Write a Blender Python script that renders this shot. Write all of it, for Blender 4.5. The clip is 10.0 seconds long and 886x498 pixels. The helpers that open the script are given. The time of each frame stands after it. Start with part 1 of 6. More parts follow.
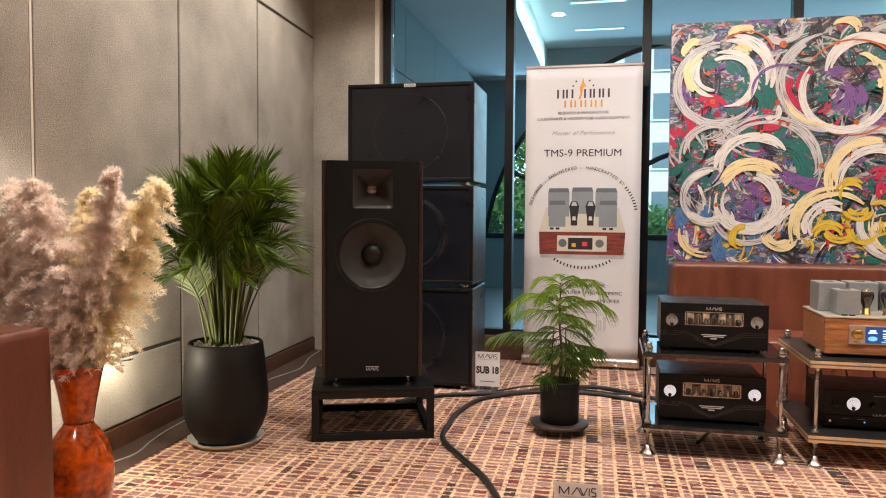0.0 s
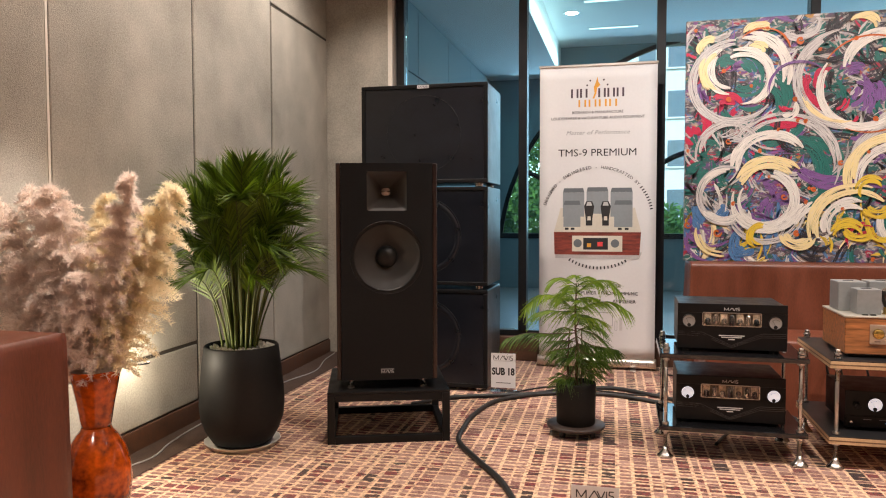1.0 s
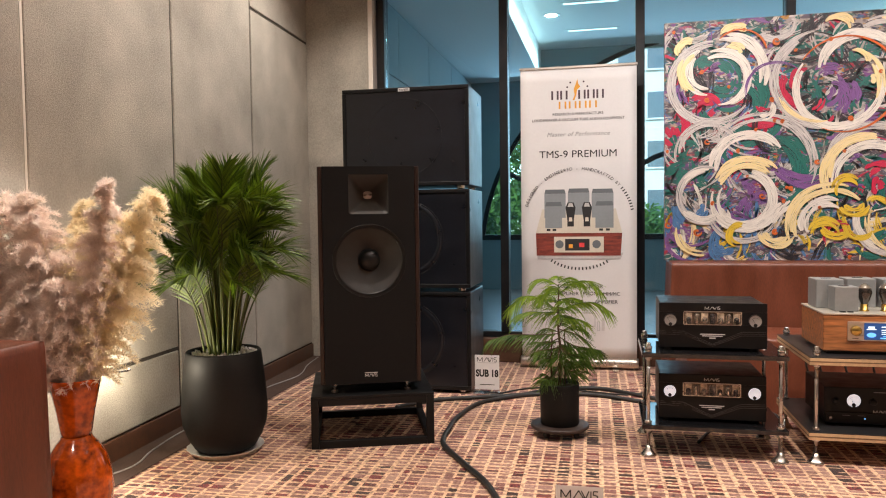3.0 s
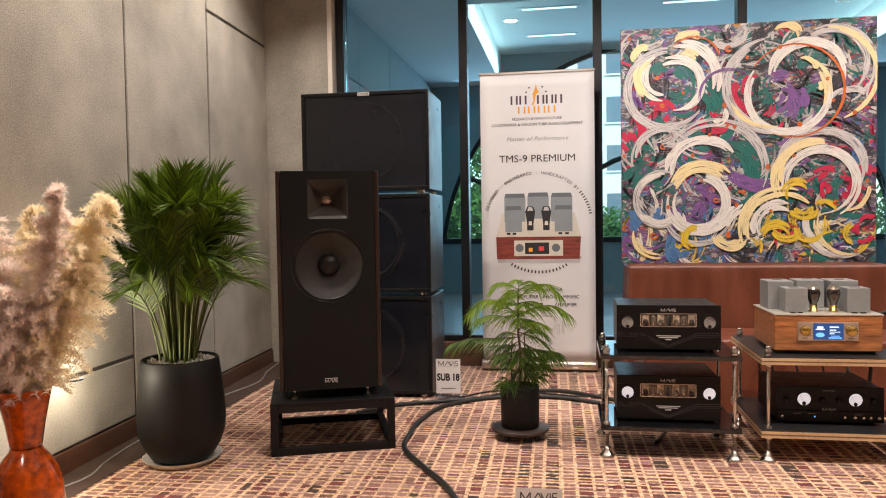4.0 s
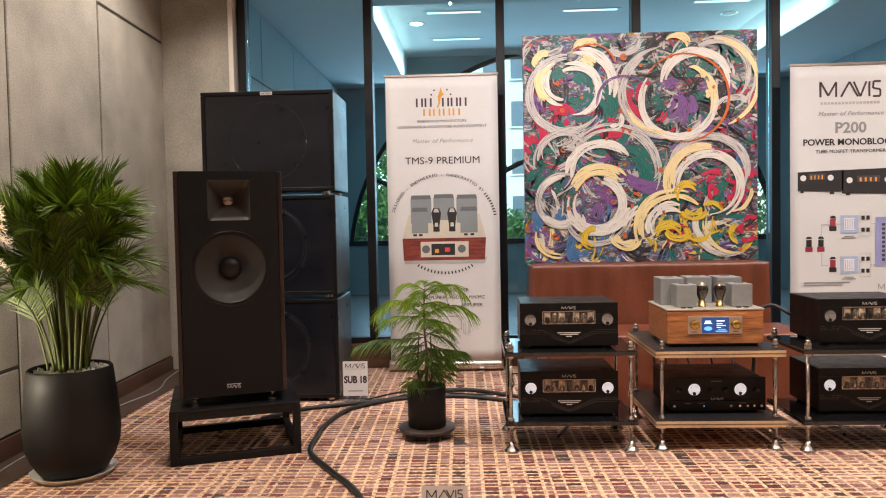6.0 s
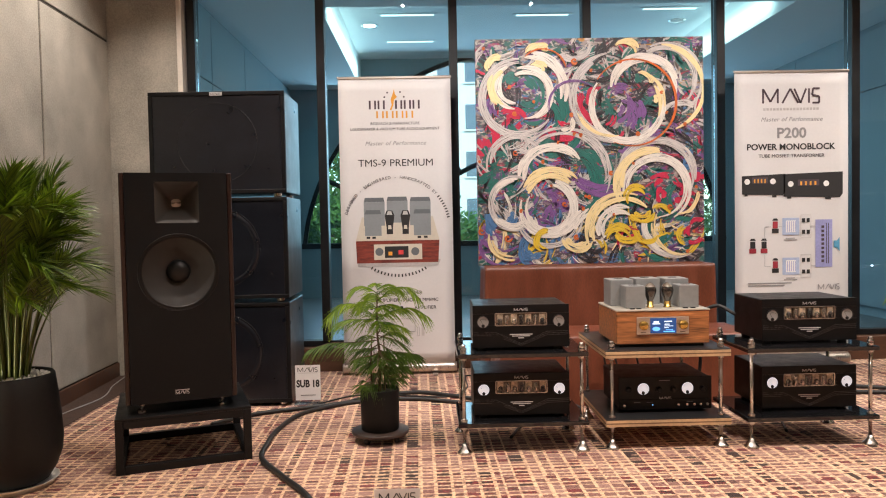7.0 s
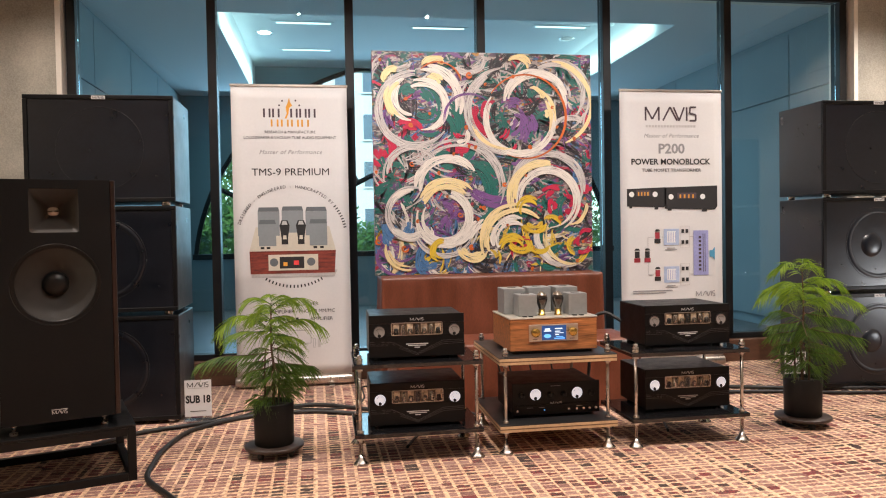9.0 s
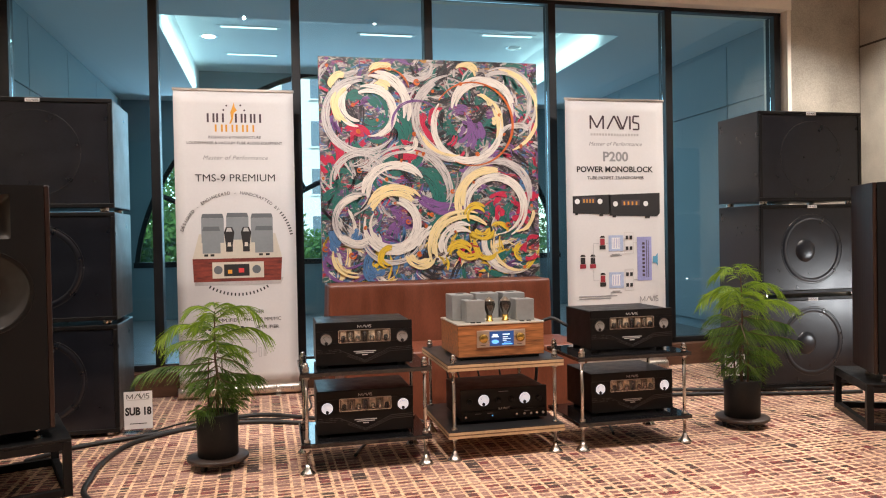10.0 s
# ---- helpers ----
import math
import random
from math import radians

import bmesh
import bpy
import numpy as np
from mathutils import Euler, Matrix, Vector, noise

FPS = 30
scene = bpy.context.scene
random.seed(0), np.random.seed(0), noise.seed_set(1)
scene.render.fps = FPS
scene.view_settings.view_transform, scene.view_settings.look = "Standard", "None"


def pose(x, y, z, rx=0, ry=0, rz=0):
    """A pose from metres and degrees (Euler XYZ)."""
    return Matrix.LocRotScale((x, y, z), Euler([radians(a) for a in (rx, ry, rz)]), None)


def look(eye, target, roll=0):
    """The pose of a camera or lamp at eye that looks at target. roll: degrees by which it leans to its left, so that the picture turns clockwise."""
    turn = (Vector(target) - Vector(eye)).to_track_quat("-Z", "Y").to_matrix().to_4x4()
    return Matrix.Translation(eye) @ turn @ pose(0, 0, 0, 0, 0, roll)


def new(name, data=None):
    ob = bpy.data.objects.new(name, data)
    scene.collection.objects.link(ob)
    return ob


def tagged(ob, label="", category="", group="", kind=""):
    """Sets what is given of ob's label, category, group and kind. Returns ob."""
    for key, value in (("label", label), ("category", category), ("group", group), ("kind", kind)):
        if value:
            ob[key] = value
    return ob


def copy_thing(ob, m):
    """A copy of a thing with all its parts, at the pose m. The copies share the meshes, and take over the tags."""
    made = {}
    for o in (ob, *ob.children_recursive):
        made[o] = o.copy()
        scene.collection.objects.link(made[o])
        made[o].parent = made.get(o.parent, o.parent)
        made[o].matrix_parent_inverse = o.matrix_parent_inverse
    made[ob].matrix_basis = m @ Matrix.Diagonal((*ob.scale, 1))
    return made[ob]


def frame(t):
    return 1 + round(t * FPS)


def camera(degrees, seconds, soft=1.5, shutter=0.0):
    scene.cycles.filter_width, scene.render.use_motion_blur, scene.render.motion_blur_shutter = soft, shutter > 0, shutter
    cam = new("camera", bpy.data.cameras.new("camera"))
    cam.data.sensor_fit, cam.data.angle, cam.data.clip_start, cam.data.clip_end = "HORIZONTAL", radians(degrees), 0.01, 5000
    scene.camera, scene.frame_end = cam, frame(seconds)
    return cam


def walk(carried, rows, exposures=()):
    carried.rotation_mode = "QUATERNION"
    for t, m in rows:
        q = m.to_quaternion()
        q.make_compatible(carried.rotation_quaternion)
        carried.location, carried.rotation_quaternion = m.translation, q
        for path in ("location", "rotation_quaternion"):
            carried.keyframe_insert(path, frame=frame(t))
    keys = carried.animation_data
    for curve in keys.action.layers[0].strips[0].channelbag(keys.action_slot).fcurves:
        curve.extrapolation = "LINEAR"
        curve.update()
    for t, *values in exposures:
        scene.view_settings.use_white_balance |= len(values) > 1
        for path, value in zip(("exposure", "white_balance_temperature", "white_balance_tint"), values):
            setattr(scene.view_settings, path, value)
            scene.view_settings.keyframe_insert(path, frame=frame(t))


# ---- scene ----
cam = camera(62.2, 10.0, soft=1.1)
PATH = [
    (0, (0.589, -5.124, 1.049), (0.147, -3.176, 0.957), 0.4),
    (0.5, (0.587, -5.113, 1.052), (0.124, -3.17, 0.959), 0.1),
    (1, (0.588, -5.115, 1.057), (0.107, -3.176, 0.965), -0.1),
    (1.5, (0.592, -5.111, 1.057), (0.099, -3.175, 0.965), -0.3),
    (2, (0.588, -5.113, 1.057), (0.099, -3.176, 0.965), -0.4),
    (3.5, (0.595, -5.117, 1.059), (0.206, -3.157, 0.978), -0.8),
    (4, (0.602, -5.118, 1.061), (0.267, -3.148, 0.984), -0.9),
    (4.5, (0.611, -5.12, 1.054), (0.333, -3.141, 0.98), -1.0),
    (5, (0.616, -5.121, 1.052), (0.397, -3.135, 0.978), -1.1),
    (5.5, (0.615, -5.125, 1.053), (0.463, -3.132, 0.978), -1.1),
    (7, (0.626, -5.128, 1.054), (0.661, -3.13, 0.984), -1.1),
    (7.5, (0.629, -5.133, 1.05), (0.731, -3.137, 0.985), -1.1),
    (8, (0.627, -5.139, 1.053), (0.799, -3.147, 0.991), -1.1),
    (8.5, (0.631, -5.141, 1.049), (0.873, -3.157, 0.996), -1.1),
    (9, (0.637, -5.142, 1.053), (0.947, -3.166, 1.006), -1.0),
    (9.5, (0.639, -5.138, 1.054), (1.017, -3.174, 1.014), -1.0),
    (10, (0.643, -5.136, 1.047), (1.09, -3.187, 1.018), -1.1),
]
walk(cam, [(t, look(eye, target, roll)) for t, eye, target, roll in PATH])

# ---- light ----
world = bpy.data.worlds.new("world")
scene.world = world
world.use_nodes = True
wn = world.node_tree
sky = wn.nodes.new("ShaderNodeTexSky")
sky.sky_type = 'NISHITA'
sky.sun_disc = False
sky.sun_elevation = radians(40)
sky.sun_rotation = radians(200)
wn.links.new(sky.outputs[0], wn.nodes["Background"].inputs[0])
wn.nodes["Background"].inputs[1].default_value = 0.5


def lamp(name, kind, loc, target, watts, color, size=0.1, size_y=None, angle=60, blend=0.5):
    data = bpy.data.lights.new(name, kind)
    data.energy = watts
    data.color = color
    if kind == 'AREA':
        data.size = size
        if size_y:
            data.shape = 'RECTANGLE'
            data.size_y = size_y
    elif kind == 'SPOT':
        data.spot_size = radians(angle)
        data.spot_blend = blend
        data.shadow_soft_size = size
    elif kind == 'SUN':
        data.angle = size
    else:
        data.shadow_soft_size = size
    ob = new(name, data)
    ob.matrix_basis = look(loc, target)
    return ob


WARM = (1.0, 0.868, 0.778)
lamp("sun", 'SUN', (12, -20, 25), (2, 20, 0), 5.0, (1.0, 0.95, 0.88), size=0.01)
# daylight that enters by the arched window of the corridor
lamp("arch_daylight", 'AREA', (1.84, 5.3, 2.0), (1.84, 0, 1.2), 88, (0.46, 0.76, 1.0), size=5.6, size_y=2.4)
# recessed ceiling lamps of the room
CEIL = 3.3
DOWN = [(-0.9, -0.9), (-0.85, -2.3), (0.9, -3.0), (2.5, -3.0), (4.2, -2.6), (4.75, -0.85), (-0.6, -5.4), (1.7, -5.6), (4.0, -5.4)]
for lx, ly in DOWN:
    lamp("downlight_beam", 'SPOT', (lx, ly, CEIL - 0.03), (lx, ly, 0), 155 if lx < -0.7 else (320 if lx > 4.5 else 242), WARM if lx < 1 else (1.0, 0.895, 0.815), size=0.014, angle=118 if ly > -1 else 107, blend=0.75)
# ceiling spots turned to the display
AIMED = [(0.4, -1.9, 0.4), (1.7, -1.9, 1.7), (3.2, -1.9, 3.2)]
for lx, ly, tx in AIMED:
    lamp("display_beam", 'SPOT', (lx, ly, CEIL - 0.03), (tx, -0.1, 0.72), 188, (1.0, 0.94, 0.91), size=0.014, angle=82, blend=0.8)
# small lamps held off the walls: a bare one behind the vase, an added one right
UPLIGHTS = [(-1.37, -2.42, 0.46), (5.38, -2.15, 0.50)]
lamp("uplight_bulb", 'POINT', UPLIGHTS[0], (-1.37, -1.4, 0.46), 10, (1.0, 0.86, 0.66), size=0.02)
# unseen narrow beam, added to put a sheen on the right subwoofers
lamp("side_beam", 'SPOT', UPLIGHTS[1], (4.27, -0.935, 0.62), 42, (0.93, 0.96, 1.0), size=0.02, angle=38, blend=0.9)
# narrow ceiling spot on the vase
lamp("vase_beam", 'SPOT', (-0.30, -2.75, CEIL - 0.03), (-1.14, -3.0, 0.95), 400, WARM, size=0.014, angle=25, blend=0.5)

# ---- materials ----


def pbr(name, col, rough=0.5, metal=0.0, var=0.12, scale=6.0, fine=60.0, bump=0.0, bscale=180.0, spec=0.5,
        stretch=(1, 1, 1), coat=0.0, col2=None, sheen=0.0, rand=0.0):
    m = bpy.data.materials.new(name)
    m.use_nodes = True
    nt = m.node_tree
    b = nt.nodes["Principled BSDF"]
    b.inputs["Metallic"].default_value = metal
    b.inputs["Specular IOR Level"].default_value = spec
    b.inputs["Coat Weight"].default_value = coat
    b.inputs["Sheen Weight"].default_value = sheen
    tc = nt.nodes.new("ShaderNodeTexCoord")
    mp = nt.nodes.new("ShaderNodeMapping")
    mp.inputs["Scale"].default_value = stretch
    nt.links.new(tc.outputs["Object"], mp.inputs[0])
    n1 = nt.nodes.new("ShaderNodeTexNoise")
    n1.inputs["Scale"].default_value = scale
    n1.inputs["Detail"].default_value = 5
    n2 = nt.nodes.new("ShaderNodeTexNoise")
    n2.inputs["Scale"].default_value = fine
    n2.inputs["Detail"].default_value = 3
    for n in (n1, n2):
        nt.links.new(mp.outputs[0], n.inputs["Vector"])
    av = nt.nodes.new("ShaderNodeMath")
    av.operation = 'MULTIPLY_ADD'
    av.inputs[1].default_value = 0.6
    nt.links.new(n1.outputs[0], av.inputs[0])
    sc = nt.nodes.new("ShaderNodeMath")
    sc.operation = 'MULTIPLY'
    sc.inputs[1].default_value = 0.4
    nt.links.new(n2.outputs[0], sc.inputs[0])
    nt.links.new(sc.outputs[0], av.inputs[2])
    rp = nt.nodes.new("ShaderNodeValToRGB")
    lo = [max(0, c * (1 - 1.6 * var)) for c in col]
    hi = [min(1, c * (1 + 1.6 * var)) for c in (col2 or col)]
    rp.color_ramp.elements[0].position, rp.color_ramp.elements[1].position = 0.3, 0.7
    rp.color_ramp.elements[0].color = (*lo, 1)
    rp.color_ramp.elements[1].color = (*hi, 1)
    nt.links.new(av.outputs[0], rp.inputs[0])
    out = rp.outputs[0]
    if rand:
        oi = nt.nodes.new("ShaderNodeObjectInfo")
        mr = nt.nodes.new("ShaderNodeMapRange")
        mr.inputs[3].default_value, mr.inputs[4].default_value = 1 - rand, 1 + rand
        nt.links.new(oi.outputs["Random"], mr.inputs[0])
        hs = nt.nodes.new("ShaderNodeHueSaturation")
        nt.links.new(mr.outputs[0], hs.inputs["Value"])
        nt.links.new(out, hs.inputs["Color"])
        out = hs.outputs[0]
    nt.links.new(out, b.inputs["Base Color"])
    rr = nt.nodes.new("ShaderNodeMapRange")
    rr.inputs[1].default_value, rr.inputs[2].default_value = 0.3, 0.7
    rr.inputs[3].default_value, rr.inputs[4].default_value = max(0.02, rough * 0.85), min(1, rough * 1.15)
    nt.links.new(n1.outputs[0], rr.inputs[0])
    nt.links.new(rr.outputs[0], b.inputs["Roughness"])
    if bump:
        n3 = nt.nodes.new("ShaderNodeTexNoise")
        n3.inputs["Scale"].default_value = bscale
        n3.inputs["Detail"].default_value = 2
        nt.links.new(mp.outputs[0], n3.inputs["Vector"])
        bp = nt.nodes.new("ShaderNodeBump")
        bp.inputs["Strength"].default_value = bump
        bp.inputs["Distance"].default_value = 0.004
        nt.links.new(n3.outputs[0], bp.inputs["Height"])
        nt.links.new(bp.outputs[0], b.inputs["Normal"])
    return m


def glow(name, col, strength):
    m = bpy.data.materials.new(name)
    m.use_nodes = True
    b = m.node_tree.nodes["Principled BSDF"]
    b.inputs["Base Color"].default_value = (*col, 1)
    b.inputs["Emission Color"].default_value = (*col, 1)
    b.inputs["Emission Strength"].default_value = strength
    return m


def glass(name, col=(1, 1, 1), rough=0.0):
    """A thin pane: mostly straight through, with the mirror gloss of glass."""
    m = bpy.data.materials.new(name)
    m.use_nodes = True
    nt = m.node_tree
    nt.nodes.remove(nt.nodes["Principled BSDF"])
    tr = nt.nodes.new("ShaderNodeBsdfTransparent")
    tr.inputs[0].default_value = (*col, 1)
    gl = nt.nodes.new("ShaderNodeBsdfGlossy")
    gl.inputs["Roughness"].default_value = rough
    fr = nt.nodes.new("ShaderNodeFresnel")
    fr.inputs[0].default_value = 1.5
    mx = nt.nodes.new("ShaderNodeMixShader")
    nt.links.new(fr.outputs[0], mx.inputs[0])
    nt.links.new(tr.outputs[0], mx.inputs[1])
    nt.links.new(gl.outputs[0], mx.inputs[2])
    nt.links.new(mx.outputs[0], nt.nodes["Material Output"].inputs[0])
    return m


M_FABRIC = pbr("fabric_panel", (0.43, 0.405, 0.35), 0.95, var=0.22, scale=3.0, fine=110, bump=0.9, bscale=260, spec=0.15)
M_SEAM = pbr("painted_seam_shade", (0.06, 0.05, 0.04), 0.8)
M_TRIM = pbr("pale_trim", (0.80, 0.74, 0.66), 0.45, 0.0, var=0.05)
M_SKIRT = pbr("walnut_skirting", (0.10, 0.045, 0.025), 0.45, var=0.25, scale=3, fine=40, stretch=(1, 8, 8))
M_BORDER = pbr("carpet_border", (0.075, 0.05, 0.04), 0.95, var=0.15, scale=12, fine=300, bump=0.6, bscale=600, spec=0.1)
M_CEIL = pbr("ceiling_paint", (0.78, 0.74, 0.68), 0.9, var=0.02)
M_SOFFIT = pbr("soffit_paint", (0.84, 0.79, 0.70), 0.85, var=0.03)
M_MULLION = pbr("black_metal_frame", (0.012, 0.012, 0.013), 0.4, 0.3, var=0.2)
M_PANE = glass("window_pane", (0.86, 0.95, 0.97))
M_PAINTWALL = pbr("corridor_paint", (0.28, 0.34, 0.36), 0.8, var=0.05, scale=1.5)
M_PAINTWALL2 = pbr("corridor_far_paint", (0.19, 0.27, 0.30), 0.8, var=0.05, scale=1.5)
M_CORCEIL = pbr("corridor_ceiling_paint", (0.70, 0.74, 0.76), 0.85, var=0.02)
M_CORFLOOR = pbr("corridor_floor_stone", (0.20, 0.19, 0.18), 0.35, var=0.1)
M_COVE = glow("cove_light", (0.78, 1.0, 0.92), 2.0)
M_LAMPGLOW = glow("lamp_glow", (1.0, 0.95, 0.85), 14.0)
M_SLOT = glow("slot_light", (0.85, 1.0, 0.95), 1.4)
M_BLACK = pbr("black_satin_paint", (0.005, 0.005, 0.0055), 0.45, var=0.2, scale=14, bump=0.08, bscale=500, spec=0.3)
M_SPEAKER = pbr("charcoal_baffle_paint", (0.0065, 0.0068, 0.0074), 0.55, var=0.12, scale=10, bump=0.06, bscale=600, spec=0.2)
M_SUBGLOSS = pbr("black_textured_lacquer", (0.0065, 0.0082, 0.0128), 0.31, var=0.25, scale=9, bump=0.05, bscale=420, spec=0.6)
M_CONE = pbr("paper_cone", (0.020, 0.0184, 0.017), 0.7, var=0.15, scale=30, bump=0.2, bscale=400)
M_RUBBER = pbr("black_rubber", (0.012, 0.012, 0.012), 0.55, var=0.15)
M_HORN = pbr("horn_plastic", (0.045, 0.042, 0.038), 0.42, var=0.1, spec=0.9)
M_CHROME = pbr("polished_steel", (0.58, 0.55, 0.52), 0.26, 1.0, var=0.04)
M_ROSEWOOD = pbr("dark_rosewood_veneer", (0.022, 0.010, 0.007), 0.35, var=0.4, scale=4, fine=30, stretch=(14, 14, 0.8))
M_WALNUT = pbr("orange_walnut_veneer", (0.33, 0.125, 0.042), 0.32, var=0.58, scale=2.6, fine=9, stretch=(1.6, 22, 22), coat=0.3)
M_PLY = pbr("birch_ply_edge", (0.55, 0.38, 0.22), 0.5, var=0.15)
M_PLYDARK = pbr("ply_dark_layer", (0.16, 0.09, 0.05), 0.5, var=0.15)
M_SHELFTOP = pbr("black_laminate", (0.018, 0.018, 0.019), 0.34, var=0.15)
M_GLOSSBLACK = pbr("black_gloss_shelf", (0.008, 0.008, 0.009), 0.06, var=0.1, spec=0.7)
M_AMP = pbr("black_anodised_metal", (0.005, 0.005, 0.0055), 0.40, 0.0, var=0.15, scale=20, bump=0.05, bscale=700, spec=0.22)
M_WHITE = pbr("white_print", (0.80, 0.79, 0.77), 0.6, var=0.02)
M_SILVERTXT = pbr("silver_print", (0.62, 0.61, 0.60), 0.4, var=0.02)
M_GREYTX = pbr("grey_transformer_paint", (0.22, 0.225, 0.225), 0.42, var=0.08, bump=0.05)
M_ALU = pbr("brushed_aluminium", (0.62, 0.56, 0.50), 0.3, 0.9, var=0.08, scale=3, fine=80, stretch=(1, 30, 30))
M_TOPPLATE = pbr("satin_top_plate", (0.62, 0.58, 0.50), 0.35, 0.5, var=0.05)
M_BANNER = pbr("banner_vinyl", (0.68, 0.655, 0.64), 0.6, var=0.025, scale=2.5, bump=0.05, bscale=6)
M_INK = pbr("black_ink", (0.02, 0.018, 0.018), 0.7)
M_PLUM = pbr("plum_ink", (0.075, 0.05, 0.06), 0.7)
M_ORANGE = pbr("orange_ink", (0.72, 0.33, 0.04), 0.7)
M_GREYINK = pbr("grey_ink", (0.28, 0.27, 0.27), 0.7)
M_RUST = pbr("rust_satin_cloth", (0.130, 0.034, 0.015), 0.42, var=0.22, scale=5, fine=90, bump=0.12, bscale=300, stretch=(2.5, 2.5, 0.5))
M_POT = pbr("matt_black_pot", (0.008, 0.008, 0.008), 0.6, var=0.2, scale=5, bump=0.04, spec=0.3)
M_SAUCER = pbr("white_plastic_saucer", (0.62, 0.59, 0.55), 0.45, var=0.08)
M_VASE = pbr("marbled_orange_lacquer", (0.10, 0.008, 0.002), 0.16, var=0.40, scale=12, fine=48, col2=(0.46, 0.070, 0.003), coat=0.8, spec=0.3)
M_SOIL = pbr("dark_soil", (0.03, 0.022, 0.015), 0.95, var=0.3, scale=60, bump=0.6)
M_PEBBLE = pbr("white_pebbles", (0.70, 0.68, 0.63), 0.6, var=0.1, rand=0.1)
M_CABLE = pbr("black_cable", (0.012, 0.012, 0.012), 0.5, var=0.15, bump=0.2, bscale=400)
M_GREYCABLE = pbr("grey_cable", (0.30, 0.28, 0.26), 0.5)
M_ACRYLIC = glass("clear_acrylic", (0.93, 0.96, 0.96), 0.02)
M_PAPER = pbr("white_card", (0.72, 0.70, 0.69), 0.7, var=0.02)

# ---- mesh helpers ----


def add_ob(name, bm, mat, parent=None, label="", smooth=False):
    me = bpy.data.meshes.new(name)
    if smooth:
        for fc in bm.faces:
            fc.smooth = True
    bm.to_mesh(me)
    bm.free()
    for m in (mat if isinstance(mat, (list, tuple)) else (mat,)):
        me.materials.append(m)
    ob = new(name, me)
    if parent:
        ob.parent = parent
    if label:
        ob["label"] = label
    return ob


def part(name, bm, mat, parent, label="", smooth=False):
    return add_ob(name, bm, mat, parent, label, smooth)


def thing(name, label, category, loc=(0, 0, 0), rz=0, group=""):
    ob = new(name)
    ob.matrix_basis = pose(*loc, 0, 0, rz)
    return tagged(ob, label, category, group)


def box(x0, x1, y0, y1, z0, z1, bevel=0.0, seg=2, into=None):
    bm = bmesh.new()
    r = bmesh.ops.create_cube(bm, size=1.0)
    for v in r["verts"]:
        v.co = Vector((x0 + (v.co.x + 0.5) * (x1 - x0), y0 + (v.co.y + 0.5) * (y1 - y0), z0 + (v.co.z + 0.5) * (z1 - z0)))
    if bevel:
        bmesh.ops.bevel(bm, geom=bm.edges[:], offset=bevel, segments=seg, affect='EDGES', profile=0.5)
    return join(into, bm) if into else bm


def join(a, b):
    """Moves the faces of b into a."""
    me = bpy.data.meshes.new("tmp")
    b.to_mesh(me)
    b.free()
    a.from_mesh(me)
    bpy.data.meshes.remove(me)
    return a


def lathe(profile, n=40, at=(0, 0, 0), axis='z', scale=(1, 1), caps=True):
    """Turns (radius, height) pairs about an axis."""
    bm = bmesh.new()
    rings = []
    for r, h in profile:
        ring = []
        for k in range(n):
            a = 2 * math.pi * k / n
            u, v = r * math.cos(a) * scale[0], r * math.sin(a) * scale[1]
            co = (u, v, h) if axis == 'z' else (u, -h, v)
            ring.append(bm.verts.new(Vector(co) + Vector(at)))
        rings.append(ring)
    for a, b in zip(rings, rings[1:]):
        for k in range(n):
            bm.faces.new((a[k], a[(k + 1) % n], b[(k + 1) % n], b[k]))
    if caps and profile[0][0] > 1e-5:
        bm.faces.new(rings[0][::-1])
    if caps and profile[-1][0] > 1e-5:
        bm.faces.new(rings[-1])
    bmesh.ops.remove_doubles(bm, verts=bm.verts, dist=1e-5)
    bmesh.ops.recalc_face_normals(bm, faces=bm.faces)
    return bm


def spline(pts, n=10):
    """A smooth line through points."""
    p = [Vector(q) for q in pts]
    p = [2 * p[0] - p[1]] + p + [2 * p[-1] - p[-2]]
    out = []
    for i in range(1, len(p) - 2):
        for k in range(n):
            t = k / n
            a, b, c, d = p[i - 1:i + 3]
            out.append(0.5 * ((2 * b) + (c - a) * t + (2 * a - 5 * b + 4 * c - d) * t * t + (3 * b - a - 3 * c + d) * t ** 3))
    out.append(p[-2])
    return out


def tube(line, r0, r1=None, n=8, into=None):
    bm = into or bmesh.new()
    r1 = r0 if r1 is None else r1
    line = [Vector(q) for q in line]
    prev, side = None, Vector((0, 0, 1))
    for i, q in enumerate(line):
        d = (line[min(i + 1, len(line) - 1)] - line[max(i - 1, 0)]).normalized()
        u = d.cross(side)
        if u.length < 1e-3:
            u = d.cross(Vector((1, 0, 0)))
        u.normalize()
        w = u.cross(d)
        r = r0 + (r1 - r0) * i / (len(line) - 1)
        ring = [bm.verts.new(q + r * (math.cos(2 * math.pi * k / n) * u + math.sin(2 * math.pi * k / n) * w)) for k in range(n)]
        if prev:
            for k in range(n):
                bm.faces.new((prev[k], ring[k], ring[(k + 1) % n], prev[(k + 1) % n]))
        else:
            bm.faces.new(ring)
        prev = ring
    bm.faces.new(prev[::-1])
    return bm


def sheet(x0, x1, z0, z1, y, nx=1, nz=1, into=None):
    """An upright quad that faces -y."""
    bm = into or bmesh.new()
    v = [bm.verts.new(c) for c in ((x0, y, z0), (x1, y, z0), (x1, y, z1), (x0, y, z1))]
    bm.faces.new(v)
    return bm


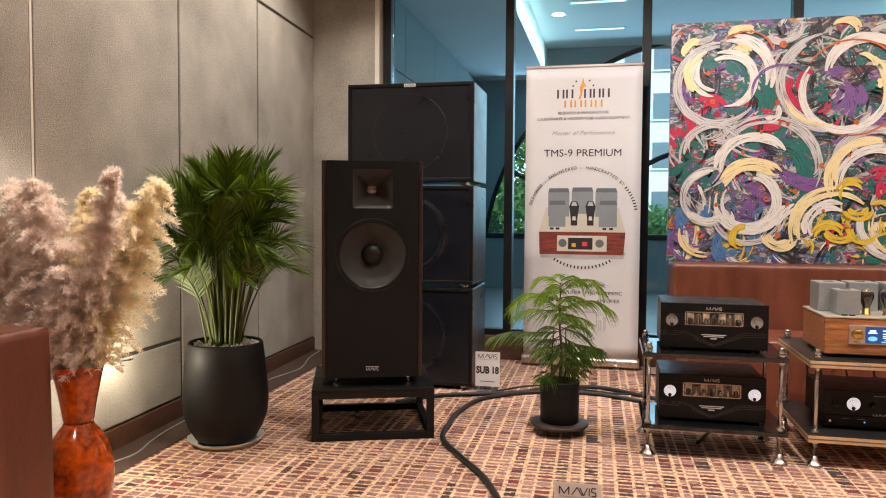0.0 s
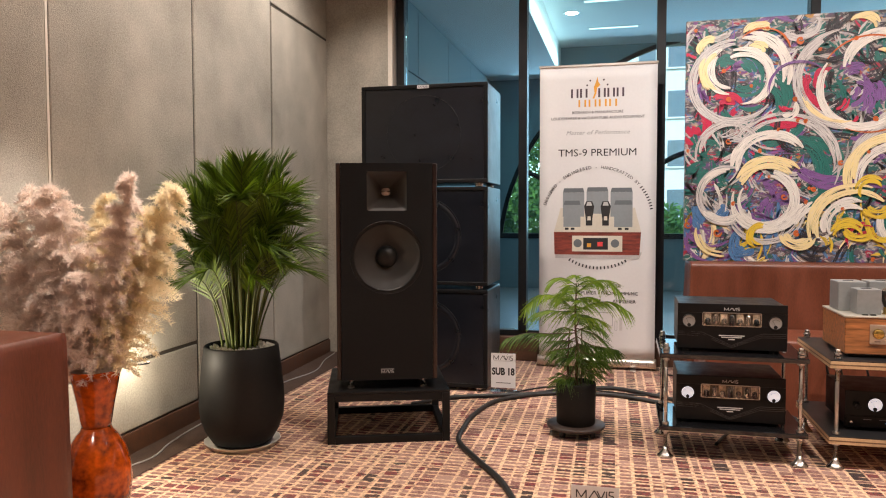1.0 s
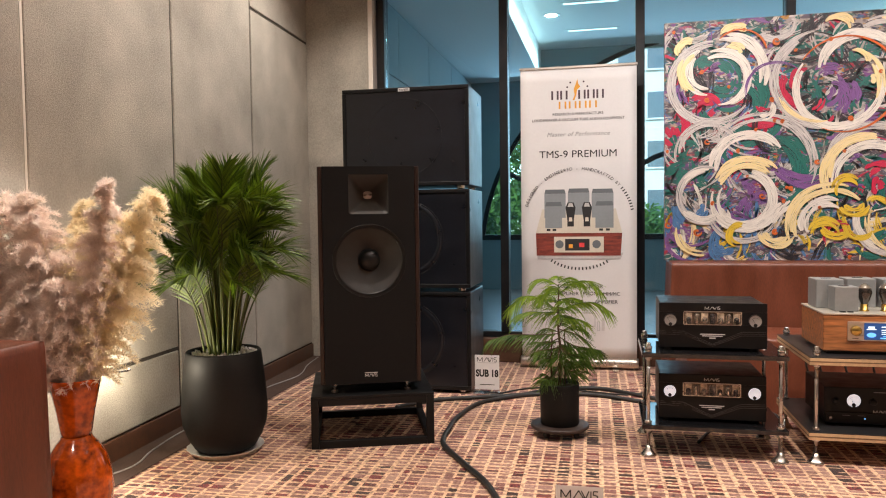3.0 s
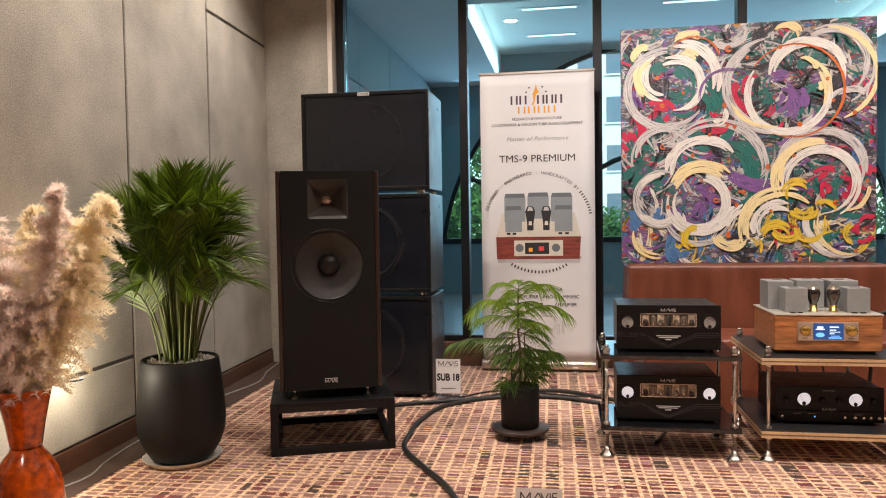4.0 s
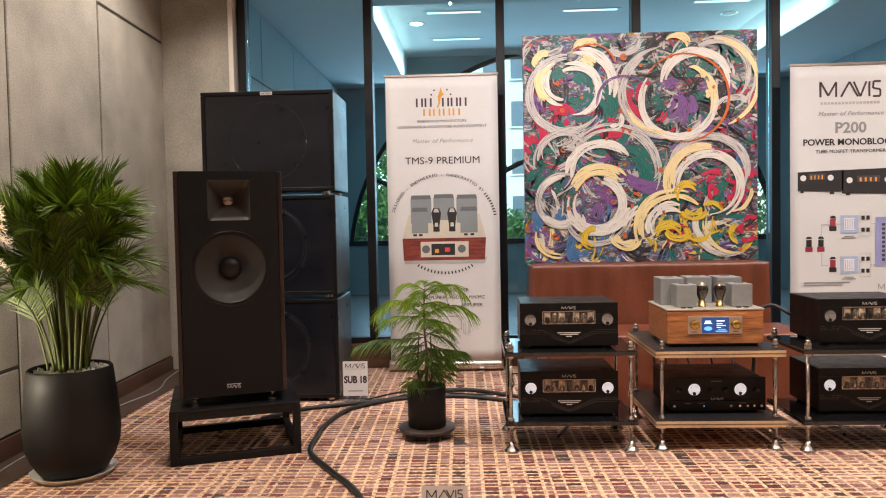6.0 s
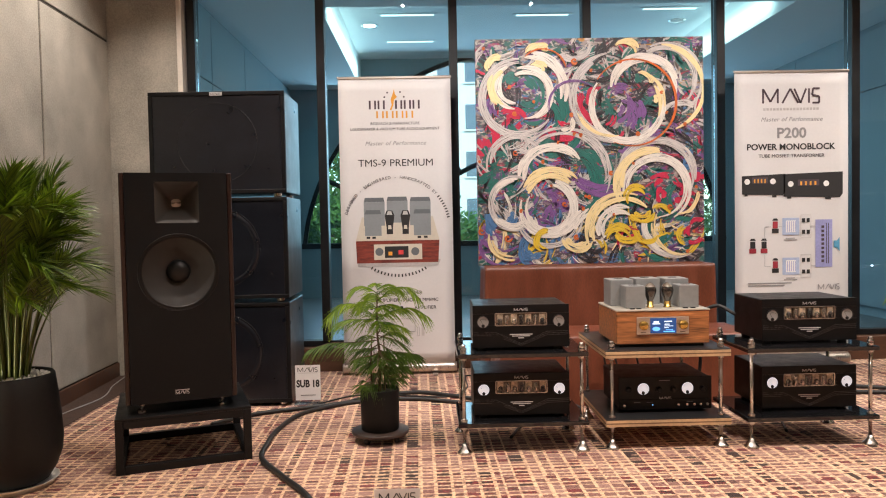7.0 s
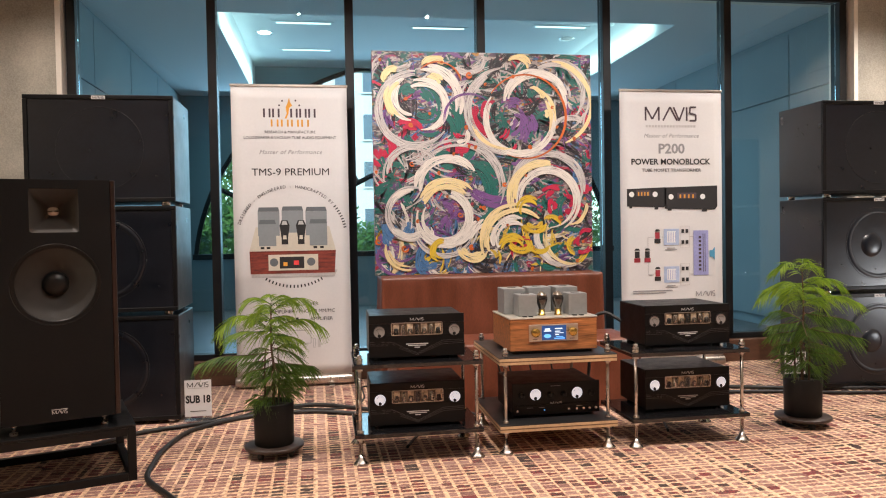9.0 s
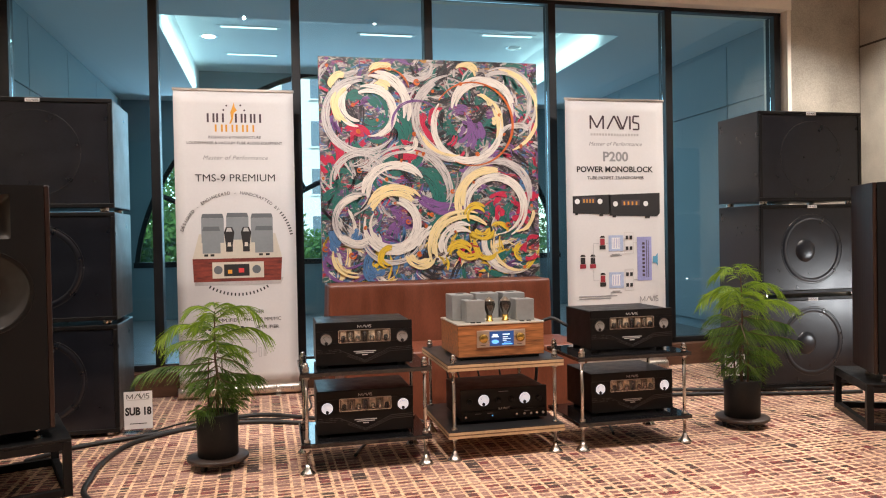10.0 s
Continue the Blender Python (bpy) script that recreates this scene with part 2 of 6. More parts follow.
def lettering(name, text, size, x, z, y, mat, parent, align='CENTER', bold=0.0, shear=0.0, wide=1.0, deep=0.0006, rot=0.0, space=1.0):
    """Flat writing that faces -y; x, z are the middle of its line."""
    cu = bpy.data.curves.new("writing", 'FONT')
    cu.body, cu.size, cu.align_x, cu.align_y = text, size, align, 'CENTER'
    cu.offset, cu.shear, cu.extrude, cu.space_character = bold, shear, deep, space
    cu.resolution_u = 3
    ob = new("writing", cu)
    bpy.context.view_layer.update()
    me = bpy.data.meshes.new_from_object(ob.evaluated_get(bpy.context.evaluated_depsgraph_get()))
    bpy.data.objects.remove(ob)
    bpy.data.curves.remove(cu)
    me.transform(pose(x, y, z) @ pose(0, 0, 0, 90) @ pose(0, 0, 0, 0, 0, rot) @ Matrix.Diagonal((wide, 1, 1, 1)))
    me.materials.clear()
    me.materials.append(mat)
    me.name = name
    out = new(name, me)
    out.parent = parent
    return out


def bars(rows, y, deep=0.0008):
    """Plain upright bars (x0, x1, z0, z1) in one mesh."""
    bm = bmesh.new()
    for x0, x1, z0, z1 in rows:
        box(x0, x1, y - deep, y, z0, z1, into=bm)
    return bm


def strokes(lines, w, y, deep=0.001):
    """Lines in the x-z plane drawn as strips of width w."""
    bm = bmesh.new()
    for a, b in lines:
        a, b = Vector((a[0], 0, a[1])), Vector((b[0], 0, b[1]))
        d = (b - a).normalized()
        s = Vector((-d.z, 0, d.x)) * w / 2
        q = [a - s, b - s, b + s, a + s]
        f = [bm.verts.new(p + Vector((0, y - deep, 0))) for p in q]
        g = [bm.verts.new(p + Vector((0, y, 0))) for p in q]
        bm.faces.new(f)
        for i in range(4):
            bm.faces.new((f[i], g[i], g[(i + 1) % 4], f[(i + 1) % 4]))
    bmesh.ops.recalc_face_normals(bm, faces=bm.faces)
    return bm


def wordmark(name, x, z, w, h, y, mat, parent):
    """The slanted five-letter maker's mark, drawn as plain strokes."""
    L = lambda u, v: (x + (u - 0.5) * w, z + (v - 0.5) * h)
    seg = [((0, 0), (0, 1)), ((0, 1), (.13, .1)), ((.13, .1), (.26, 1)), ((.26, 1), (.26, 0)),
           ((.34, 0), (.48, 1)), ((.48, 1), (.62, 0)), ((.55, 1), (.66, 0)), ((.66, 0), (.76, 1)),
           ((.81, 0), (.81, 1)), ((1, 1), (.88, 1)), ((.88, 1), (.87, .55)), ((.87, .55), (.99, .45)), ((.99, .45), (.99, 0)), ((.99, 0), (.87, 0))]
    bm = strokes([(L(*a), L(*b)) for a, b in seg], h * 0.13, y)
    return part(name, bm, mat, parent)


def structure(name, bm, mat, label="", category="", parent=None):
    ob = add_ob(name, bm, mat, parent)
    if not parent:
        tagged(ob, label, category, "", "structure")
    return ob

# ---- the room ----
XL0, XL1 = -1.50, -1.62       # left wall: near end, far end
YW = 0.16                     # face of the window wall
XR = 5.505
YB = -8.5
HEAD = 2.87


def carpet_material():
    """Woven carpet: cream lines in two directions, uneven, over brown, plum and pink blocks."""
    m = bpy.data.materials.new("plaid_carpet")
    m.use_nodes = True
    nt = m.node_tree
    b = nt.nodes["Principled BSDF"]
    b.inputs["Roughness"].default_value = 0.95
    b.inputs["Specular IOR Level"].default_value = 0.1
    b.inputs["Sheen Weight"].default_value = 0.15
    L = nt.links.new
    tc = nt.nodes.new("ShaderNodeTexCoord")
    mp = nt.nodes.new("ShaderNodeMapping")
    mp.inputs["Rotation"].default_value = (0, 0, radians(CARPET_TURN))
    L(tc.outputs["Object"], mp.inputs[0])
    wob = nt.nodes.new("ShaderNodeTexNoise")
    wob.inputs["Scale"].default_value = 130
    L(mp.outputs[0], wob.inputs["Vector"])
    wm = nt.nodes.new("ShaderNodeVectorMath")
    wm.operation = 'MULTIPLY_ADD'
    wm.inputs[1].default_value = (0.009, 0.008, 0)
    L(wob.outputs["Color"], wm.inputs[0])
    L(mp.outputs[0], wm.inputs[2])
    sp = nt.nodes.new("ShaderNodeSeparateXYZ")
    L(wm.outputs[0], sp.inputs[0])

    def math_(op, a, c=None, d=None):
        n = nt.nodes.new("ShaderNodeMath")
        n.operation = op
        for i, v in enumerate((a, c, d)):
            if v is None:
                continue
            if isinstance(v, (int, float)):
                n.inputs[i].default_value = v
            else:
                L(v, n.inputs[i])
        return n.outputs[0]

    def cells(coord, size, jitter, seed):
        """Index of an unevenly wide stripe and the distance to its edge."""
        v = nt.nodes.new("ShaderNodeTexVoronoi")
        v.voronoi_dimensions, v.feature = '1D', 'DISTANCE_TO_EDGE'
        v.inputs["Scale"].default_value = 1 / size
        v.inputs["Randomness"].default_value = jitter
        w = nt.nodes.new("ShaderNodeTexVoronoi")
        w.voronoi_dimensions = '1D'
        w.inputs["Scale"].default_value = 1 / size
        w.inputs["Randomness"].default_value = jitter
        s = math_('ADD', coord, seed)
        L(s, v.inputs["W"])
        L(s, w.inputs["W"])
        return math_('MULTIPLY', v.outputs["Distance"], size), w.outputs["Color"]

    ex, cx = cells(sp.outputs[0], CELL_X, 0.8, 3.7)
    ey, cy = cells(sp.outputs[1], CELL_Y, 0.85, 11.3)
    # each block between the lines has a colour of its own
    mixc = nt.nodes.new("ShaderNodeVectorMath")
    mixc.operation = 'ADD'
    L(cx, mixc.inputs[0])
    L(cy, mixc.inputs[1])
    wn_ = nt.nodes.new("ShaderNodeTexWhiteNoise")
    wn_.noise_dimensions = '3D'
    L(mixc.outputs[0], wn_.inputs["Vector"])
    patch = nt.nodes.new("ShaderNodeTexNoise")
    patch.inputs["Scale"].default_value = 2.6
    patch.inputs["Detail"].default_value = 3
    L(mp.outputs[0], patch.inputs["Vector"])
    colw = nt.nodes.new("ShaderNodeTexWhiteNoise")
    colw.noise_dimensions = '3D'
    L(cx, colw.inputs["Vector"])
    sel = math_('ADD', math_('ADD', math_('MULTIPLY', wn_.outputs["Value"], 0.36), math_('MULTIPLY', colw.outputs["Value"], 0.28)), math_('MULTIPLY', patch.outputs[0], 0.42))
    fleck = nt.nodes.new("ShaderNodeTexNoise")
    fleck.inputs["Scale"].default_value = 85
    fleck.inputs["Detail"].default_value = 3
    L(mp.outputs[0], fleck.inputs["Vector"])
    sel = math_('ADD', sel, math_('MULTIPLY_ADD', fleck.outputs[0], 0.34, -0.17))
    rp = nt.nodes.new("ShaderNodeValToRGB")
    rp.color_ramp.interpolation = 'CONSTANT'
    cols = [(0.0, (0.048, 0.028, 0.026)), (0.34, (0.20, 0.036, 0.040)), (0.41, (0.095, 0.048, 0.042)), (0.46, (0.24, 0.118, 0.100)),
            (0.56, (0.35, 0.20, 0.165)), (0.66, (0.22, 0.095, 0.085)), (0.74, (0.41, 0.245, 0.195))]
    el = rp.color_ramp.elements
    while len(el) < len(cols):
        el.new(0.5)
    for e, (p, c) in zip(el, cols):
        e.position, e.color = p, (*c, 1)
    L(sel, rp.inputs[0])
    # cream lines, of two widths and broken here and there
    def line(edge, colr, wide, coord_noise, thr_=0.33):
        s = nt.nodes.new("ShaderNodeSeparateColor")
        L(colr, s.inputs[0])
        w = math_('MULTIPLY_ADD', s.outputs[1], wide, wide * 0.25)
        on = math_('LESS_THAN', edge, w)
        return math_('MULTIPLY', on, math_('GREATER_THAN', coord_noise, thr_))
    brk = nt.nodes.new("ShaderNodeTexNoise")
    brk.inputs["Scale"].default_value = 9
    L(mp.outputs[0], brk.inputs["Vector"])
    lx_ = line(ex, cx, 0.0100, brk.outputs[0], 0.33)
    ly_ = line(ey, cy, 0.0078, math_('ADD', math_('MULTIPLY', wn_.outputs["Value"], 0.35), math_('MULTIPLY', brk.outputs[0], 0.6)), 0.29)
    ln = math_('MAXIMUM', lx_, ly_)
    cream = nt.nodes.new("ShaderNodeMix")
    cream.data_type = 'RGBA'
    cream.inputs[7].default_value = (0.80, 0.55, 0.35, 1)
    L(rp.outputs[0], cream.inputs[6])
    # the lines fade in and out with the weave
    weave = nt.nodes.new("ShaderNodeTexNoise")
    weave.inputs["Scale"].default_value = 46
    weave.inputs["Detail"].default_value = 4
    L(mp.outputs[0], weave.inputs["Vector"])
    wr = nt.nodes.new("ShaderNodeMapRange")
    wr.inputs[1].default_value, wr.inputs[2].default_value = 0.36, 0.56
    wr.inputs[3].default_value, wr.inputs[4].default_value = 0.25, 0.97
    L(weave.outputs[0], wr.inputs[0])
    L(math_('MULTIPLY', ln, wr.outputs[0]), cream.inputs[0])
    # thin woven threads across
    thr = nt.nodes.new("ShaderNodeTexNoise")
    thr.inputs["Scale"].default_value = 110
    thr.inputs["Detail"].default_value = 4
    st = nt.nodes.new("ShaderNodeMapping")
    st.inputs["Scale"].default_value = (0.6, 2.2, 1)
    L(mp.outputs[0], st.inputs[0])
    L(st.outputs[0], thr.inputs["Vector"])
    ov = nt.nodes.new("ShaderNodeMix")
    ov.data_type, ov.blend_type = 'RGBA', 'OVERLAY'
    ov.inputs[0].default_value = 0.9
    L(cream.outputs[2], ov.inputs[6])
    L(thr.outputs[0], ov.inputs[7])
    L(ov.outputs[2], b.inputs["Base Color"])
    pile = nt.nodes.new("ShaderNodeTexNoise")
    pile.inputs["Scale"].default_value = 700
    L(mp.outputs[0], pile.inputs["Vector"])
    bp = nt.nodes.new("ShaderNodeBump")
    bp.inputs["Strength"].default_value = 0.5
    bp.inputs["Distance"].default_value = 0.003
    L(pile.outputs[0], bp.inputs["Height"])
    L(bp.outputs[0], b.inputs["Normal"])
    return m


CARPET_TURN, CELL_X, CELL_Y = -1.0, 0.058, 0.040
M_CARPET = carpet_material()


def left_x(y):
    return XL0 + (XL1 - XL0) * (y + 3.0) / 3.0


structure("floor", box(left_x(YB) - 0.3, XR + 0.3, YB - 0.3, YW + 0.25, -0.12, 0.0), M_CARPET, "patterned plaid hotel carpet in cream, brown and plum", "carpet")
# plain dark border of the carpet along the left wall
bm = bmesh.new()
vs = [bm.verts.new(c) for c in ((left_x(YB), YB, 0.004), (-1.20, YB, 0.004), (-1.375, 0.16, 0.004), (left_x(0.16), 0.16, 0.004))]
bm.faces.new(vs)
structure("floor_border", bm, M_BORDER, "plain dark brown carpet border along the wall", "carpet border")
structure("ceiling", box(-2.2, XR + 0.4, YB - 0.3, YW + 0.3, CEIL, CEIL + 0.12), M_CEIL, "plain painted ceiling over the room", "ceiling")

# left wall of fabric panels: raised pads on a shallow backing, dark to paint seam shade
ang = math.atan2(XL1 - XL0, 3.0)


def pad(u0, u1, z0, z1, side):
    """A padded panel; u runs along the wall, and side is +1 for the wall that faces +x."""
    g = 0.009
    return box(-0.035 if side > 0 else 0.0, 0.0 if side > 0 else 0.035, u0 + g, u1 - g, z0 + g, z1 - g, bevel=0.006)


def panel_wall(name, x, side, cuts, label):
    """A wall along y, from the back to the window, in pads split at the given seams."""
    w = structure(name, box(-0.16 if side > 0 else 0.008, -0.008 if side > 0 else 0.16, YB, YW + 0.02, 0.0, CEIL), M_SEAM, label, "wall")
    w.matrix_basis = Matrix.Translation((x, 0, 0)) @ pose(0, 0, 0, 0, 0, math.degrees(-ang) if side > 0 else 0)
    for (u0, u1), zs in cuts:
        for z0, z1 in zip(zs, zs[1:]):
            structure("wall_panel", pad(u0, u1, z0, z1, side), M_FABRIC, parent=w)
    return w


LEFT_CUTS = [((-8.5, -6.6), (0.10, 0.405, CEIL)), ((-6.6, -5.2), (0.10, 0.405, CEIL)), ((-5.2, -4.0), (0.10, 0.405, CEIL)), ((-4.0, -2.785), (0.10, 0.405, CEIL)),
             ((-2.785, -1.76), (0.10, 0.405, CEIL)), ((-1.76, -0.834), (0.10, CEIL)), ((-0.834, 0.16), (0.10, 2.385, CEIL))]
panel_wall("wall_left", left_x(0.0), 1, LEFT_CUTS, "beige fabric-padded wall panels with dark seams")
RIGHT_CUTS = [((-8.5, -6.0), (0.10, CEIL)), ((-6.0, -4.0), (0.10, CEIL)), ((-4.0, -2.4), (0.10, CEIL)), ((-2.4, -1.2), (0.10, CEIL)), ((-1.2, 0.16), (0.10, 2.60, CEIL))]
panel_wall("wall_right", XR, -1, RIGHT_CUTS, "beige fabric-padded wall panels with dark seams")
structure("wall_back", box(-2.3, XR + 0.3, YB - 0.15, YB, 0, CEIL), M_FABRIC, "plain beige wall behind the visitors", "wall")
# bright metal strip in one seam of the left wall
st = structure("trim_strip", box(0.0, 0.004, -2.792, -2.779, 0.42, CEIL), M_TRIM, "thin bright metal strip in the wall seam", "trim")
st.matrix_basis = Matrix.Translation((left_x(0.0) - 0.006, 0, 0)) @ pose(0, 0, 0, 0, 0, math.degrees(-ang))
# skirting boards
sk = structure("baseboard", box(0.0, 0.014, YB, YW, 0.0, 0.10, 0.004), M_SKIRT, "dark walnut skirting board along the wall", "skirting")
sk.matrix_basis = Matrix.Translation((left_x(0.0) - 0.008, 0, 0)) @ pose(0, 0, 0, 0, 0, math.degrees(-ang))
sk = structure("baseboard", box(XR - 0.02, XR - 0.004, YB, YW, 0.0, 0.10, 0.004), M_SKIRT, "dark walnut skirting board along the wall", "skirting")

# window wall: two fabric columns, a header and a low sill with the glazing between
WL, WR = -1.10, 4.795
structure("wall_column_left", box(-1.9, WL - 0.035, YW, YW + 0.30, 0.0, CEIL), M_FABRIC, "beige fabric-covered column beside the glazing", "wall")
structure("wall_column_right", box(WR + 0.035, XR + 0.3, YW, YW + 0.30, 0.0, CEIL), M_FABRIC, "beige fabric-covered column beside the glazing", "wall")
structure("trim_left", box(WL - 0.035, WL, YW - 0.022, YW + 0.28, 0.0, HEAD, 0.003), M_TRIM, "pale metal corner strip at the opening's edge", "trim")
structure("trim_right", box(WR, WR + 0.035, YW - 0.022, YW + 0.28, 0.0, HEAD, 0.003), M_TRIM, "pale metal corner strip at the opening's edge", "trim")
structure("wall_header", box(WL - 0.035, WR + 0.035, YW - 0.03, YW + 0.30, HEAD, CEIL), M_SOFFIT, "cream painted header over the glazing", "wall")
structure("wall_sill", box(WL, WR, YW, YW + 0.24, 0.0, 0.17, 0.006), M_SKIRT, "low dark walnut sill under the glazing", "sill")

win = structure("window_1", box(WL, WR, YW + 0.06, YW + 0.14, 0.172, 0.215, 0.004), M_MULLION, "floor-to-ceiling glazing in slim black metal frames", "window")
structure("window_frame", box(WL, WR, YW + 0.06, YW + 0.14, HEAD - 0.03, HEAD - 0.002), M_MULLION, parent=win)
MULL = [WL + 0.04, -0.137, 0.82, 1.788, 2.762, 3.752, WR - 0.045]
for mx in MULL:
    structure("mullion", box(mx - 0.030, mx + 0.030, YW + 0.045, YW + 0.155, 0.216, HEAD - 0.031, 0.003), M_MULLION, parent=win)
for a, b in zip(MULL, MULL[1:]):
    p = structure("pane", box(a + 0.031, b - 0.031, YW + 0.097, YW + 0.103, 0.217, HEAD - 0.032), M_PANE, parent=win)
    p.visible_shadow = False

# ---- the corridor beyond the glass ----
CY0, CY1 = YW + 0.30, 5.5
structure("corridor_floor", box(-1.6, 5.5, CY0 - 0.05, CY1 + 0.2, -0.12, -0.002), M_CORFLOOR, "grey stone corridor floor behind glass", "floor")
for nm, x0, x1 in (("corridor_wall_left", -1.53, -1.33), ("corridor_wall_right", 5.22, 5.42)):
    structure(nm, box(x0, x1, CY0, CY1, 0, 3.7), M_PAINTWALL, "panelled blue-grey corridor wall in daylight", "wall")
    xf = -1.33 if x0 < 0 else 5.22
    s = 1 if x0 < 0 else -1
    for k, (ya, yb) in enumerate(((0.5, 1.55), (1.56, 2.75), (2.76, 3.95), (3.96, 5.15))):
        structure("corridor_panel", box(min(xf, xf + s * 0.03), max(xf, xf + s * 0.03), ya, yb, 0.1, 2.34, 0.006), M_PAINTWALL, "smooth grey wall panel in the corridor", "wall panel")
        structure("corridor_panel", box(min(xf, xf + s * 0.03), max(xf, xf + s * 0.03), ya, yb, 2.35, 2.95, 0.006), M_PAINTWALL, "smooth grey wall panel in the corridor", "wall panel")

# far wall with the arched window
AX, AZ, AR, SILL = 1.86, 0.44, 3.08, 0.75


def arch_wall():
    """A wall with an arched hole: strips on both sides of and above the arc."""
    bm = bmesh.new()
    n = 48
    a0 = math.asin((SILL - AZ) / AR)
    arc = [(AX + AR * math.cos(a), AZ + AR * math.sin(a)) for a in [a0 + (math.pi - 2 * a0) * k / n for k in range(n + 1)]]
    top = 4.0
    for y in (CY1, CY1 + 0.2):
        for (xa, za), (xb, zb) in zip(arc, arc[1:]):
            bm.faces.new([bm.verts.new(c) for c in ((xa, y, za), (xb, y, zb), (xb, y, top), (xa, y, top))])
        xl, xr = arc[-1][0], arc[0][0]
        for q in (((-1.55, 0), (xl, 0), (xl, top), (-1.55, top)), ((xr, 0), (5.45, 0), (5.45, top), (xr, top)), ((xl, 0), (xr, 0), (xr, SILL), (xl, SILL))):
            bm.faces.new([bm.verts.new((x, y, z)) for x, z in q])
    for (xa, za), (xb, zb) in zip(arc, arc[1:]):
        bm.faces.new([bm.verts.new(c) for c in ((xa, CY1, za), (xb, CY1, zb), (xb, CY1 + 0.2, zb), (xa, CY1 + 0.2, za))])
    xl, xr = arc[-1][0], arc[0][0]
    bm.faces.new([bm.verts.new(c) for c in ((xl, CY1, SILL), (xr, CY1, SILL), (xr, CY1 + 0.2, SILL), (xl, CY1 + 0.2, SILL))])
    return bm, arc


bm, ARC = arch_wall()
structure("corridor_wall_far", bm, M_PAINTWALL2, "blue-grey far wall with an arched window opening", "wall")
aw = structure("window_2", tube([(x, CY1 + 0.05, z) for x, z in ARC], 0.055, n=6), M_MULLION, "large arched window with black curved frame bars", "window")
structure("window_sill", box(AX - AR, AX + AR, CY1 - 0.02, CY1 + 0.12, SILL - 0.03, SILL + 0.045, 0.005), M_MULLION, parent=aw)


def arc_bar(cx, cz, r, a0, a1):
    pts = [(cx + r * math.cos(radians(a0 + (a1 - a0) * k / 20)), CY1 + 0.06, cz + r * math.sin(radians(a0 + (a1 - a0) * k / 20))) for k in range(21)]
    return tube(pts, 0.04, n=6)


structure("window_bar", arc_bar(AX, AZ, 1.55, 12, 168), M_MULLION, parent=aw)
for a in (25, 60, 90, 120, 155):
    c, s_ = math.cos(radians(a)), math.sin(radians(a))
    structure("window_bar", tube([(AX + 1.55 * c, CY1 + 0.06, AZ + 1.55 * s_), (AX + 3.05 * c, CY1 + 0.06, AZ + 3.05 * s_)], 0.04, n=6), M_MULLION, parent=aw)
pane = structure("pane", box(AX - AR, AX + AR, CY1 + 0.10, CY1 + 0.106, SILL, AZ + AR), M_PANE, parent=aw)
pane.visible_shadow = False

# corridor ceiling: a lowered rim round a raised tray
CZ, TZ = 3.0, 3.42
TX0, TX1, TY0 = -0.32, 3.98, 1.52
structure("corridor_ceiling_near", box(-1.55, 5.45, CY0, TY0, CZ, CZ + 0.5), M_CORCEIL, "lowered painted corridor ceiling by the glazing", "ceiling")
structure("corridor_ceiling_left", box(-1.55, TX0, TY0, CY1, CZ, CZ + 0.5), M_CORCEIL, "lowered painted corridor ceiling strip", "ceiling")
structure("corridor_ceiling_right", box(TX1, 5.45, TY0, CY1, CZ, CZ + 0.5), M_CORCEIL, "lowered painted corridor ceiling strip", "ceiling")
structure("corridor_ceiling_tray", box(TX0 - 0.1, TX1 + 0.1, TY0, CY1 + 0.1, TZ, TZ + 0.2), M_CORCEIL, "raised ceiling tray lit from hidden coves", "ceiling")
structure("corridor_ceiling_end", box(-1.55, 5.45, CY1 + 0.1, CY1 + 0.22, 3.4, 4.05), M_CORCEIL, "end of the corridor ceiling", "ceiling")
lamp("cove_lamp", 'AREA', (TX0 + 0.12, 3.5, TZ - 0.30), (TX0 - 1, 3.5, TZ - 0.2), 11, (0.72, 1.0, 0.92), size=3.0, size_y=0.1)
lamp("cove_lamp", 'AREA', (TX1 - 0.12, 3.5, TZ - 0.30), (TX1 + 1, 3.5, TZ - 0.2), 11, (0.72, 1.0, 0.92), size=3.0, size_y=0.1)

# ---- loudspeakers ----


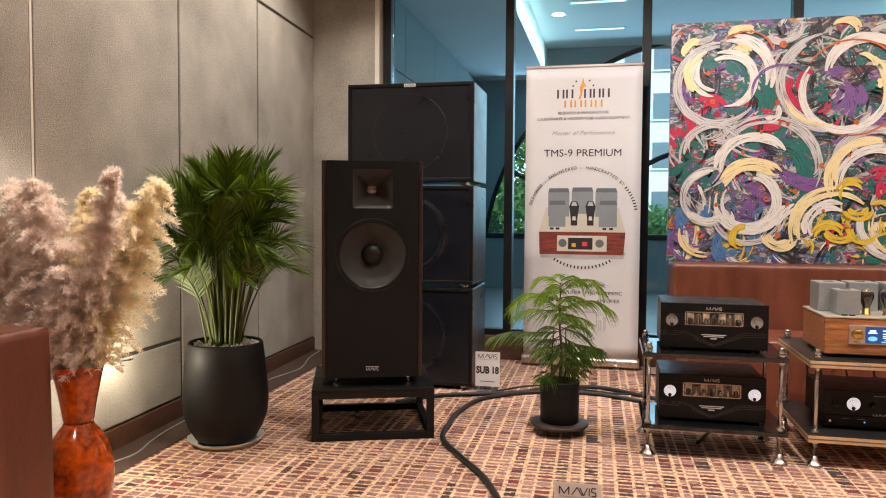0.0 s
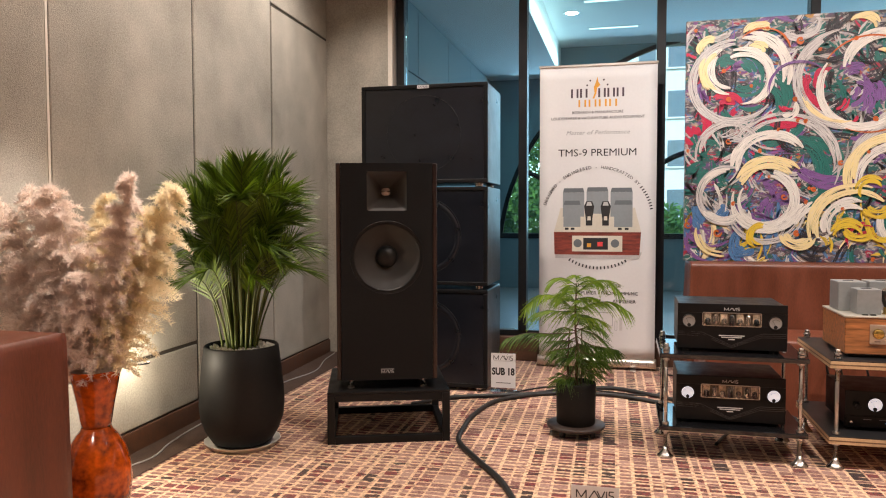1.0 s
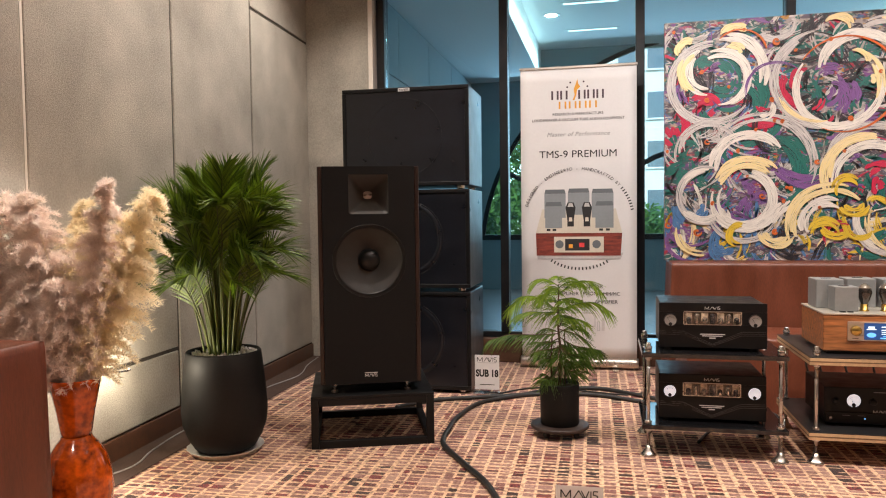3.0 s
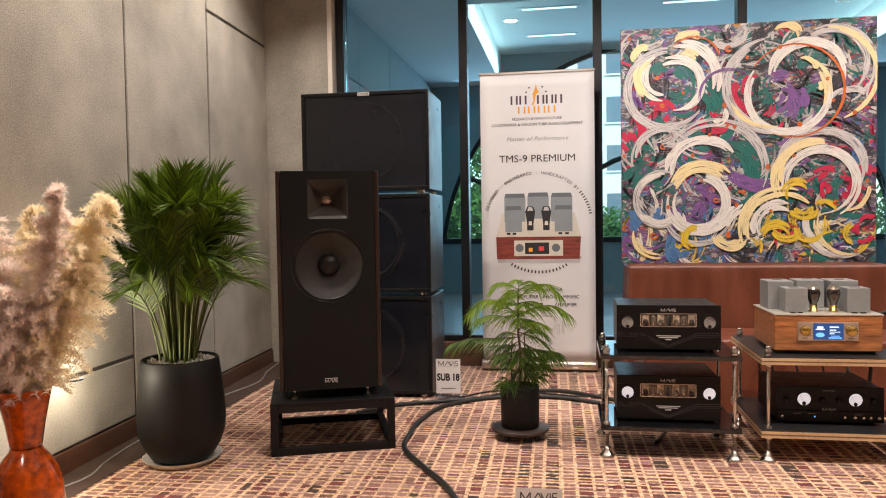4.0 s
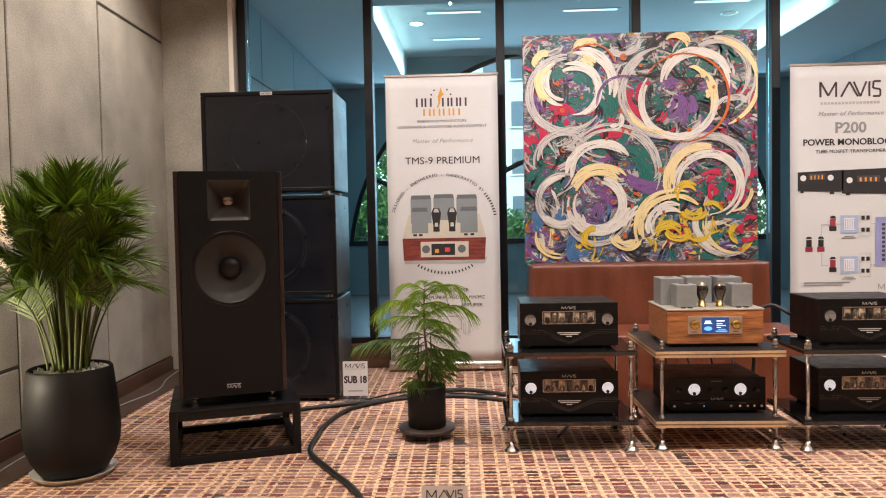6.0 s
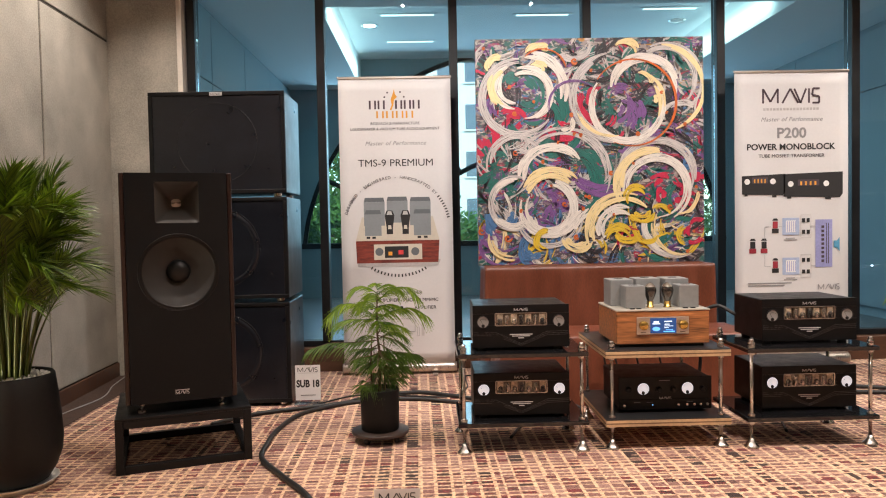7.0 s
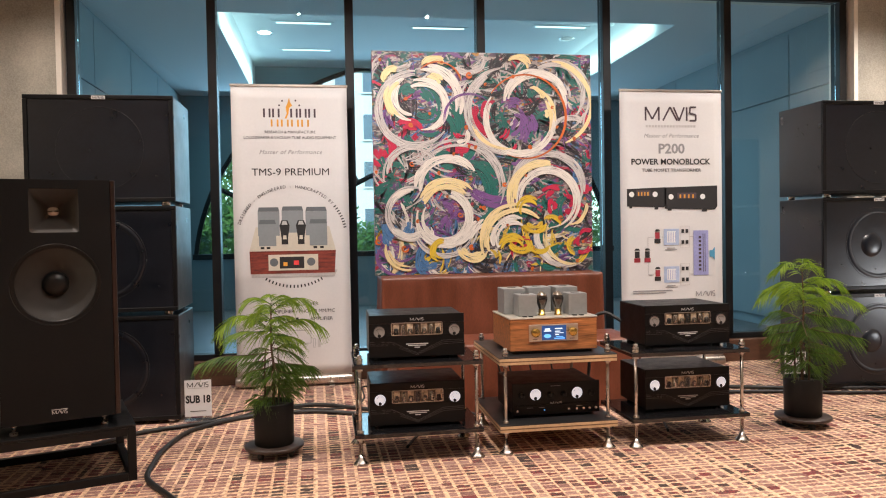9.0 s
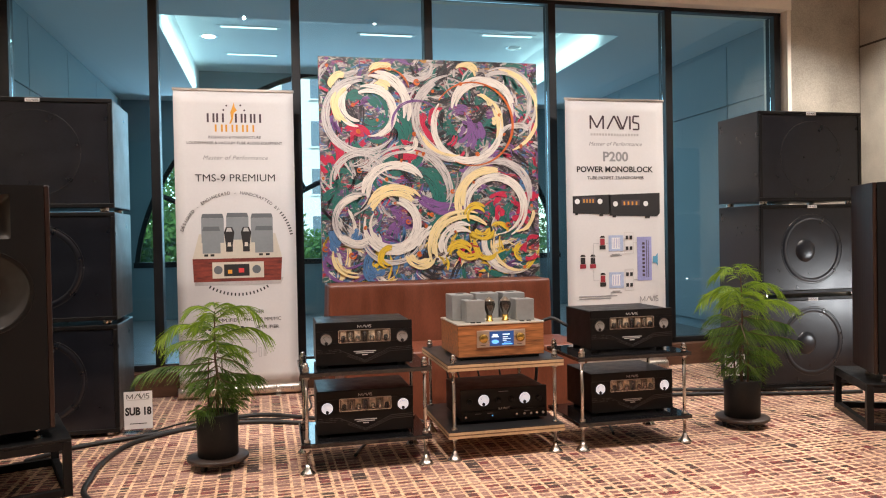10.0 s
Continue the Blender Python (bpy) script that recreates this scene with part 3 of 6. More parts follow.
def subwoofer(driver):
    """A black cabinet with a front grille in a lip, a ring, a badge plate and four feet; its front is at y = 0."""
    t = thing("subwoofer", "", "subwoofer")
    w, h, d = 0.783, 0.590, 0.46
    part("cabinet", box(-w / 2, w / 2, 0.012, d, 0.022, 0.022 + h, 0.006), M_SUBGLOSS, t)
    fr = bmesh.new()
    for a in ((-w / 2, w / 2, 0.022, 0.045), (-w / 2, w / 2, h - 0.001, 0.022 + h), (-w / 2, -w / 2 + 0.024, 0.0455, h - 0.0015), (w / 2 - 0.024, w / 2, 0.0455, h - 0.0015)):
        box(a[0], a[1], 0.0, 0.0115, a[2], a[3], 0.003, into=fr)
    part("front_frame", fr, M_BLACK, t)
    part("grille", box(-w / 2 + 0.025, w / 2 - 0.025, 0.006, 0.0112, 0.046, h - 0.002, 0.001), M_SUBGLOSS, t, "fine black textured grille")
    cz = 0.022 + h / 2
    ring = [(0.23 * math.cos(2 * math.pi * k / 72), 0.0052, cz + 0.23 * math.sin(2 * math.pi * k / 72)) for k in range(73)]
    part("ring", tube(ring, 0.0018, n=5), M_RINGLINE, t, "thin satin ring in the grille", True)
    if driver:
        part("surround", lathe([(0.222, 0.0005), (0.215, 0.0035), (0.203, 0.004), (0.195, 0.0005)], 64, (0, 0.0058, cz), 'y', caps=False), M_SUBGLOSS, t, "", True)
        part("dust_cap", lathe([(0.075, 0.0), (0.066, 0.008), (0.045, 0.014), (0.0, 0.017)], 40, (-0.05, 0.0058, cz - 0.01), 'y', caps=False), M_SUBGLOSS, t, "", True)
    bd = part("badge", box(-0.036, 0.036, -0.0025, 0.0, h - 0.003, h + 0.017, 0.001), M_SILVERTXT, t, "small silver badge plate")
    wordmark("badge_mark", 0, h + 0.007, 0.056, 0.011, -0.0026, M_INK, bd)
    for sx in (-1, 1):
        for y in (0.05, d - 0.05):
            # small lamps on short arms out of the wall panels; the right one is added, unseen
            part("foot", lathe([(0.02, 0.0), (0.024, 0.004), (0.024, 0.0225)], 16, (sx * (w / 2 - 0.06), y, 0)), M_CHROME, t)
    return t


M_SURROUND = pbr("soft_black_rubber", (0.006, 0.006, 0.006), 0.42, var=0.15, spec=0.35)
M_RINGLINE = pbr("ring_satin", (0.022, 0.023, 0.025), 0.38, 0.2)
M_CHEVRON = pbr("satin_black_ridge", (0.030, 0.030, 0.031), 0.30, 0.2)
subs = {}
for cx, cy in ((-0.593, -0.842), (4.122, -0.935)):
    for i, drv in enumerate((True, True, False)):
        z = 0.6135 * i
        if drv not in subs:
            subs[drv] = subwoofer(drv)
            ob = subs[drv]
            ob.matrix_basis = pose(cx, cy, z)
        else:
            ob = copy_thing(subs[drv], pose(cx, cy, z))
        lab = ("black subwoofer cabinet standing on the carpet", "black subwoofer cabinet stacked in the middle", "black subwoofer cabinet on top of the stack")[i]
        tagged(ob, lab, "subwoofer", "subwoofer stacks")


def speaker_stand():
    t = thing("speaker_stand", "low black square-tube metal stand on the carpet", "speaker stand", group="speaker stands")
    w, d, h, s = 0.284, 0.56, 0.243, 0.034
    part("top_plate", box(-w, w, 0, d, h - 0.012, h, 0.002), M_BLACK, t)
    for x in (-w, w - s):
        for y in (0, d - s):
            part("post", box(x, x + s, y, y + s, 0.0, h - 0.0125, 0.002), M_BLACK, t)
    for y in (0, d - s):
        part("rail", box(-w + s + 0.0005, w - s - 0.0005, y + 0.001, y + s - 0.001, 0.0, s, 0.002), M_BLACK, t)
        part("rail", box(-w + s + 0.0005, w - s - 0.0005, y + 0.001, y + s - 0.001, h - 0.012 - s, h - 0.013, 0.002), M_BLACK, t)
    for x in (-w, w - s):
        part("rail", box(x + 0.001, x + s - 0.001, s + 0.0005, d - s - 0.0005, 0.0, s, 0.002), M_BLACK, t)
        part("rail", box(x + 0.001, x + s - 0.001, s + 0.0005, d - s - 0.0005, h - 0.012 - s, h - 0.013, 0.002), M_BLACK, t)
    return t


def loudspeaker():
    """A two-way floor monitor: rosewood sides, dark baffle with a square horn and a large cone."""
    t = thing("loudspeaker", "tall charcoal two-way loudspeaker with rosewood sides", "loudspeaker", group="main loudspeakers")
    w, d, z0, z1 = 0.234, 0.34, 0.045, 1.055
    for s in (-1, 1):
        part("side_panel", box(min(s * w, s * (w - 0.02)), max(s * w, s * (w - 0.02)), 0.004, d, z0, z1, 0.003), M_ROSEWOOD, t, "dark rosewood veneer side")
    part("carcass", box(-w + 0.0205, w - 0.0205, 0.20, d - 0.003, z0 + 0.001, z1 - 0.001, 0.002), M_BLACK, t)
    # baffle with a round and a square hole, made of strips
    x1 = w - 0.0208
    hz0, hz1, hx = 0.835, 1.017, 0.092
    cz, cr = 0.618, 0.171
    bm = bmesh.new()
    for xa, xb, za, zb in ((-x1, -hx, hz1, z1), (-hx, hx, hz1, z1), (hx, x1, hz1, z1), (-x1, -hx, hz0, hz1), (hx, x1, hz0, hz1)):
        sheet(xa, xb, za, zb, 0.0, into=bm)
    for (xa, za), (xb, zb) in (((-hx, hz0), (hx, hz0)), ((hx, hz0), (hx, hz1)), ((hx, hz1), (-hx, hz1)), ((-hx, hz1), (-hx, hz0)), ((-x1, z1), (x1, z1))):
        bm.faces.new([bm.verts.new(q) for q in ((xa, 0, za), (xb, 0, zb), (xb, 0.03, zb), (xa, 0.03, za))])
    n = 64
    zc0, zc1 = z0, hz0
    sq = []
    for k in range(n):
        a = 2 * math.pi * k / n
        c, s = math.cos(a), math.sin(a)
        u = min((x1 / abs(c)) if abs(c) > 1e-6 else 9, ((zc1 - cz) if s > 0 else (cz - zc0)) / abs(s) if abs(s) > 1e-6 else 9)
        sq.append((c, s, u))
    corners = [(-x1, zc0), (x1, zc0), (x1, zc1), (-x1, zc1)]
    inner = [bm.verts.new((cr * c, 0.0, cz + cr * s)) for c, s, u in sq]
    inner_b = [bm.verts.new((cr * c, 0.035, cz + cr * s)) for c, s, u in sq]
    outer = [bm.verts.new((u * c, 0.0, cz + u * s)) for c, s, u in sq]
    for k in range(n):
        j = (k + 1) % n
        bm.faces.new((inner[k], inner[j], outer[j], outer[k]))
        bm.faces.new((inner[k], inner_b[k], inner_b[j], inner[j]))
        # fill the corner where the edge turns from one side to the next
        (c0, s0, u0), (c1, s1, u1) = sq[k], sq[j]
        p0, p1 = (u0 * c0, cz + u0 * s0), (u1 * c1, cz + u1 * s1)
        on = lambda p: (abs(abs(p[0]) - x1) < 1e-5, abs(p[1] - zc0) < 1e-5 or abs(p[1] - zc1) < 1e-5)
        if on(p0) != on(p1) and not all(on(p0)) and not all(on(p1)):
            q = min(corners, key=lambda cc: (cc[0] - p0[0]) ** 2 + (cc[1] - p0[1]) ** 2)
            bm.faces.new((outer[k], outer[j], bm.verts.new((q[0], 0.0, q[1]))))
    bmesh.ops.remove_doubles(bm, verts=bm.verts, dist=1e-5)
    bmesh.ops.recalc_face_normals(bm, faces=bm.faces)
    part("baffle", bm, M_SPEAKER, t, "charcoal painted front baffle")
    # bottom and top edges behind the baffle
    bm = box(-x1, x1, 0.031, 0.199, z0 + 0.002, z0 + 0.02)
    box(-x1, x1, 0.031, 0.199, z1 - 0.02, z1 - 0.002, into=bm)
    part("cabinet_edge", bm, M_SPEAKER, t)
    # horn: a rounded square mouth whose flat walls narrow to a small throat
    bm = bmesh.new()
    rings = []
    hc = (hz0 + hz1) / 2
    hh = (hz1 - hz0) / 2
    for k in range(15):
        f = k / 14
        g_ = f ** 0.8
        ring = []
        for i in range(64):
            a = 2 * math.pi * (i + 0.5) / 64
            c, s = math.cos(a), math.sin(a)
            e = 0.16 + 0.5 * f ** 4
            ux, uz = math.copysign(abs(c) ** e, c), math.copysign(abs(s) ** e, s)
            px = ux * (hx * (1 - g_) + 0.020 * g_)
            pz = uz * (hh * (1 - g_) + 0.016 * g_)
            if k == 0:
                px, pz = px * 1.015, pz * 1.015
            ring.append(bm.verts.new((px, 0.001 + (0.0 if k == 0 else 0.010) + 0.12 * f, hc + pz)))
        rings.append(ring)
    for a, b in zip(rings, rings[1:]):
        for i in range(64):
            bm.faces.new((a[i], a[(i + 1) % 64], b[(i + 1) % 64], b[i]))
    horn = part("horn", bm, M_HORN, t, "satin black square horn", True)
    part("throat", lathe([(0.026, -0.002), (0.024, 0.0), (0.016, 0.004), (0.0, 0.008)], 24, (0, 0.129, hc), 'y'), M_ALU, horn, "silver diaphragm at the throat", True)
    # driver
    prof = [(0.1715, 0.0), (0.170, 0.006), (0.1665, 0.007), (0.1655, 0.001), (0.1625, 0.006), (0.1595, 0.001), (0.1565, 0.005), (0.1535, 0.0), (0.1505, -0.003)]
    part("woofer_surround", lathe(prof, 72, (0, 0.006, cz), 'y', caps=False), M_SURROUND, t, "ribbed black rubber surround", True)
    part("cone", lathe([(0.1507, -0.003), (0.135, -0.012), (0.11, -0.029), (0.085, -0.044), (0.06, -0.056), (0.044, -0.063)], 72, (0, 0.006, cz), 'y', caps=False), M_CONE, t, "brown-grey paper cone", True)
    part("dust_cap", lathe([(0.052, -0.060), (0.050, -0.049), (0.042, -0.036), (0.025, -0.027), (0.0, -0.024)], 48, (0, 0.006, cz), 'y', caps=False), M_SURROUND, t, "", True)
    bd = part("badge", box(-0.030, 0.030, -0.0015, 0.0, 0.094, 0.0965), M_SILVERTXT, t, "small silver badge")
    wordmark("badge_mark", 0, 0.084, 0.056, 0.014, -0.0002, M_SILVERTXT, bd)
    for sx in (-1, 1):
        for y in (0.045, d - 0.05):
            sp = part("spike", lathe([(0.0, 0.010), (0.004, 0.012), (0.012, 0.034), (0.012, 0.0448)], 20, (sx * 0.17, y, 0)), M_CHROME, t, "", True)
            part("spike_pad", lathe([(0.016, 0.0), (0.016, 0.010), (0.012, 0.0115)], 20, (sx * 0.17, y, 0)), M_CHROME, sp)
    return t


stand = speaker_stand()
stand.matrix_basis = pose(-0.4665, -1.906, 0, 0, 0, 20.2)
copy_thing(stand, pose(3.90, -2.02, 0, 0, 0, -25))
spk = loudspeaker()
spk.matrix_basis = pose(-0.4665, -1.906, 0.243, 0, 0, 20.2) @ Matrix.Translation((-0.005, 0.04, 0))
copy_thing(spk, pose(3.90, -2.02, 0.243, 0, 0, -25) @ Matrix.Translation((0, 0.04, 0)))

# ---- racks ----


def rack(x0, x1, y0, y1, ply, label):
    cx, cy = (x0 + x1) / 2, (y0 + y1) / 2
    t = thing("equipment_rack", label, "equipment rack", (cx, cy, 0), group="equipment racks")
    hx, hy = (x1 - x0) / 2, (y1 - y0) / 2
    ox = 0.035 if ply else 0.028
    for zt in (0.458, 0.142):
        if ply:
            sh = part("shelf", box(-hx - ox, hx + ox, -hy - ox, hy + ox, zt - 0.034, zt - 0.004, 0.0015), M_PLY, t, "birch plywood shelf with bare edge")
            part("shelf_top", box(-hx - ox, hx + ox, -hy - ox, hy + ox, zt - 0.0035, zt), M_SHELFTOP, sh, "black laminate face")
            part("ply_layer", box(-hx - ox - 0.0006, hx + ox + 0.0006, -hy - ox - 0.0006, hy + ox + 0.0006, zt - 0.0215, zt - 0.0165), M_PLYDARK, sh, "dark glue line in the ply")
        else:
            part("shelf", box(-hx - ox, hx + ox, -hy - ox, hy + ox, zt - 0.02, zt, 0.003), M_GLOSSBLACK, t, "glossy black shelf")
    for x in (-hx, hx):
        for y in (-hy, hy):
            po = part("post", lathe([(0.0082, 0.045), (0.0082, 0.46)], 20, (x, y, 0)), M_CHROME, t, "polished steel rod", True)
            for zt in (0.458, 0.142):
                th = 0.034 if ply else 0.02
                for z in (zt + 0.001, zt - th - 0.012):
                    part("collar", lathe([(0.0095, z), (0.015, z + 0.001), (0.015, z + 0.010), (0.0095, z + 0.011)], 20, (x, y, 0)), M_CHROME, po)
            part("cap", lathe([(0.010, 0.47), (0.015, 0.472), (0.016, 0.482), (0.009, 0.486), (0.012, 0.492), (0.009, 0.499), (0.0, 0.501)], 20, (x, y, 0)), M_CHROME, po, "", True)
            part("cone_foot", lathe([(0.034, 0.0), (0.035, 0.005), (0.027, 0.013), (0.014, 0.03), (0.0096, 0.045)], 24, (x, y, 0)), M_CHROME, po, "flared steel foot", True)
    return t


rack(0.767, 1.308, -1.80, -1.45, False, "glossy black two-shelf rack on steel rods")
rack(1.450, 1.955, -1.785, -1.25, True, "plywood two-shelf rack on polished steel rods")
rack(2.085, 2.635, -1.815, -1.45, False, "glossy black two-shelf rack on steel rods beside the banner")

# ---- amplifiers ----
M_METER_ON = glow("meter_lit", (0.90, 0.92, 1.0), 0.55)
M_METER = pbr("meter_face", (0.30, 0.29, 0.28), 0.5)
M_TUBEGLASS = glass("tube_glass", (0.93, 0.92, 0.90), 0.02)
M_CAPACITOR = pbr("cream_capacitor", (0.62, 0.50, 0.38), 0.4, 0.2, var=0.35, scale=60)
M_TUBE = pbr("tube_mirror", (0.55, 0.50, 0.44), 0.12, 0.9)
M_DARK = pbr("dark_cavity", (0.006, 0.006, 0.006), 0.5)
M_WARMGLOW = glow("tube_filament", (1.0, 0.62, 0.25), 2.2)
M_WINBACK = pbr("window_backplate", (0.16, 0.12, 0.085), 0.35, 0.3, var=0.4)
M_BRASS = pbr("brass_base", (0.55, 0.36, 0.10), 0.25, 0.9)


def meter(parent, x, z, r, lit, y):
    b = part("meter_bezel", lathe([(r * 1.12, 0.0), (r * 1.12, 0.004), (r, 0.005), (r, 0.001)], 36, (x, y, z), 'y'), M_BLACK, parent, "", True)
    part("meter_face", lathe([(r * 0.99, 0.0), (r * 0.99, 0.0015)], 36, (x, y, z), 'y'), M_METER_ON if lit else M_METER, b, "white lit needle meter" if lit else "pale needle meter")
    part("needle", strokes([((x, z - r * 0.5), (x - r * 0.45, z + r * 0.35))], 0.0012, y - 0.0025), M_INK, b)
    bm = bmesh.new()
    arc = [(x + r * 0.72 * math.cos(radians(a)), z - r * 0.15 + r * 0.72 * math.sin(radians(a))) for a in range(40, 141, 20)]
    part("meter_scale", strokes(list(zip(arc, arc[1:])), 0.0012, y - 0.0022), M_INK, b)
    part("needle_hub", lathe([(r * 0.3, 0), (r * 0.3, 0.003), (0, 0.004)], 20, (x, y, z - r * 0.68), 'y'), M_BLACK, b)


def mono_amp(lit, label):
    """A black monoblock amplifier with a tube window, two meters and a chevron in its face."""
    t = thing("amplifier", label, "amplifier", group="monoblock amplifiers")
    w, h, d, f = 0.224, 0.198, 0.33, 0.014
    part("cover", box(-w + 0.006, w - 0.006, 0.0125, d, f, h + f - 0.003, 0.004), M_AMP, t)
    # front plate with a window hole
    wx, wz0, wz1 = 0.118, 0.118, 0.172
    bm = box(-w, w, 0, 0.012, f, wz0, 0.002)
    box(-w, w, 0, 0.012, wz1, h + f, 0.002, into=bm)
    box(-w, -wx, 0, 0.012, wz0 + 0.0001, wz1 - 0.0001, into=bm)
    box(wx, w, 0, 0.012, wz0 + 0.0001, wz1 - 0.0001, into=bm)
    part("front_plate", bm, M_AMP, t)
    fr = bmesh.new()
    for a in ((-wx, wx, wz0 - 0.003, wz0), (-wx, wx, wz1, wz1 + 0.003), (-wx - 0.003, -wx, wz0, wz1), (wx, wx + 0.003, wz0, wz1)):
        box(a[0], a[1], -0.001, 0.0, a[2], a[3], into=fr)
    wn2 = part("window_frame", fr, M_ALU, t, "thin silver window rim")
    part("window_back", box(-wx, wx, 0.0122, 0.0124, wz0, wz1), M_WINBACK, wn2)
    for k in range(7):
        x = -wx + 0.02 + k * 0.033
        tall = 0.046 if k % 2 else 0.03
        if k % 2 == 0:
            part("capacitor", box(x - 0.014, x + 0.014, 0.002, 0.0118, wz0 + 0.012, wz1 - 0.004, 0.001), M_CAPACITOR, wn2, "pale capacitor behind the glass")
        part("tube", lathe([(0.009, 0.0), (0.011, 0.006), (0.011, tall - 0.006), (0.006, tall), (0, tall + 0.001)], 16, (x, 0.0005, wz0 + 0.001)), M_TUBE if k % 3 else M_DARK, wn2, "", True)
    pn = part("window_pane", box(-wx, wx, -0.0135, -0.0125, wz0, wz1), M_TUBEGLASS, wn2)
    pn.visible_shadow = False
    for sx in (-1, 1):
        for z in (wz0 + 0.005, wz1 - 0.005):
            part("screw", lathe([(0.0025, 0), (0.0025, 0.002), (0, 0.003)], 10, (sx * (wx - 0.006), -0.0135, z), 'y'), M_CHROME, t)
        meter(t, sx * 0.176, 0.135, 0.026, lit, -0.001)
    for k in range(3):
        o = 0.008 * k
        part("chevron", strokes([((-w + 0.004, 0.088 - o), (-0.12, 0.086 - o)), ((-0.12, 0.086 - o), (0, 0.032 - o * 0.6)), ((0, 0.032 - o * 0.6), (0.12, 0.086 - o)), ((0.12, 0.086 - o), (w - 0.004, 0.088 - o))], 0.0026, -0.0012), M_CHEVRON, t, "", False)
    wordmark("badge_mark", 0, 0.190, 0.062, 0.012, -0.0004, M_SILVERTXT, t)
    part("small_print", bars([(-0.052, 0.052, 0.073, 0.0765), (-0.042, 0.042, 0.0655, 0.0690), (-0.013, 0.013, 0.056, 0.0605)], -0.0003), M_SILVERTXT, t, "small silver print")
    for sx in (-1, 1):
        for y in (0.05, d - 0.05):
            part("foot", lathe([(0.02, 0.0), (0.022, 0.0135)], 20, (sx * 0.18, y, 0)), M_RUBBER, t)
    return t


lit_amp = mono_amp(True, "black tube power amplifier with white lit meters")
dim_amp = mono_amp(False, "black tube power amplifier with unlit grey meters")
dim_amp.matrix_basis = pose(1.040, -1.745, 0.458)
lit_amp.matrix_basis = pose(1.038, -1.745, 0.142)
copy_thing(dim_amp, pose(2.395, -1.735, 0.458))
copy_thing(lit_amp, pose(2.393, -1.735, 0.142))


def tube_amp():
    """A walnut-cased valve amplifier with transformer covers and two valves on its top plate."""
    t = thing("tube_amplifier", "walnut-cased valve amplifier with grey transformer covers", "amplifier", (1.704, -1.74, 0.458))
    w, d = 0.217, 0.36
    part("base_pad", box(-w + 0.02, w - 0.02, 0.02, d - 0.02, 0.0, 0.014), M_RUBBER, t)
    part("walnut_case", box(-w, w, 0, d, 0.0145, 0.168, 0.004), M_WALNUT, t, "orange walnut case with long grain")
    part("top_plate", box(-w - 0.003, w + 0.003, -0.003, d + 0.003, 0.1685, 0.176, 0.002), M_TOPPLATE, t, "satin champagne top plate")
    fp = part("front_panel", box(-0.125, 0.120, -0.006, -0.0005, 0.060, 0.142, 0.003), M_ALU, t, "brushed champagne control panel")
    for x in (-0.095, 0.090):
        k = part("knob", lathe([(0.0, 0.0), (0.021, 0.001), (0.021, 0.016), (0.019, 0.019), (0.0, 0.0195)], 32, (x, -0.0062, 0.104), 'y'), M_BRASS, fp, "gold-tinted knob", True)
        part("knob_mark", bars([(x - 0.012, x + 0.012, 0.070, 0.0725)], -0.0063), M_INK, fp)
    sc = part("screen", box(-0.062, 0.060, -0.0068, -0.0062, 0.066, 0.136), M_SCREEN, fp, "lit blue colour display")
    part("screen_figure", bars([(-0.052, -0.016, 0.108, 0.112), (-0.046, -0.022, 0.114, 0.122), (0.004, 0.040, 0.118, 0.1225), (0.004, 0.030, 0.106, 0.109), (0.004, 0.046, 0.098, 0.100), (0.004, 0.024, 0.090, 0.0925)], -0.0069, 0.0004), M_SCREENLIT, sc, "pale figures on the display")
    part("screen_figure", lathe([(0.018, 0), (0.018, 0.0004)], 24, (-0.034, -0.0069, 0.086), 'y', (1, 0.55)), M_SCREENBLUE, sc)
    part("screen_figure", bars([(0.000, 0.052, 0.071, 0.076), (0.010, 0.044, 0.080, 0.083)], -0.0069, 0.0004), M_SCREENBLUE, sc)
    for x, y, sx, sy, h in ((-0.148, 0.235, 0.056, 0.07, 0.128), (-0.006, 0.275, 0.06, 0.06, 0.128), (0.128, 0.255, 0.058, 0.07, 0.128), (-0.112, 0.105, 0.047, 0.05, 0.106), (0.142, 0.105, 0.047, 0.05, 0.106)):
        c = part("transformer_cover", box(x - sx, x + sx, y - sy, y + sy, 0.1765, 0.176 + h, 0.003), M_GREYTX, t, "grey painted transformer cover")
        part("cover_plate", box(x - 0.02, x + 0.02, y - 0.008, y + 0.008, 0.1762 + h, 0.178 + h), M_BLACK, c)
    for x in (-0.034, 0.048):
        b = part("valve_base", lathe([(0.019, 0.0), (0.019, 0.004), (0.0155, 0.006), (0.0155, 0.030)], 24, (x, 0.085, 0.1765)), M_BRASS, t, "brass valve base", True)
        part("valve", lathe([(0.0145, 0.030), (0.016, 0.036), (0.027, 0.066), (0.030, 0.082), (0.026, 0.098), (0.016, 0.109), (0.007, 0.116), (0.0, 0.118)], 28, (x, 0.085, 0.1765)), M_VALVE, b, "dark smoked glass valve", True)
        part("valve_cap", lathe([(0.0262, 0.099), (0.0165, 0.1095), (0.0072, 0.1165), (0.0, 0.1186)], 28, (x, 0.085, 0.1767), caps=False), M_TUBE, b, "silvered valve top", True)
    for x in (-0.135, -0.105, 0.115, 0.15):
        part("switch", box(x - 0.011, x + 0.011, 0.02, 0.038, 0.1762, 0.181, 0.002), M_BLACK, t)
    return t


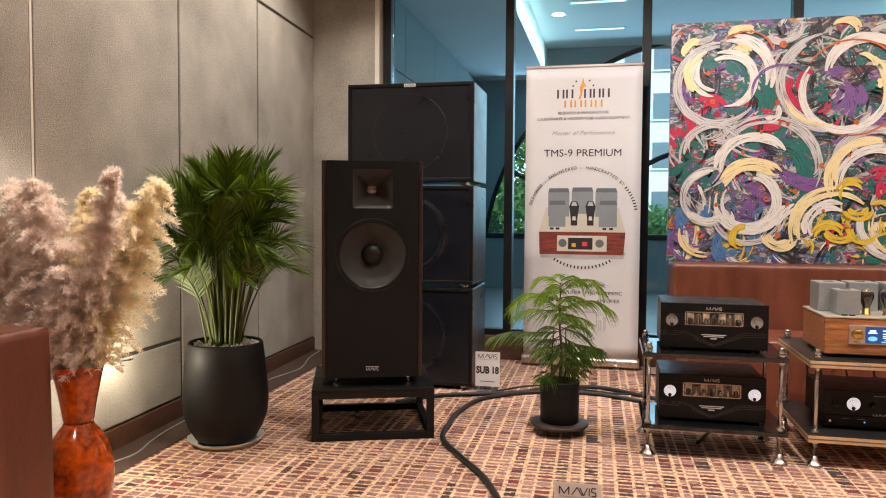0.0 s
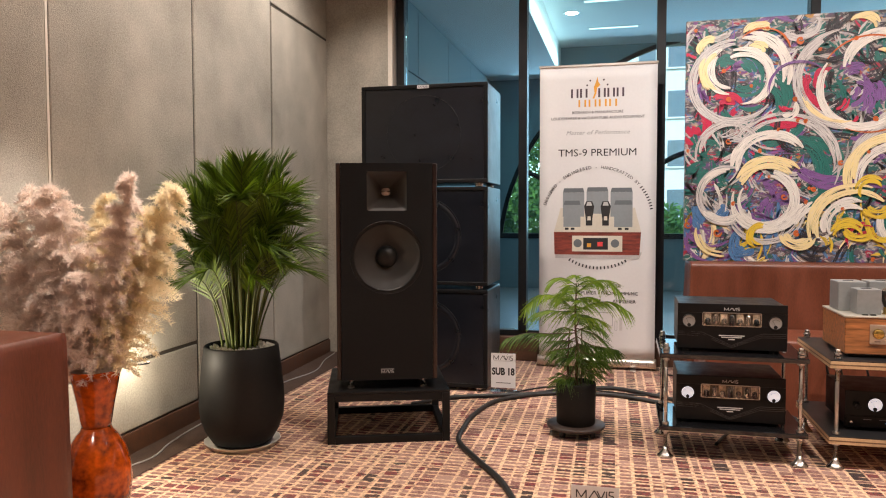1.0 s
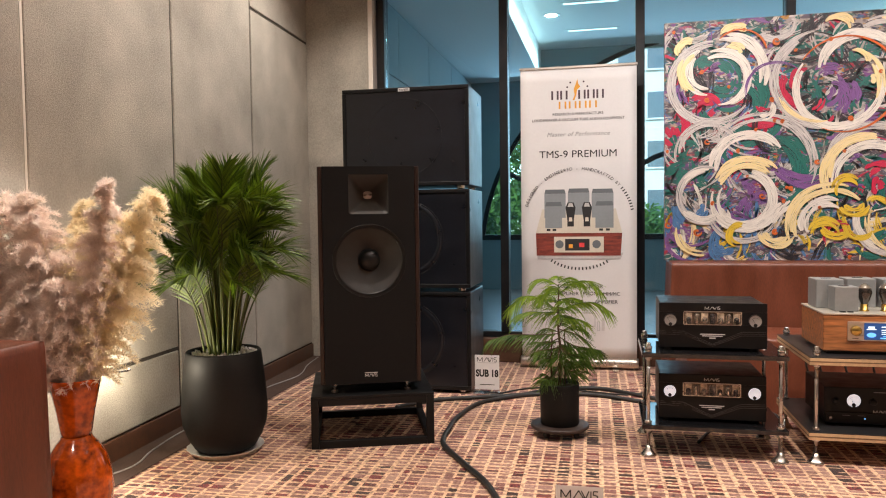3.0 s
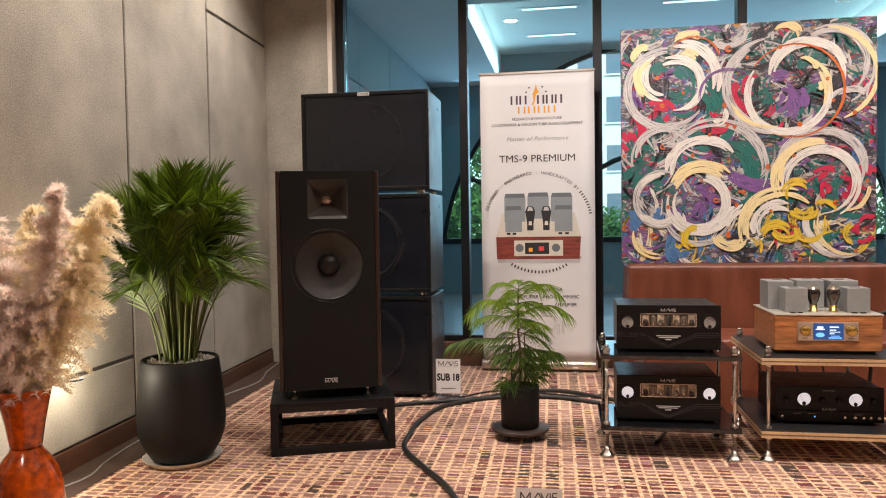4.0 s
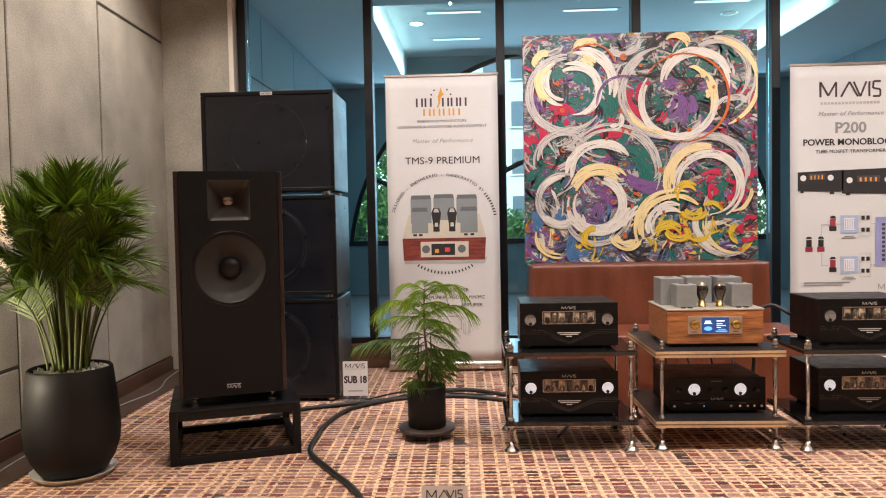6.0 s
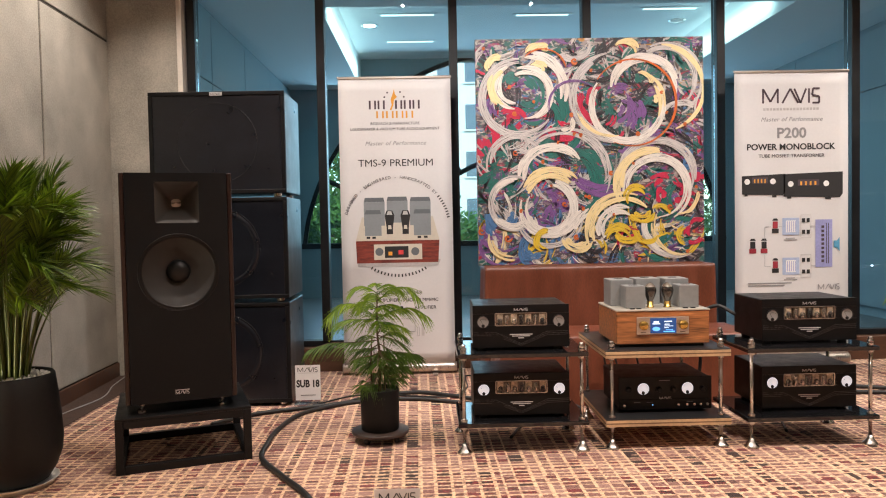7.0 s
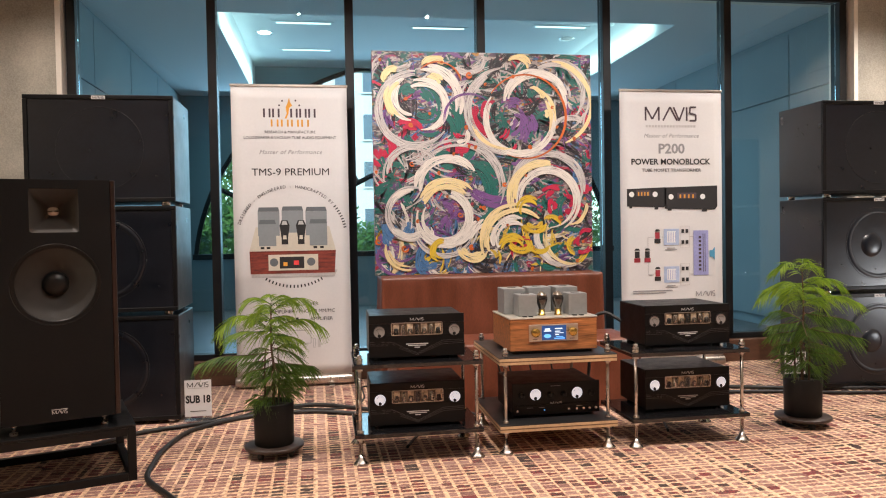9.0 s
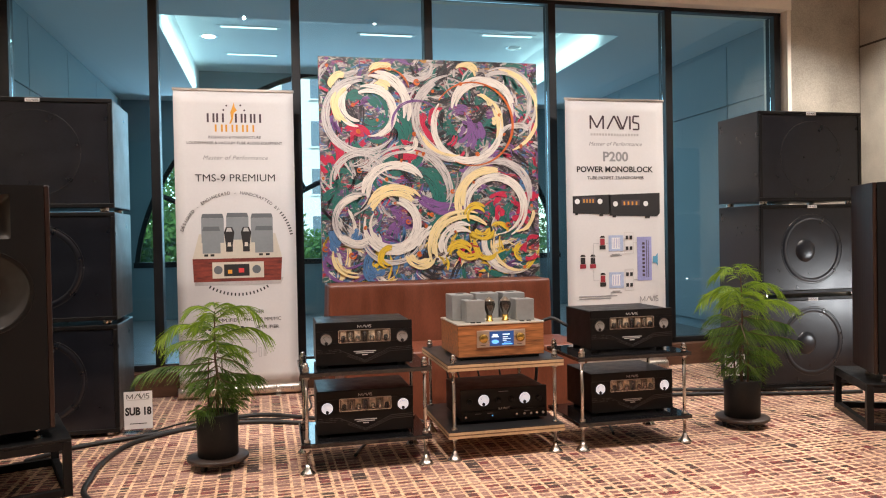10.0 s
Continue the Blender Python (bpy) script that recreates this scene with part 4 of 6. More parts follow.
M_SCREEN = glow("screen_dark_blue", (0.012, 0.05, 0.17), 0.8)
M_SCREENLIT = glow("screen_white", (0.75, 0.88, 1.0), 1.2)
M_SCREENBLUE = glow("screen_blue", (0.12, 0.38, 0.85), 1.3)
M_VALVE = pbr("smoked_valve_glass", (0.020, 0.016, 0.014), 0.05, 0.0, var=0.1, coat=1.0)
tube_amp()


def preamp():
    t = thing("preamplifier", "glossy black preamplifier with two lit meters", "amplifier", (1.724, -1.70, 0.142))
    w, d = 0.221, 0.34
    part("cover", box(-w + 0.008, w - 0.008, 0.012, d, 0.014, 0.165, 0.003), M_AMP, t)
    fp = part("front_panel", box(-w, w, 0, 0.0115, 0.014, 0.168, 0.002), M_AMP, t, "black satin front panel")
    part("lower_panel", box(-w + 0.004, w - 0.004, -0.006, -0.0005, 0.014, 0.062, 0.002), M_AMP, t)
    for x in (-0.105, 0.105):
        meter(t, x, 0.112, 0.028, True, -0.001)
    for x in (-0.175, -0.03, 0.038, 0.178):
        part("knob", lathe([(0.013, 0), (0.013, 0.013), (0.011, 0.015), (0, 0.0155)], 24, (x, -0.0002, 0.108), 'y'), M_BLACK, t, "", True)
    for x in (-0.198, 0.06, 0.10, 0.135, 0.165, 0.198):
        part("button", lathe([(0.006, 0), (0.006, 0.006), (0, 0.0065)], 16, (x, -0.0062, 0.036), 'y'), M_CHROME, t)
    part("indicator", lathe([(0.0035, 0), (0.0035, 0.001)], 12, (-0.062, -0.0062, 0.036), 'y'), M_SCREENBLUE, t, "small blue indicator light")
    wordmark("badge_mark", 0.0, 0.066, 0.056, 0.013, -0.0007, M_SILVERTXT, t)
    part("small_print", bars([(-0.03, 0.02, 0.150, 0.1525), (-0.15, -0.12, 0.048, 0.0495), (-0.09, -0.06, 0.048, 0.0495), (0.1, 0.13, 0.048, 0.0495)], -0.0063), M_GREYINK, t)
    for sx in (-1, 1):
        for y in (0.05, d - 0.05):
            part("foot", lathe([(0.018, 0.0), (0.02, 0.0135)], 16, (sx * 0.18, y, 0)), M_RUBBER, t)
    return t


preamp()

# ---- banners ----


def banner_stand(x0, x1, label):
    w = x1 - x0
    t = thing("banner_stand", label, "roll-up banner", (x0, 0.0, 0), group="roll-up banners")
    part("base", lathe([(0.0, -w - 0.012), (0.034, -w - 0.012), (0.036, -w), (0.036, 0.0), (0.034, 0.012), (0, 0.012)], 28, (0, 0, 0)), M_ALU, t, "brushed aluminium roll base", True)
    b = t.children[0]
    b.matrix_basis = Matrix.Translation((0, 0.018, 0.045)) @ pose(0, 0, 0, 0, -90, 0)
    for x in (0.14, w - 0.14):
        part("foot", box(x - 0.018, x + 0.018, -0.075, 0.10, 0.0, 0.0095, 0.002), M_ALU, t)
    bm = bmesh.new()
    n = 24
    rows = []
    for i in range(n + 1):
        z = 0.075 + (2.060 - 0.075) * i / n
        row = []
        for k in range(13):
            u = k / 12
            row.append(bm.verts.new((w * u, 0.0015 + 0.0010 * math.sin(3.1 * u + i * 0.5) * (0.3 + 0.7 * i / n), z)))
        rows.append(row)
    for a, c in zip(rows, rows[1:]):
        for k in range(12):
            bm.faces.new((a[k], a[k + 1], c[k + 1], c[k]))
    sh = part("graphic", bm, M_BANNER, t, "printed white vinyl sheet", True)
    m = sh.modifiers.new("thickness", 'SOLIDIFY')
    m.thickness = 0.0008
    part("top_rail", box(-0.006, w + 0.006, -0.006, 0.012, 2.060, 2.078, 0.004), M_ALU, t)
    part("pole", lathe([(0.009, 0.06), (0.009, 2.07)], 12, (w / 2, 0.03, 0)), M_ALU, t)
    return t, w


M_REDWOOD = pbr("printed_rosewood", (0.20, 0.035, 0.022), 0.6, var=0.5, scale=4, fine=20, stretch=(2, 1, 18))
M_PGREY = pbr("printed_grey", (0.24, 0.26, 0.27), 0.6, var=0.06)
M_PGREYD = pbr("printed_dark_grey", (0.13, 0.14, 0.15), 0.6, var=0.06)
M_PCREAM = pbr("printed_cream", (0.62, 0.56, 0.46), 0.6, var=0.05)
M_PBLUE = pbr("printed_pale_blue", (0.40, 0.47, 0.64), 0.6)
M_PLILAC = pbr("printed_lilac", (0.33, 0.33, 0.58), 0.6)
M_PRED = pbr("printed_red", (0.33, 0.03, 0.045), 0.6)
M_PSHADE = pbr("printed_shade", (0.50, 0.47, 0.45), 0.6)

ban, BW = banner_stand(0.010, 0.788, "white roll-up banner showing a valve amplifier")
YF = -0.0008


def poly(pts, y=YF, deep=0.0006):
    bm = bmesh.new()
    f = [bm.verts.new((x, y - deep, z)) for x, z in pts]
    g = [bm.verts.new((x, y, z)) for x, z in pts]
    bm.faces.new(f)
    for i in range(len(pts)):
        j = (i + 1) % len(pts)
        bm.faces.new((f[i], g[i], g[j], f[j]))
    bmesh.ops.recalc_face_normals(bm, faces=bm.faces)
    return bm


c = BW / 2
# emblem: a dark row and an orange row of plain blocks with a tapered swoosh and dots
def emblem_bars(x0_, x1_, z0_, z1_, w_, mat, label):
    """Two plain upright bars."""
    for xa in (x0_, x1_ - w_):
        part("emblem_bar", bars([(xa, xa + w_, z0_, z1_)], YF), mat, ban, label)


for k in (0, 1, 3, 4, 5):
    emblem_bars(c - 0.178 + 0.0605 * k, c - 0.178 + 0.0605 * k + 0.050, 1.852, 1.912, 0.013, M_PLUM, "dark plum emblem bar")
for k in range(4):
    emblem_bars(c - 0.128 + 0.068 * k, c - 0.128 + 0.068 * k + 0.052, 1.790, 1.838, 0.012, M_ORANGE, "orange emblem bar")
part("emblem_swoosh", poly([(c - 0.035, 1.845), (c - 0.020, 1.88), (c - 0.026, 1.92), (c - 0.012, 1.955), (c - 0.002, 1.99), (c + 0.004, 1.955), (c + 0.018, 1.935), (c - 0.004, 1.915), (c - 0.008, 1.88), (c - 0.022, 1.845)]), M_ORANGE, ban)
for x, z in ((-0.07, 1.935), (-0.05, 1.965), (0.04, 1.968), (0.065, 1.935)):
    part("emblem_dot", lathe([(0.007, 0), (0.007, 0.0008)], 5, (c + x, YF, z), 'y'), M_PLUM, ban)
lettering("print_line", "RESEARCH & MANUFACTURE", 0.026, c, 1.752, YF, M_INK, ban)
lettering("print_line", "LOUDSPEAKER & VACUUM TUBE AUDIO EQUIPMENT", 0.026, c, 1.714, YF, M_INK, ban)
lettering("print_line", "Master of Performance", 0.040, c, 1.615, YF, M_GREYINK, ban, shear=0.35, space=1.12)
lettering("print_title", "TMS-9 PREMIUM", 0.070, c, 1.478, YF, M_INK, ban, bold=0.0, wide=1.06)
# words on an arc
ARCW = "DESIGNED - ENGINEERED - HANDCRAFTED BY"
a_start, a_end = 163.0, 42.0
for i, ch in enumerate(ARCW):
    if ch == " ":
        continue
    a = a_start + (a_end - a_start) * i / (len(ARCW) - 1)
    lettering("print_letter", ch, 0.030, c + 0.365 * math.cos(radians(a)), 1.035 + 0.345 * math.sin(radians(a)), YF, M_INK, ban, rot=a - 90)
arcb = []
for k in range(9):
    a = 37.0 - k * 3.3
    p = Vector((c + 0.365 * math.cos(radians(a)), 1.035 + 0.345 * math.sin(radians(a))))
    d = Vector((math.cos(radians(a)), math.sin(radians(a))))
    arcb.append((p - d * 0.010, p + d * 0.010))
part("small_print", strokes(arcb, 0.008, YF), M_INK, ban)
arcb = []
for k in range(17):
    a = 238.0 + k * 3.9
    p = Vector((c + 0.01 + 0.36 * math.cos(radians(a)), 1.055 + 0.36 * math.sin(radians(a))))
    d = Vector((math.cos(radians(a)), math.sin(radians(a))))
    arcb.append((p - d * 0.010, p + d * 0.010))
part("small_print", strokes(arcb, 0.009, YF), M_INK, ban)
# printed valve amplifier
pz = 0.785
part("print_shadow", poly([(0.11, pz - 0.025), (0.67, pz - 0.025), (0.69, pz + 0.02), (0.11, pz + 0.01)], YF), M_PSHADE, ban)
part("print_case", poly([(0.105, pz), (0.672, pz), (0.682, pz + 0.155), (0.100, pz + 0.155)], YF - 0.0007), M_REDWOOD, ban, "printed rosewood case")
part("print_top", poly([(0.100, pz + 0.156), (0.682, pz + 0.156), (0.640, pz + 0.32), (0.145, pz + 0.32)], YF - 0.0007), M_PCREAM, ban)
for x0_, x1_, z0_, z1_, kk in ((0.16, 0.305, 0.26, 0.455, 0), (0.320, 0.465, 0.28, 0.46, 0), (0.48, 0.625, 0.26, 0.455, 0), (0.165, 0.28, 0.19, 0.37, 1), (0.505, 0.625, 0.19, 0.37, 1)):
    y_ = YF - 0.0014 - 0.0007 * kk
    part("print_cover", poly([(x0_, pz + z0_), (x1_, pz + z0_), (x1_, pz + z1_ - 0.03), (x0_, pz + z1_ - 0.03)], y_), M_PGREY, ban)
    part("print_cover", poly([(x0_, pz + z1_ - 0.0295), (x1_, pz + z1_ - 0.0295), (x1_ - 0.008, pz + z1_), (x0_ + 0.008, pz + z1_)], y_), M_PGREYD, ban)
for x in (0.338, 0.448):
    part("print_valve", poly([(x - 0.022, pz + 0.20), (x + 0.022, pz + 0.20), (x + 0.022, pz + 0.245), (x + 0.034, pz + 0.33), (x + 0.02, pz + 0.365), (x - 0.02, pz + 0.365), (x - 0.034, pz + 0.33), (x - 0.022, pz + 0.245)], YF - 0.0028), M_INK, ban)
    part("print_valve", poly([(x - 0.012, pz + 0.235), (x + 0.012, pz + 0.235), (x + 0.01, pz + 0.262), (x - 0.01, pz + 0.262)], YF - 0.0035), M_PCREAM, ban)
    part("print_valve", poly([(x - 0.02, pz + 0.335), (x + 0.02, pz + 0.335), (x + 0.012, pz + 0.36), (x - 0.012, pz + 0.36)], YF - 0.0035), M_PSHADE, ban)
for x in (0.175, 0.215, 0.53, 0.575):
    part("print_switch", bars([(x, x + 0.025, pz + 0.170, pz + 0.185)], YF - 0.0014), M_INK, ban)
part("print_panel", poly([(0.225, pz + 0.022), (0.56, pz + 0.022), (0.56, pz + 0.130), (0.225, pz + 0.130)], YF - 0.0014), M_PCREAM, ban)
part("print_screen", poly([(0.30, pz + 0.035), (0.465, pz + 0.035), (0.465, pz + 0.115), (0.30, pz + 0.115)], YF - 0.0021), M_INK, ban)
part("print_screen", bars([(0.395, 0.43, pz + 0.058, pz + 0.088)], YF - 0.0028), pbr("printed_bright_red", (0.65, 0.05, 0.05), 0.6), ban)
part("print_screen", bars([(0.325, 0.352, pz + 0.052, pz + 0.078)], YF - 0.0028), M_ORANGE, ban)
for x in (0.262, 0.512):
    part("print_knob", lathe([(0.028, 0), (0.028, 0.0006)], 28, (x, YF - 0.0021, pz + 0.078), 'y'), M_PGREYD, ban)
lettering("print_line", "TUBE MUSIC SERVER", 0.034, 0.40, 0.573, YF, M_INK, ban)
lettering("print_line", "PREAMPLIFIER - PHONO MM/MC", 0.034, 0.425, 0.522, YF, M_INK, ban)
lettering("print_line", "AMPLIFIER", 0.034, 0.575, 0.468, YF, M_INK, ban)
part("small_print", bars([(0.16 + 0.03 * k, 0.178 + 0.03 * k, 0.458, 0.480) for k in range(9)], YF), M_INK, ban)
part("print_frame", strokes([((0.34, 0.30), (0.50, 0.30)), ((0.50, 0.30), (0.50, 0.39)), ((0.50, 0.39), (0.34, 0.39)), ((0.34, 0.39), (0.34, 0.30))], 0.003, YF), M_GREYINK, ban)
part("small_print", bars([(0.545, 0.565, 0.27, 0.36)], YF), M_PSHADE, ban)
part("print_frame", strokes([((0.515, 0.27), (0.53, 0.27)), ((0.53, 0.27), (0.53, 0.33)), ((0.53, 0.33), (0.515, 0.33)), ((0.515, 0.33), (0.515, 0.27))], 0.002, YF), M_GREYINK, ban)

ban, BW = banner_stand(2.772, 3.576, "white roll-up banner with a circuit diagram")
c = BW / 2
wordmark("emblem_mark", c, 1.868, 0.40, 0.10, YF, M_PLUM, ban)
part("small_print", bars([(c - 0.20 + 0.0235 * k, c - 0.183 + 0.0235 * k, 1.768, 1.785) for k in range(17)], YF), M_PSHADE, ban)
lettering("print_line", "Master of Performance", 0.042, c, 1.705, YF, M_GREYINK, ban, shear=0.35, space=1.1)
lettering("print_title", "P200", 0.100, c, 1.607, YF, M_GREYINK, ban, bold=0.0025, wide=1.05)
lettering("print_line", "POWER MONOBLOCK", 0.060, c - 0.005, 1.512, YF, M_INK, ban, bold=0.0014, wide=1.02)
lettering("print_line", "TUBE MOSFET TRANSFORMER", 0.034, c, 1.450, YF, M_INK, ban, wide=1.02)
for x0_, x1_, z0_, z1_ in ((0.05, 0.355, 1.185, 1.325), (0.345, 0.765, 1.165, 1.335)):
    wq = x1_ - x0_
    part("print_amplifier", poly([(x0_, z0_), (x1_ - 0.05 * wq, z0_ - 0.01), (x1_, z0_ + 0.015), (x1_, z1_), (x0_, z1_ - 0.012)], YF), M_INK, ban, "printed black amplifier")
    for u in (0.12, 0.72):
        part("print_meter", lathe([(0.020, 0), (0.020, 0.0006)], 24, (x0_ + u * wq, YF - 0.0007, z0_ + 0.088), 'y'), M_WHITE, ban)
    part("print_window", bars([(x0_ + 0.24 * wq, x0_ + 0.60 * wq, z0_ + 0.075, z0_ + 0.118)], YF - 0.0007), M_PLUM, ban)
    part("print_window", bars([(x0_ + (0.28 + 0.08 * k) * wq, x0_ + (0.31 + 0.08 * k) * wq, z0_ + 0.078, z0_ + 0.105) for k in range(4)], YF - 0.0014), M_ORANGE, ban)
    part("print_foot", bars([(x0_ + 0.06 * wq, x0_ + 0.13 * wq, z0_ - 0.014, z0_), (x0_ + 0.7 * wq, x0_ + 0.8 * wq, z0_ - 0.024, z0_ - 0.008)], YF), M_INK, ban)
# circuit diagram
for zc_ in (0.955, 0.675):
    part("diagram_block", bars([(0.335, 0.455, zc_ - 0.06, zc_ + 0.06)], YF), M_PBLUE, ban)
    part("diagram_block", bars([(0.36, 0.43, zc_ - 0.042, zc_ + 0.042)], YF - 0.0009), M_WHITE, ban)
    part("diagram_wiring", bars([(0.368 + 0.014 * k, 0.372 + 0.014 * k, zc_ - 0.036, zc_ + 0.036) for k in range(5)], YF - 0.0018), M_PLILAC, ban)
    part("diagram_caption", bars([(0.36, 0.425, zc_ - 0.086, zc_ - 0.080), (0.345, 0.44, zc_ - 0.098, zc_ - 0.092)], YF), M_GREYINK, ban)
    for zz in (zc_ + 0.042, zc_ - 0.04):
        part("diagram_transistor", bars([(0.475, 0.497, zz - 0.014, zz + 0.014), (0.508, 0.530, zz - 0.014, zz + 0.014)], YF), M_INK, ban)
    part("diagram_frame", strokes([((0.466, zc_ - 0.08), (0.538, zc_ - 0.08)), ((0.538, zc_ - 0.08), (0.538, zc_ + 0.08)), ((0.538, zc_ + 0.08), (0.466, zc_ + 0.08)), ((0.466, zc_ + 0.08), (0.466, zc_ - 0.08))], 0.0018, YF), M_PSHADE, ban)
for x, z in ((0.285, 0.955), (0.285, 0.675), (0.125, 0.815), (0.205, 0.815)):
    part("diagram_valve", bars([(x - 0.018, x + 0.018, z - 0.012, z + 0.036)], YF), M_PRED if z != 0.815 else M_INK, ban)
    part("diagram_valve", bars([(x - 0.024, x + 0.024, z - 0.045, z - 0.014)], YF), M_INK if z != 0.815 else M_PRED, ban)
    part("diagram_valve", poly([(x - 0.022, z + 0.043), (x + 0.022, z + 0.043), (x + 0.012, z + 0.058), (x - 0.012, z + 0.058)]), M_INK, ban)
part("diagram_block", bars([(0.57, 0.69, 0.665, 1.0)], YF), M_PLILAC, ban)
part("diagram_wiring", bars([(0.645, 0.650, 0.69, 0.975), (0.660, 0.665, 0.69, 0.975)] + [(0.612, 0.632, 0.70 + 0.03 * k, 0.718 + 0.03 * k) for k in range(9)], YF - 0.0009), M_PLUM, ban)
part("diagram_wiring", strokes([((0.21, 0.84), (0.21, 0.955)), ((0.21, 0.955), (0.255, 0.955)), ((0.21, 0.76), (0.21, 0.675)), ((0.21, 0.675), (0.255, 0.675)), ((0.31, 0.955), (0.33, 0.955)), ((0.54, 0.955), (0.57, 0.955)), ((0.54, 0.675), (0.57, 0.675))], 0.002, YF), M_GREYINK, ban)
part("diagram_cone", poly([(0.70, 0.80), (0.722, 0.80), (0.742, 0.775), (0.742, 0.875), (0.722, 0.85), (0.70, 0.85)]), pbr("printed_sky_blue", (0.10, 0.33, 0.50), 0.6), ban)
part("small_print", bars([(0.09, 0.40, 0.553, 0.561), (0.09, 0.35, 0.536, 0.544)], YF), M_GREYINK, ban)
wordmark("emblem_mark", 0.665, 0.525, 0.15, 0.038, YF, M_GREYINK, ban)
# the print sits a little higher on this sheet
for ob in ban.children:
    if ob.name.split(".")[0] not in ("base", "foot", "graphic", "top_rail", "pole"):
        ob.location.z = 0.030

# ---- painting ----


def paint_ground():
    """The canvas: layered patches of teal, plum, red, blue and ochre paint."""
    m = bpy.data.materials.new("painted_canvas")
    m.use_nodes = True
    nt = m.node_tree
    b = nt.nodes["Principled BSDF"]
    b.inputs["Roughness"].default_value = 0.5
    L = nt.links.new
    tc = nt.nodes.new("ShaderNodeTexCoord")
    last = None
    layers = [((0.045, 0.035, 0.045), 0, 0, 0), ((0.10, 0.075, 0.09), 5, 0.50, 1), ((0.020, 0.10, 0.09), 6, 0.53, 2), ((0.16, 0.055, 0.19), 5, 0.58, 3), ((0.36, 0.02, 0.045), 7, 0.62, 4),
              ((0.05, 0.14, 0.30), 8, 0.62, 5), ((0.32, 0.27, 0.25), 11, 0.58, 6), ((0.42, 0.20, 0.03), 13, 0.665, 7), ((0.42, 0.38, 0.34), 22, 0.60, 8)]
    for col, scl, thr, seed in layers:
        if last is None:
            rgb = nt.nodes.new("ShaderNodeRGB")
            rgb.outputs[0].default_value = (*col, 1)
            last = rgb.outputs[0]
            continue
        mp = nt.nodes.new("ShaderNodeMapping")
        mp.inputs["Location"].default_value = (seed * 3.1, seed * 1.7, seed * 5.3)
        mp.inputs["Rotation"].default_value = (0, seed * 0.7, 0)
        mp.inputs["Scale"].default_value = (1, 1, 1.9)
        L(tc.outputs["Object"], mp.inputs[0])
        n = nt.nodes.new("ShaderNodeTexNoise")
        n.inputs["Scale"].default_value = scl
        n.inputs["Detail"].default_value = 4
        n.inputs["Distortion"].default_value = 1.4
        L(mp.outputs[0], n.inputs["Vector"])
        r = nt.nodes.new("ShaderNodeMapRange")
        r.inputs[1].default_value, r.inputs[2].default_value = thr - 0.04, thr + 0.04
        L(n.outputs[0], r.inputs[0])
        mx = nt.nodes.new("ShaderNodeMix")
        mx.data_type = 'RGBA'
        mx.inputs[7].default_value = (*col, 1)
        L(r.outputs[0], mx.inputs[0])
        L(last, mx.inputs[6])
        last = mx.outputs[2]
    L(last, b.inputs["Base Color"])
    n = nt.nodes.new("ShaderNodeTexNoise")
    n.inputs["Scale"].default_value = 60
    L(tc.outputs["Object"], n.inputs["Vector"])
    bp = nt.nodes.new("ShaderNodeBump")
    bp.inputs["Strength"].default_value = 0.5
    bp.inputs["Distance"].default_value = 0.004
    L(n.outputs[0], bp.inputs["Height"])
    L(bp.outputs[0], b.inputs["Normal"])
    return m


def brush(name, col, col2, gap):
    """Dry-brush paint: bristle streaks along the stroke (U), with bare gaps."""
    m = bpy.data.materials.new(name)
    m.use_nodes = True
    nt = m.node_tree
    b = nt.nodes["Principled BSDF"]
    b.inputs["Roughness"].default_value = 0.45
    L = nt.links.new
    uv = nt.nodes.new("ShaderNodeUVMap")
    mp = nt.nodes.new("ShaderNodeMapping")
    mp.inputs["Scale"].default_value = (2.2, 26, 1)
    L(uv.outputs[0], mp.inputs[0])
    n = nt.nodes.new("ShaderNodeTexNoise")
    n.inputs["Scale"].default_value = 1.0
    n.inputs["Detail"].default_value = 4
    L(mp.outputs[0], n.inputs["Vector"])
    rp = nt.nodes.new("ShaderNodeValToRGB")
    rp.color_ramp.elements[0].position, rp.color_ramp.elements[1].position = 0.36, 0.62
    rp.color_ramp.elements[0].color = (*col2, 1)
    rp.color_ramp.elements[1].color = (*col, 1)
    L(n.outputs[0], rp.inputs[0])
    L(rp.outputs[0], b.inputs["Base Color"])
    if gap:
        mp2 = nt.nodes.new("ShaderNodeMapping")
        mp2.inputs["Scale"].default_value = (1.6, 17, 1)
        mp2.inputs["Location"].default_value = (4, 7, 0)
        L(uv.outputs[0], mp2.inputs[0])
        n2 = nt.nodes.new("ShaderNodeTexNoise")
        n2.inputs["Detail"].default_value = 5
        n2.inputs["Scale"].default_value = 1.0
        L(mp2.outputs[0], n2.inputs["Vector"])
        mr = nt.nodes.new("ShaderNodeMapRange")
        mr.inputs[1].default_value, mr.inputs[2].default_value = gap - 0.06, gap + 0.06
        L(n2.outputs[0], mr.inputs[0])
        L(mr.outputs[0], b.inputs["Alpha"])
    bp = nt.nodes.new("ShaderNodeBump")
    bp.inputs["Strength"].default_value = 0.6
    bp.inputs["Distance"].default_value = 0.003
    L(n.outputs[0], bp.inputs["Height"])
    L(bp.outputs[0], b.inputs["Normal"])
    return m


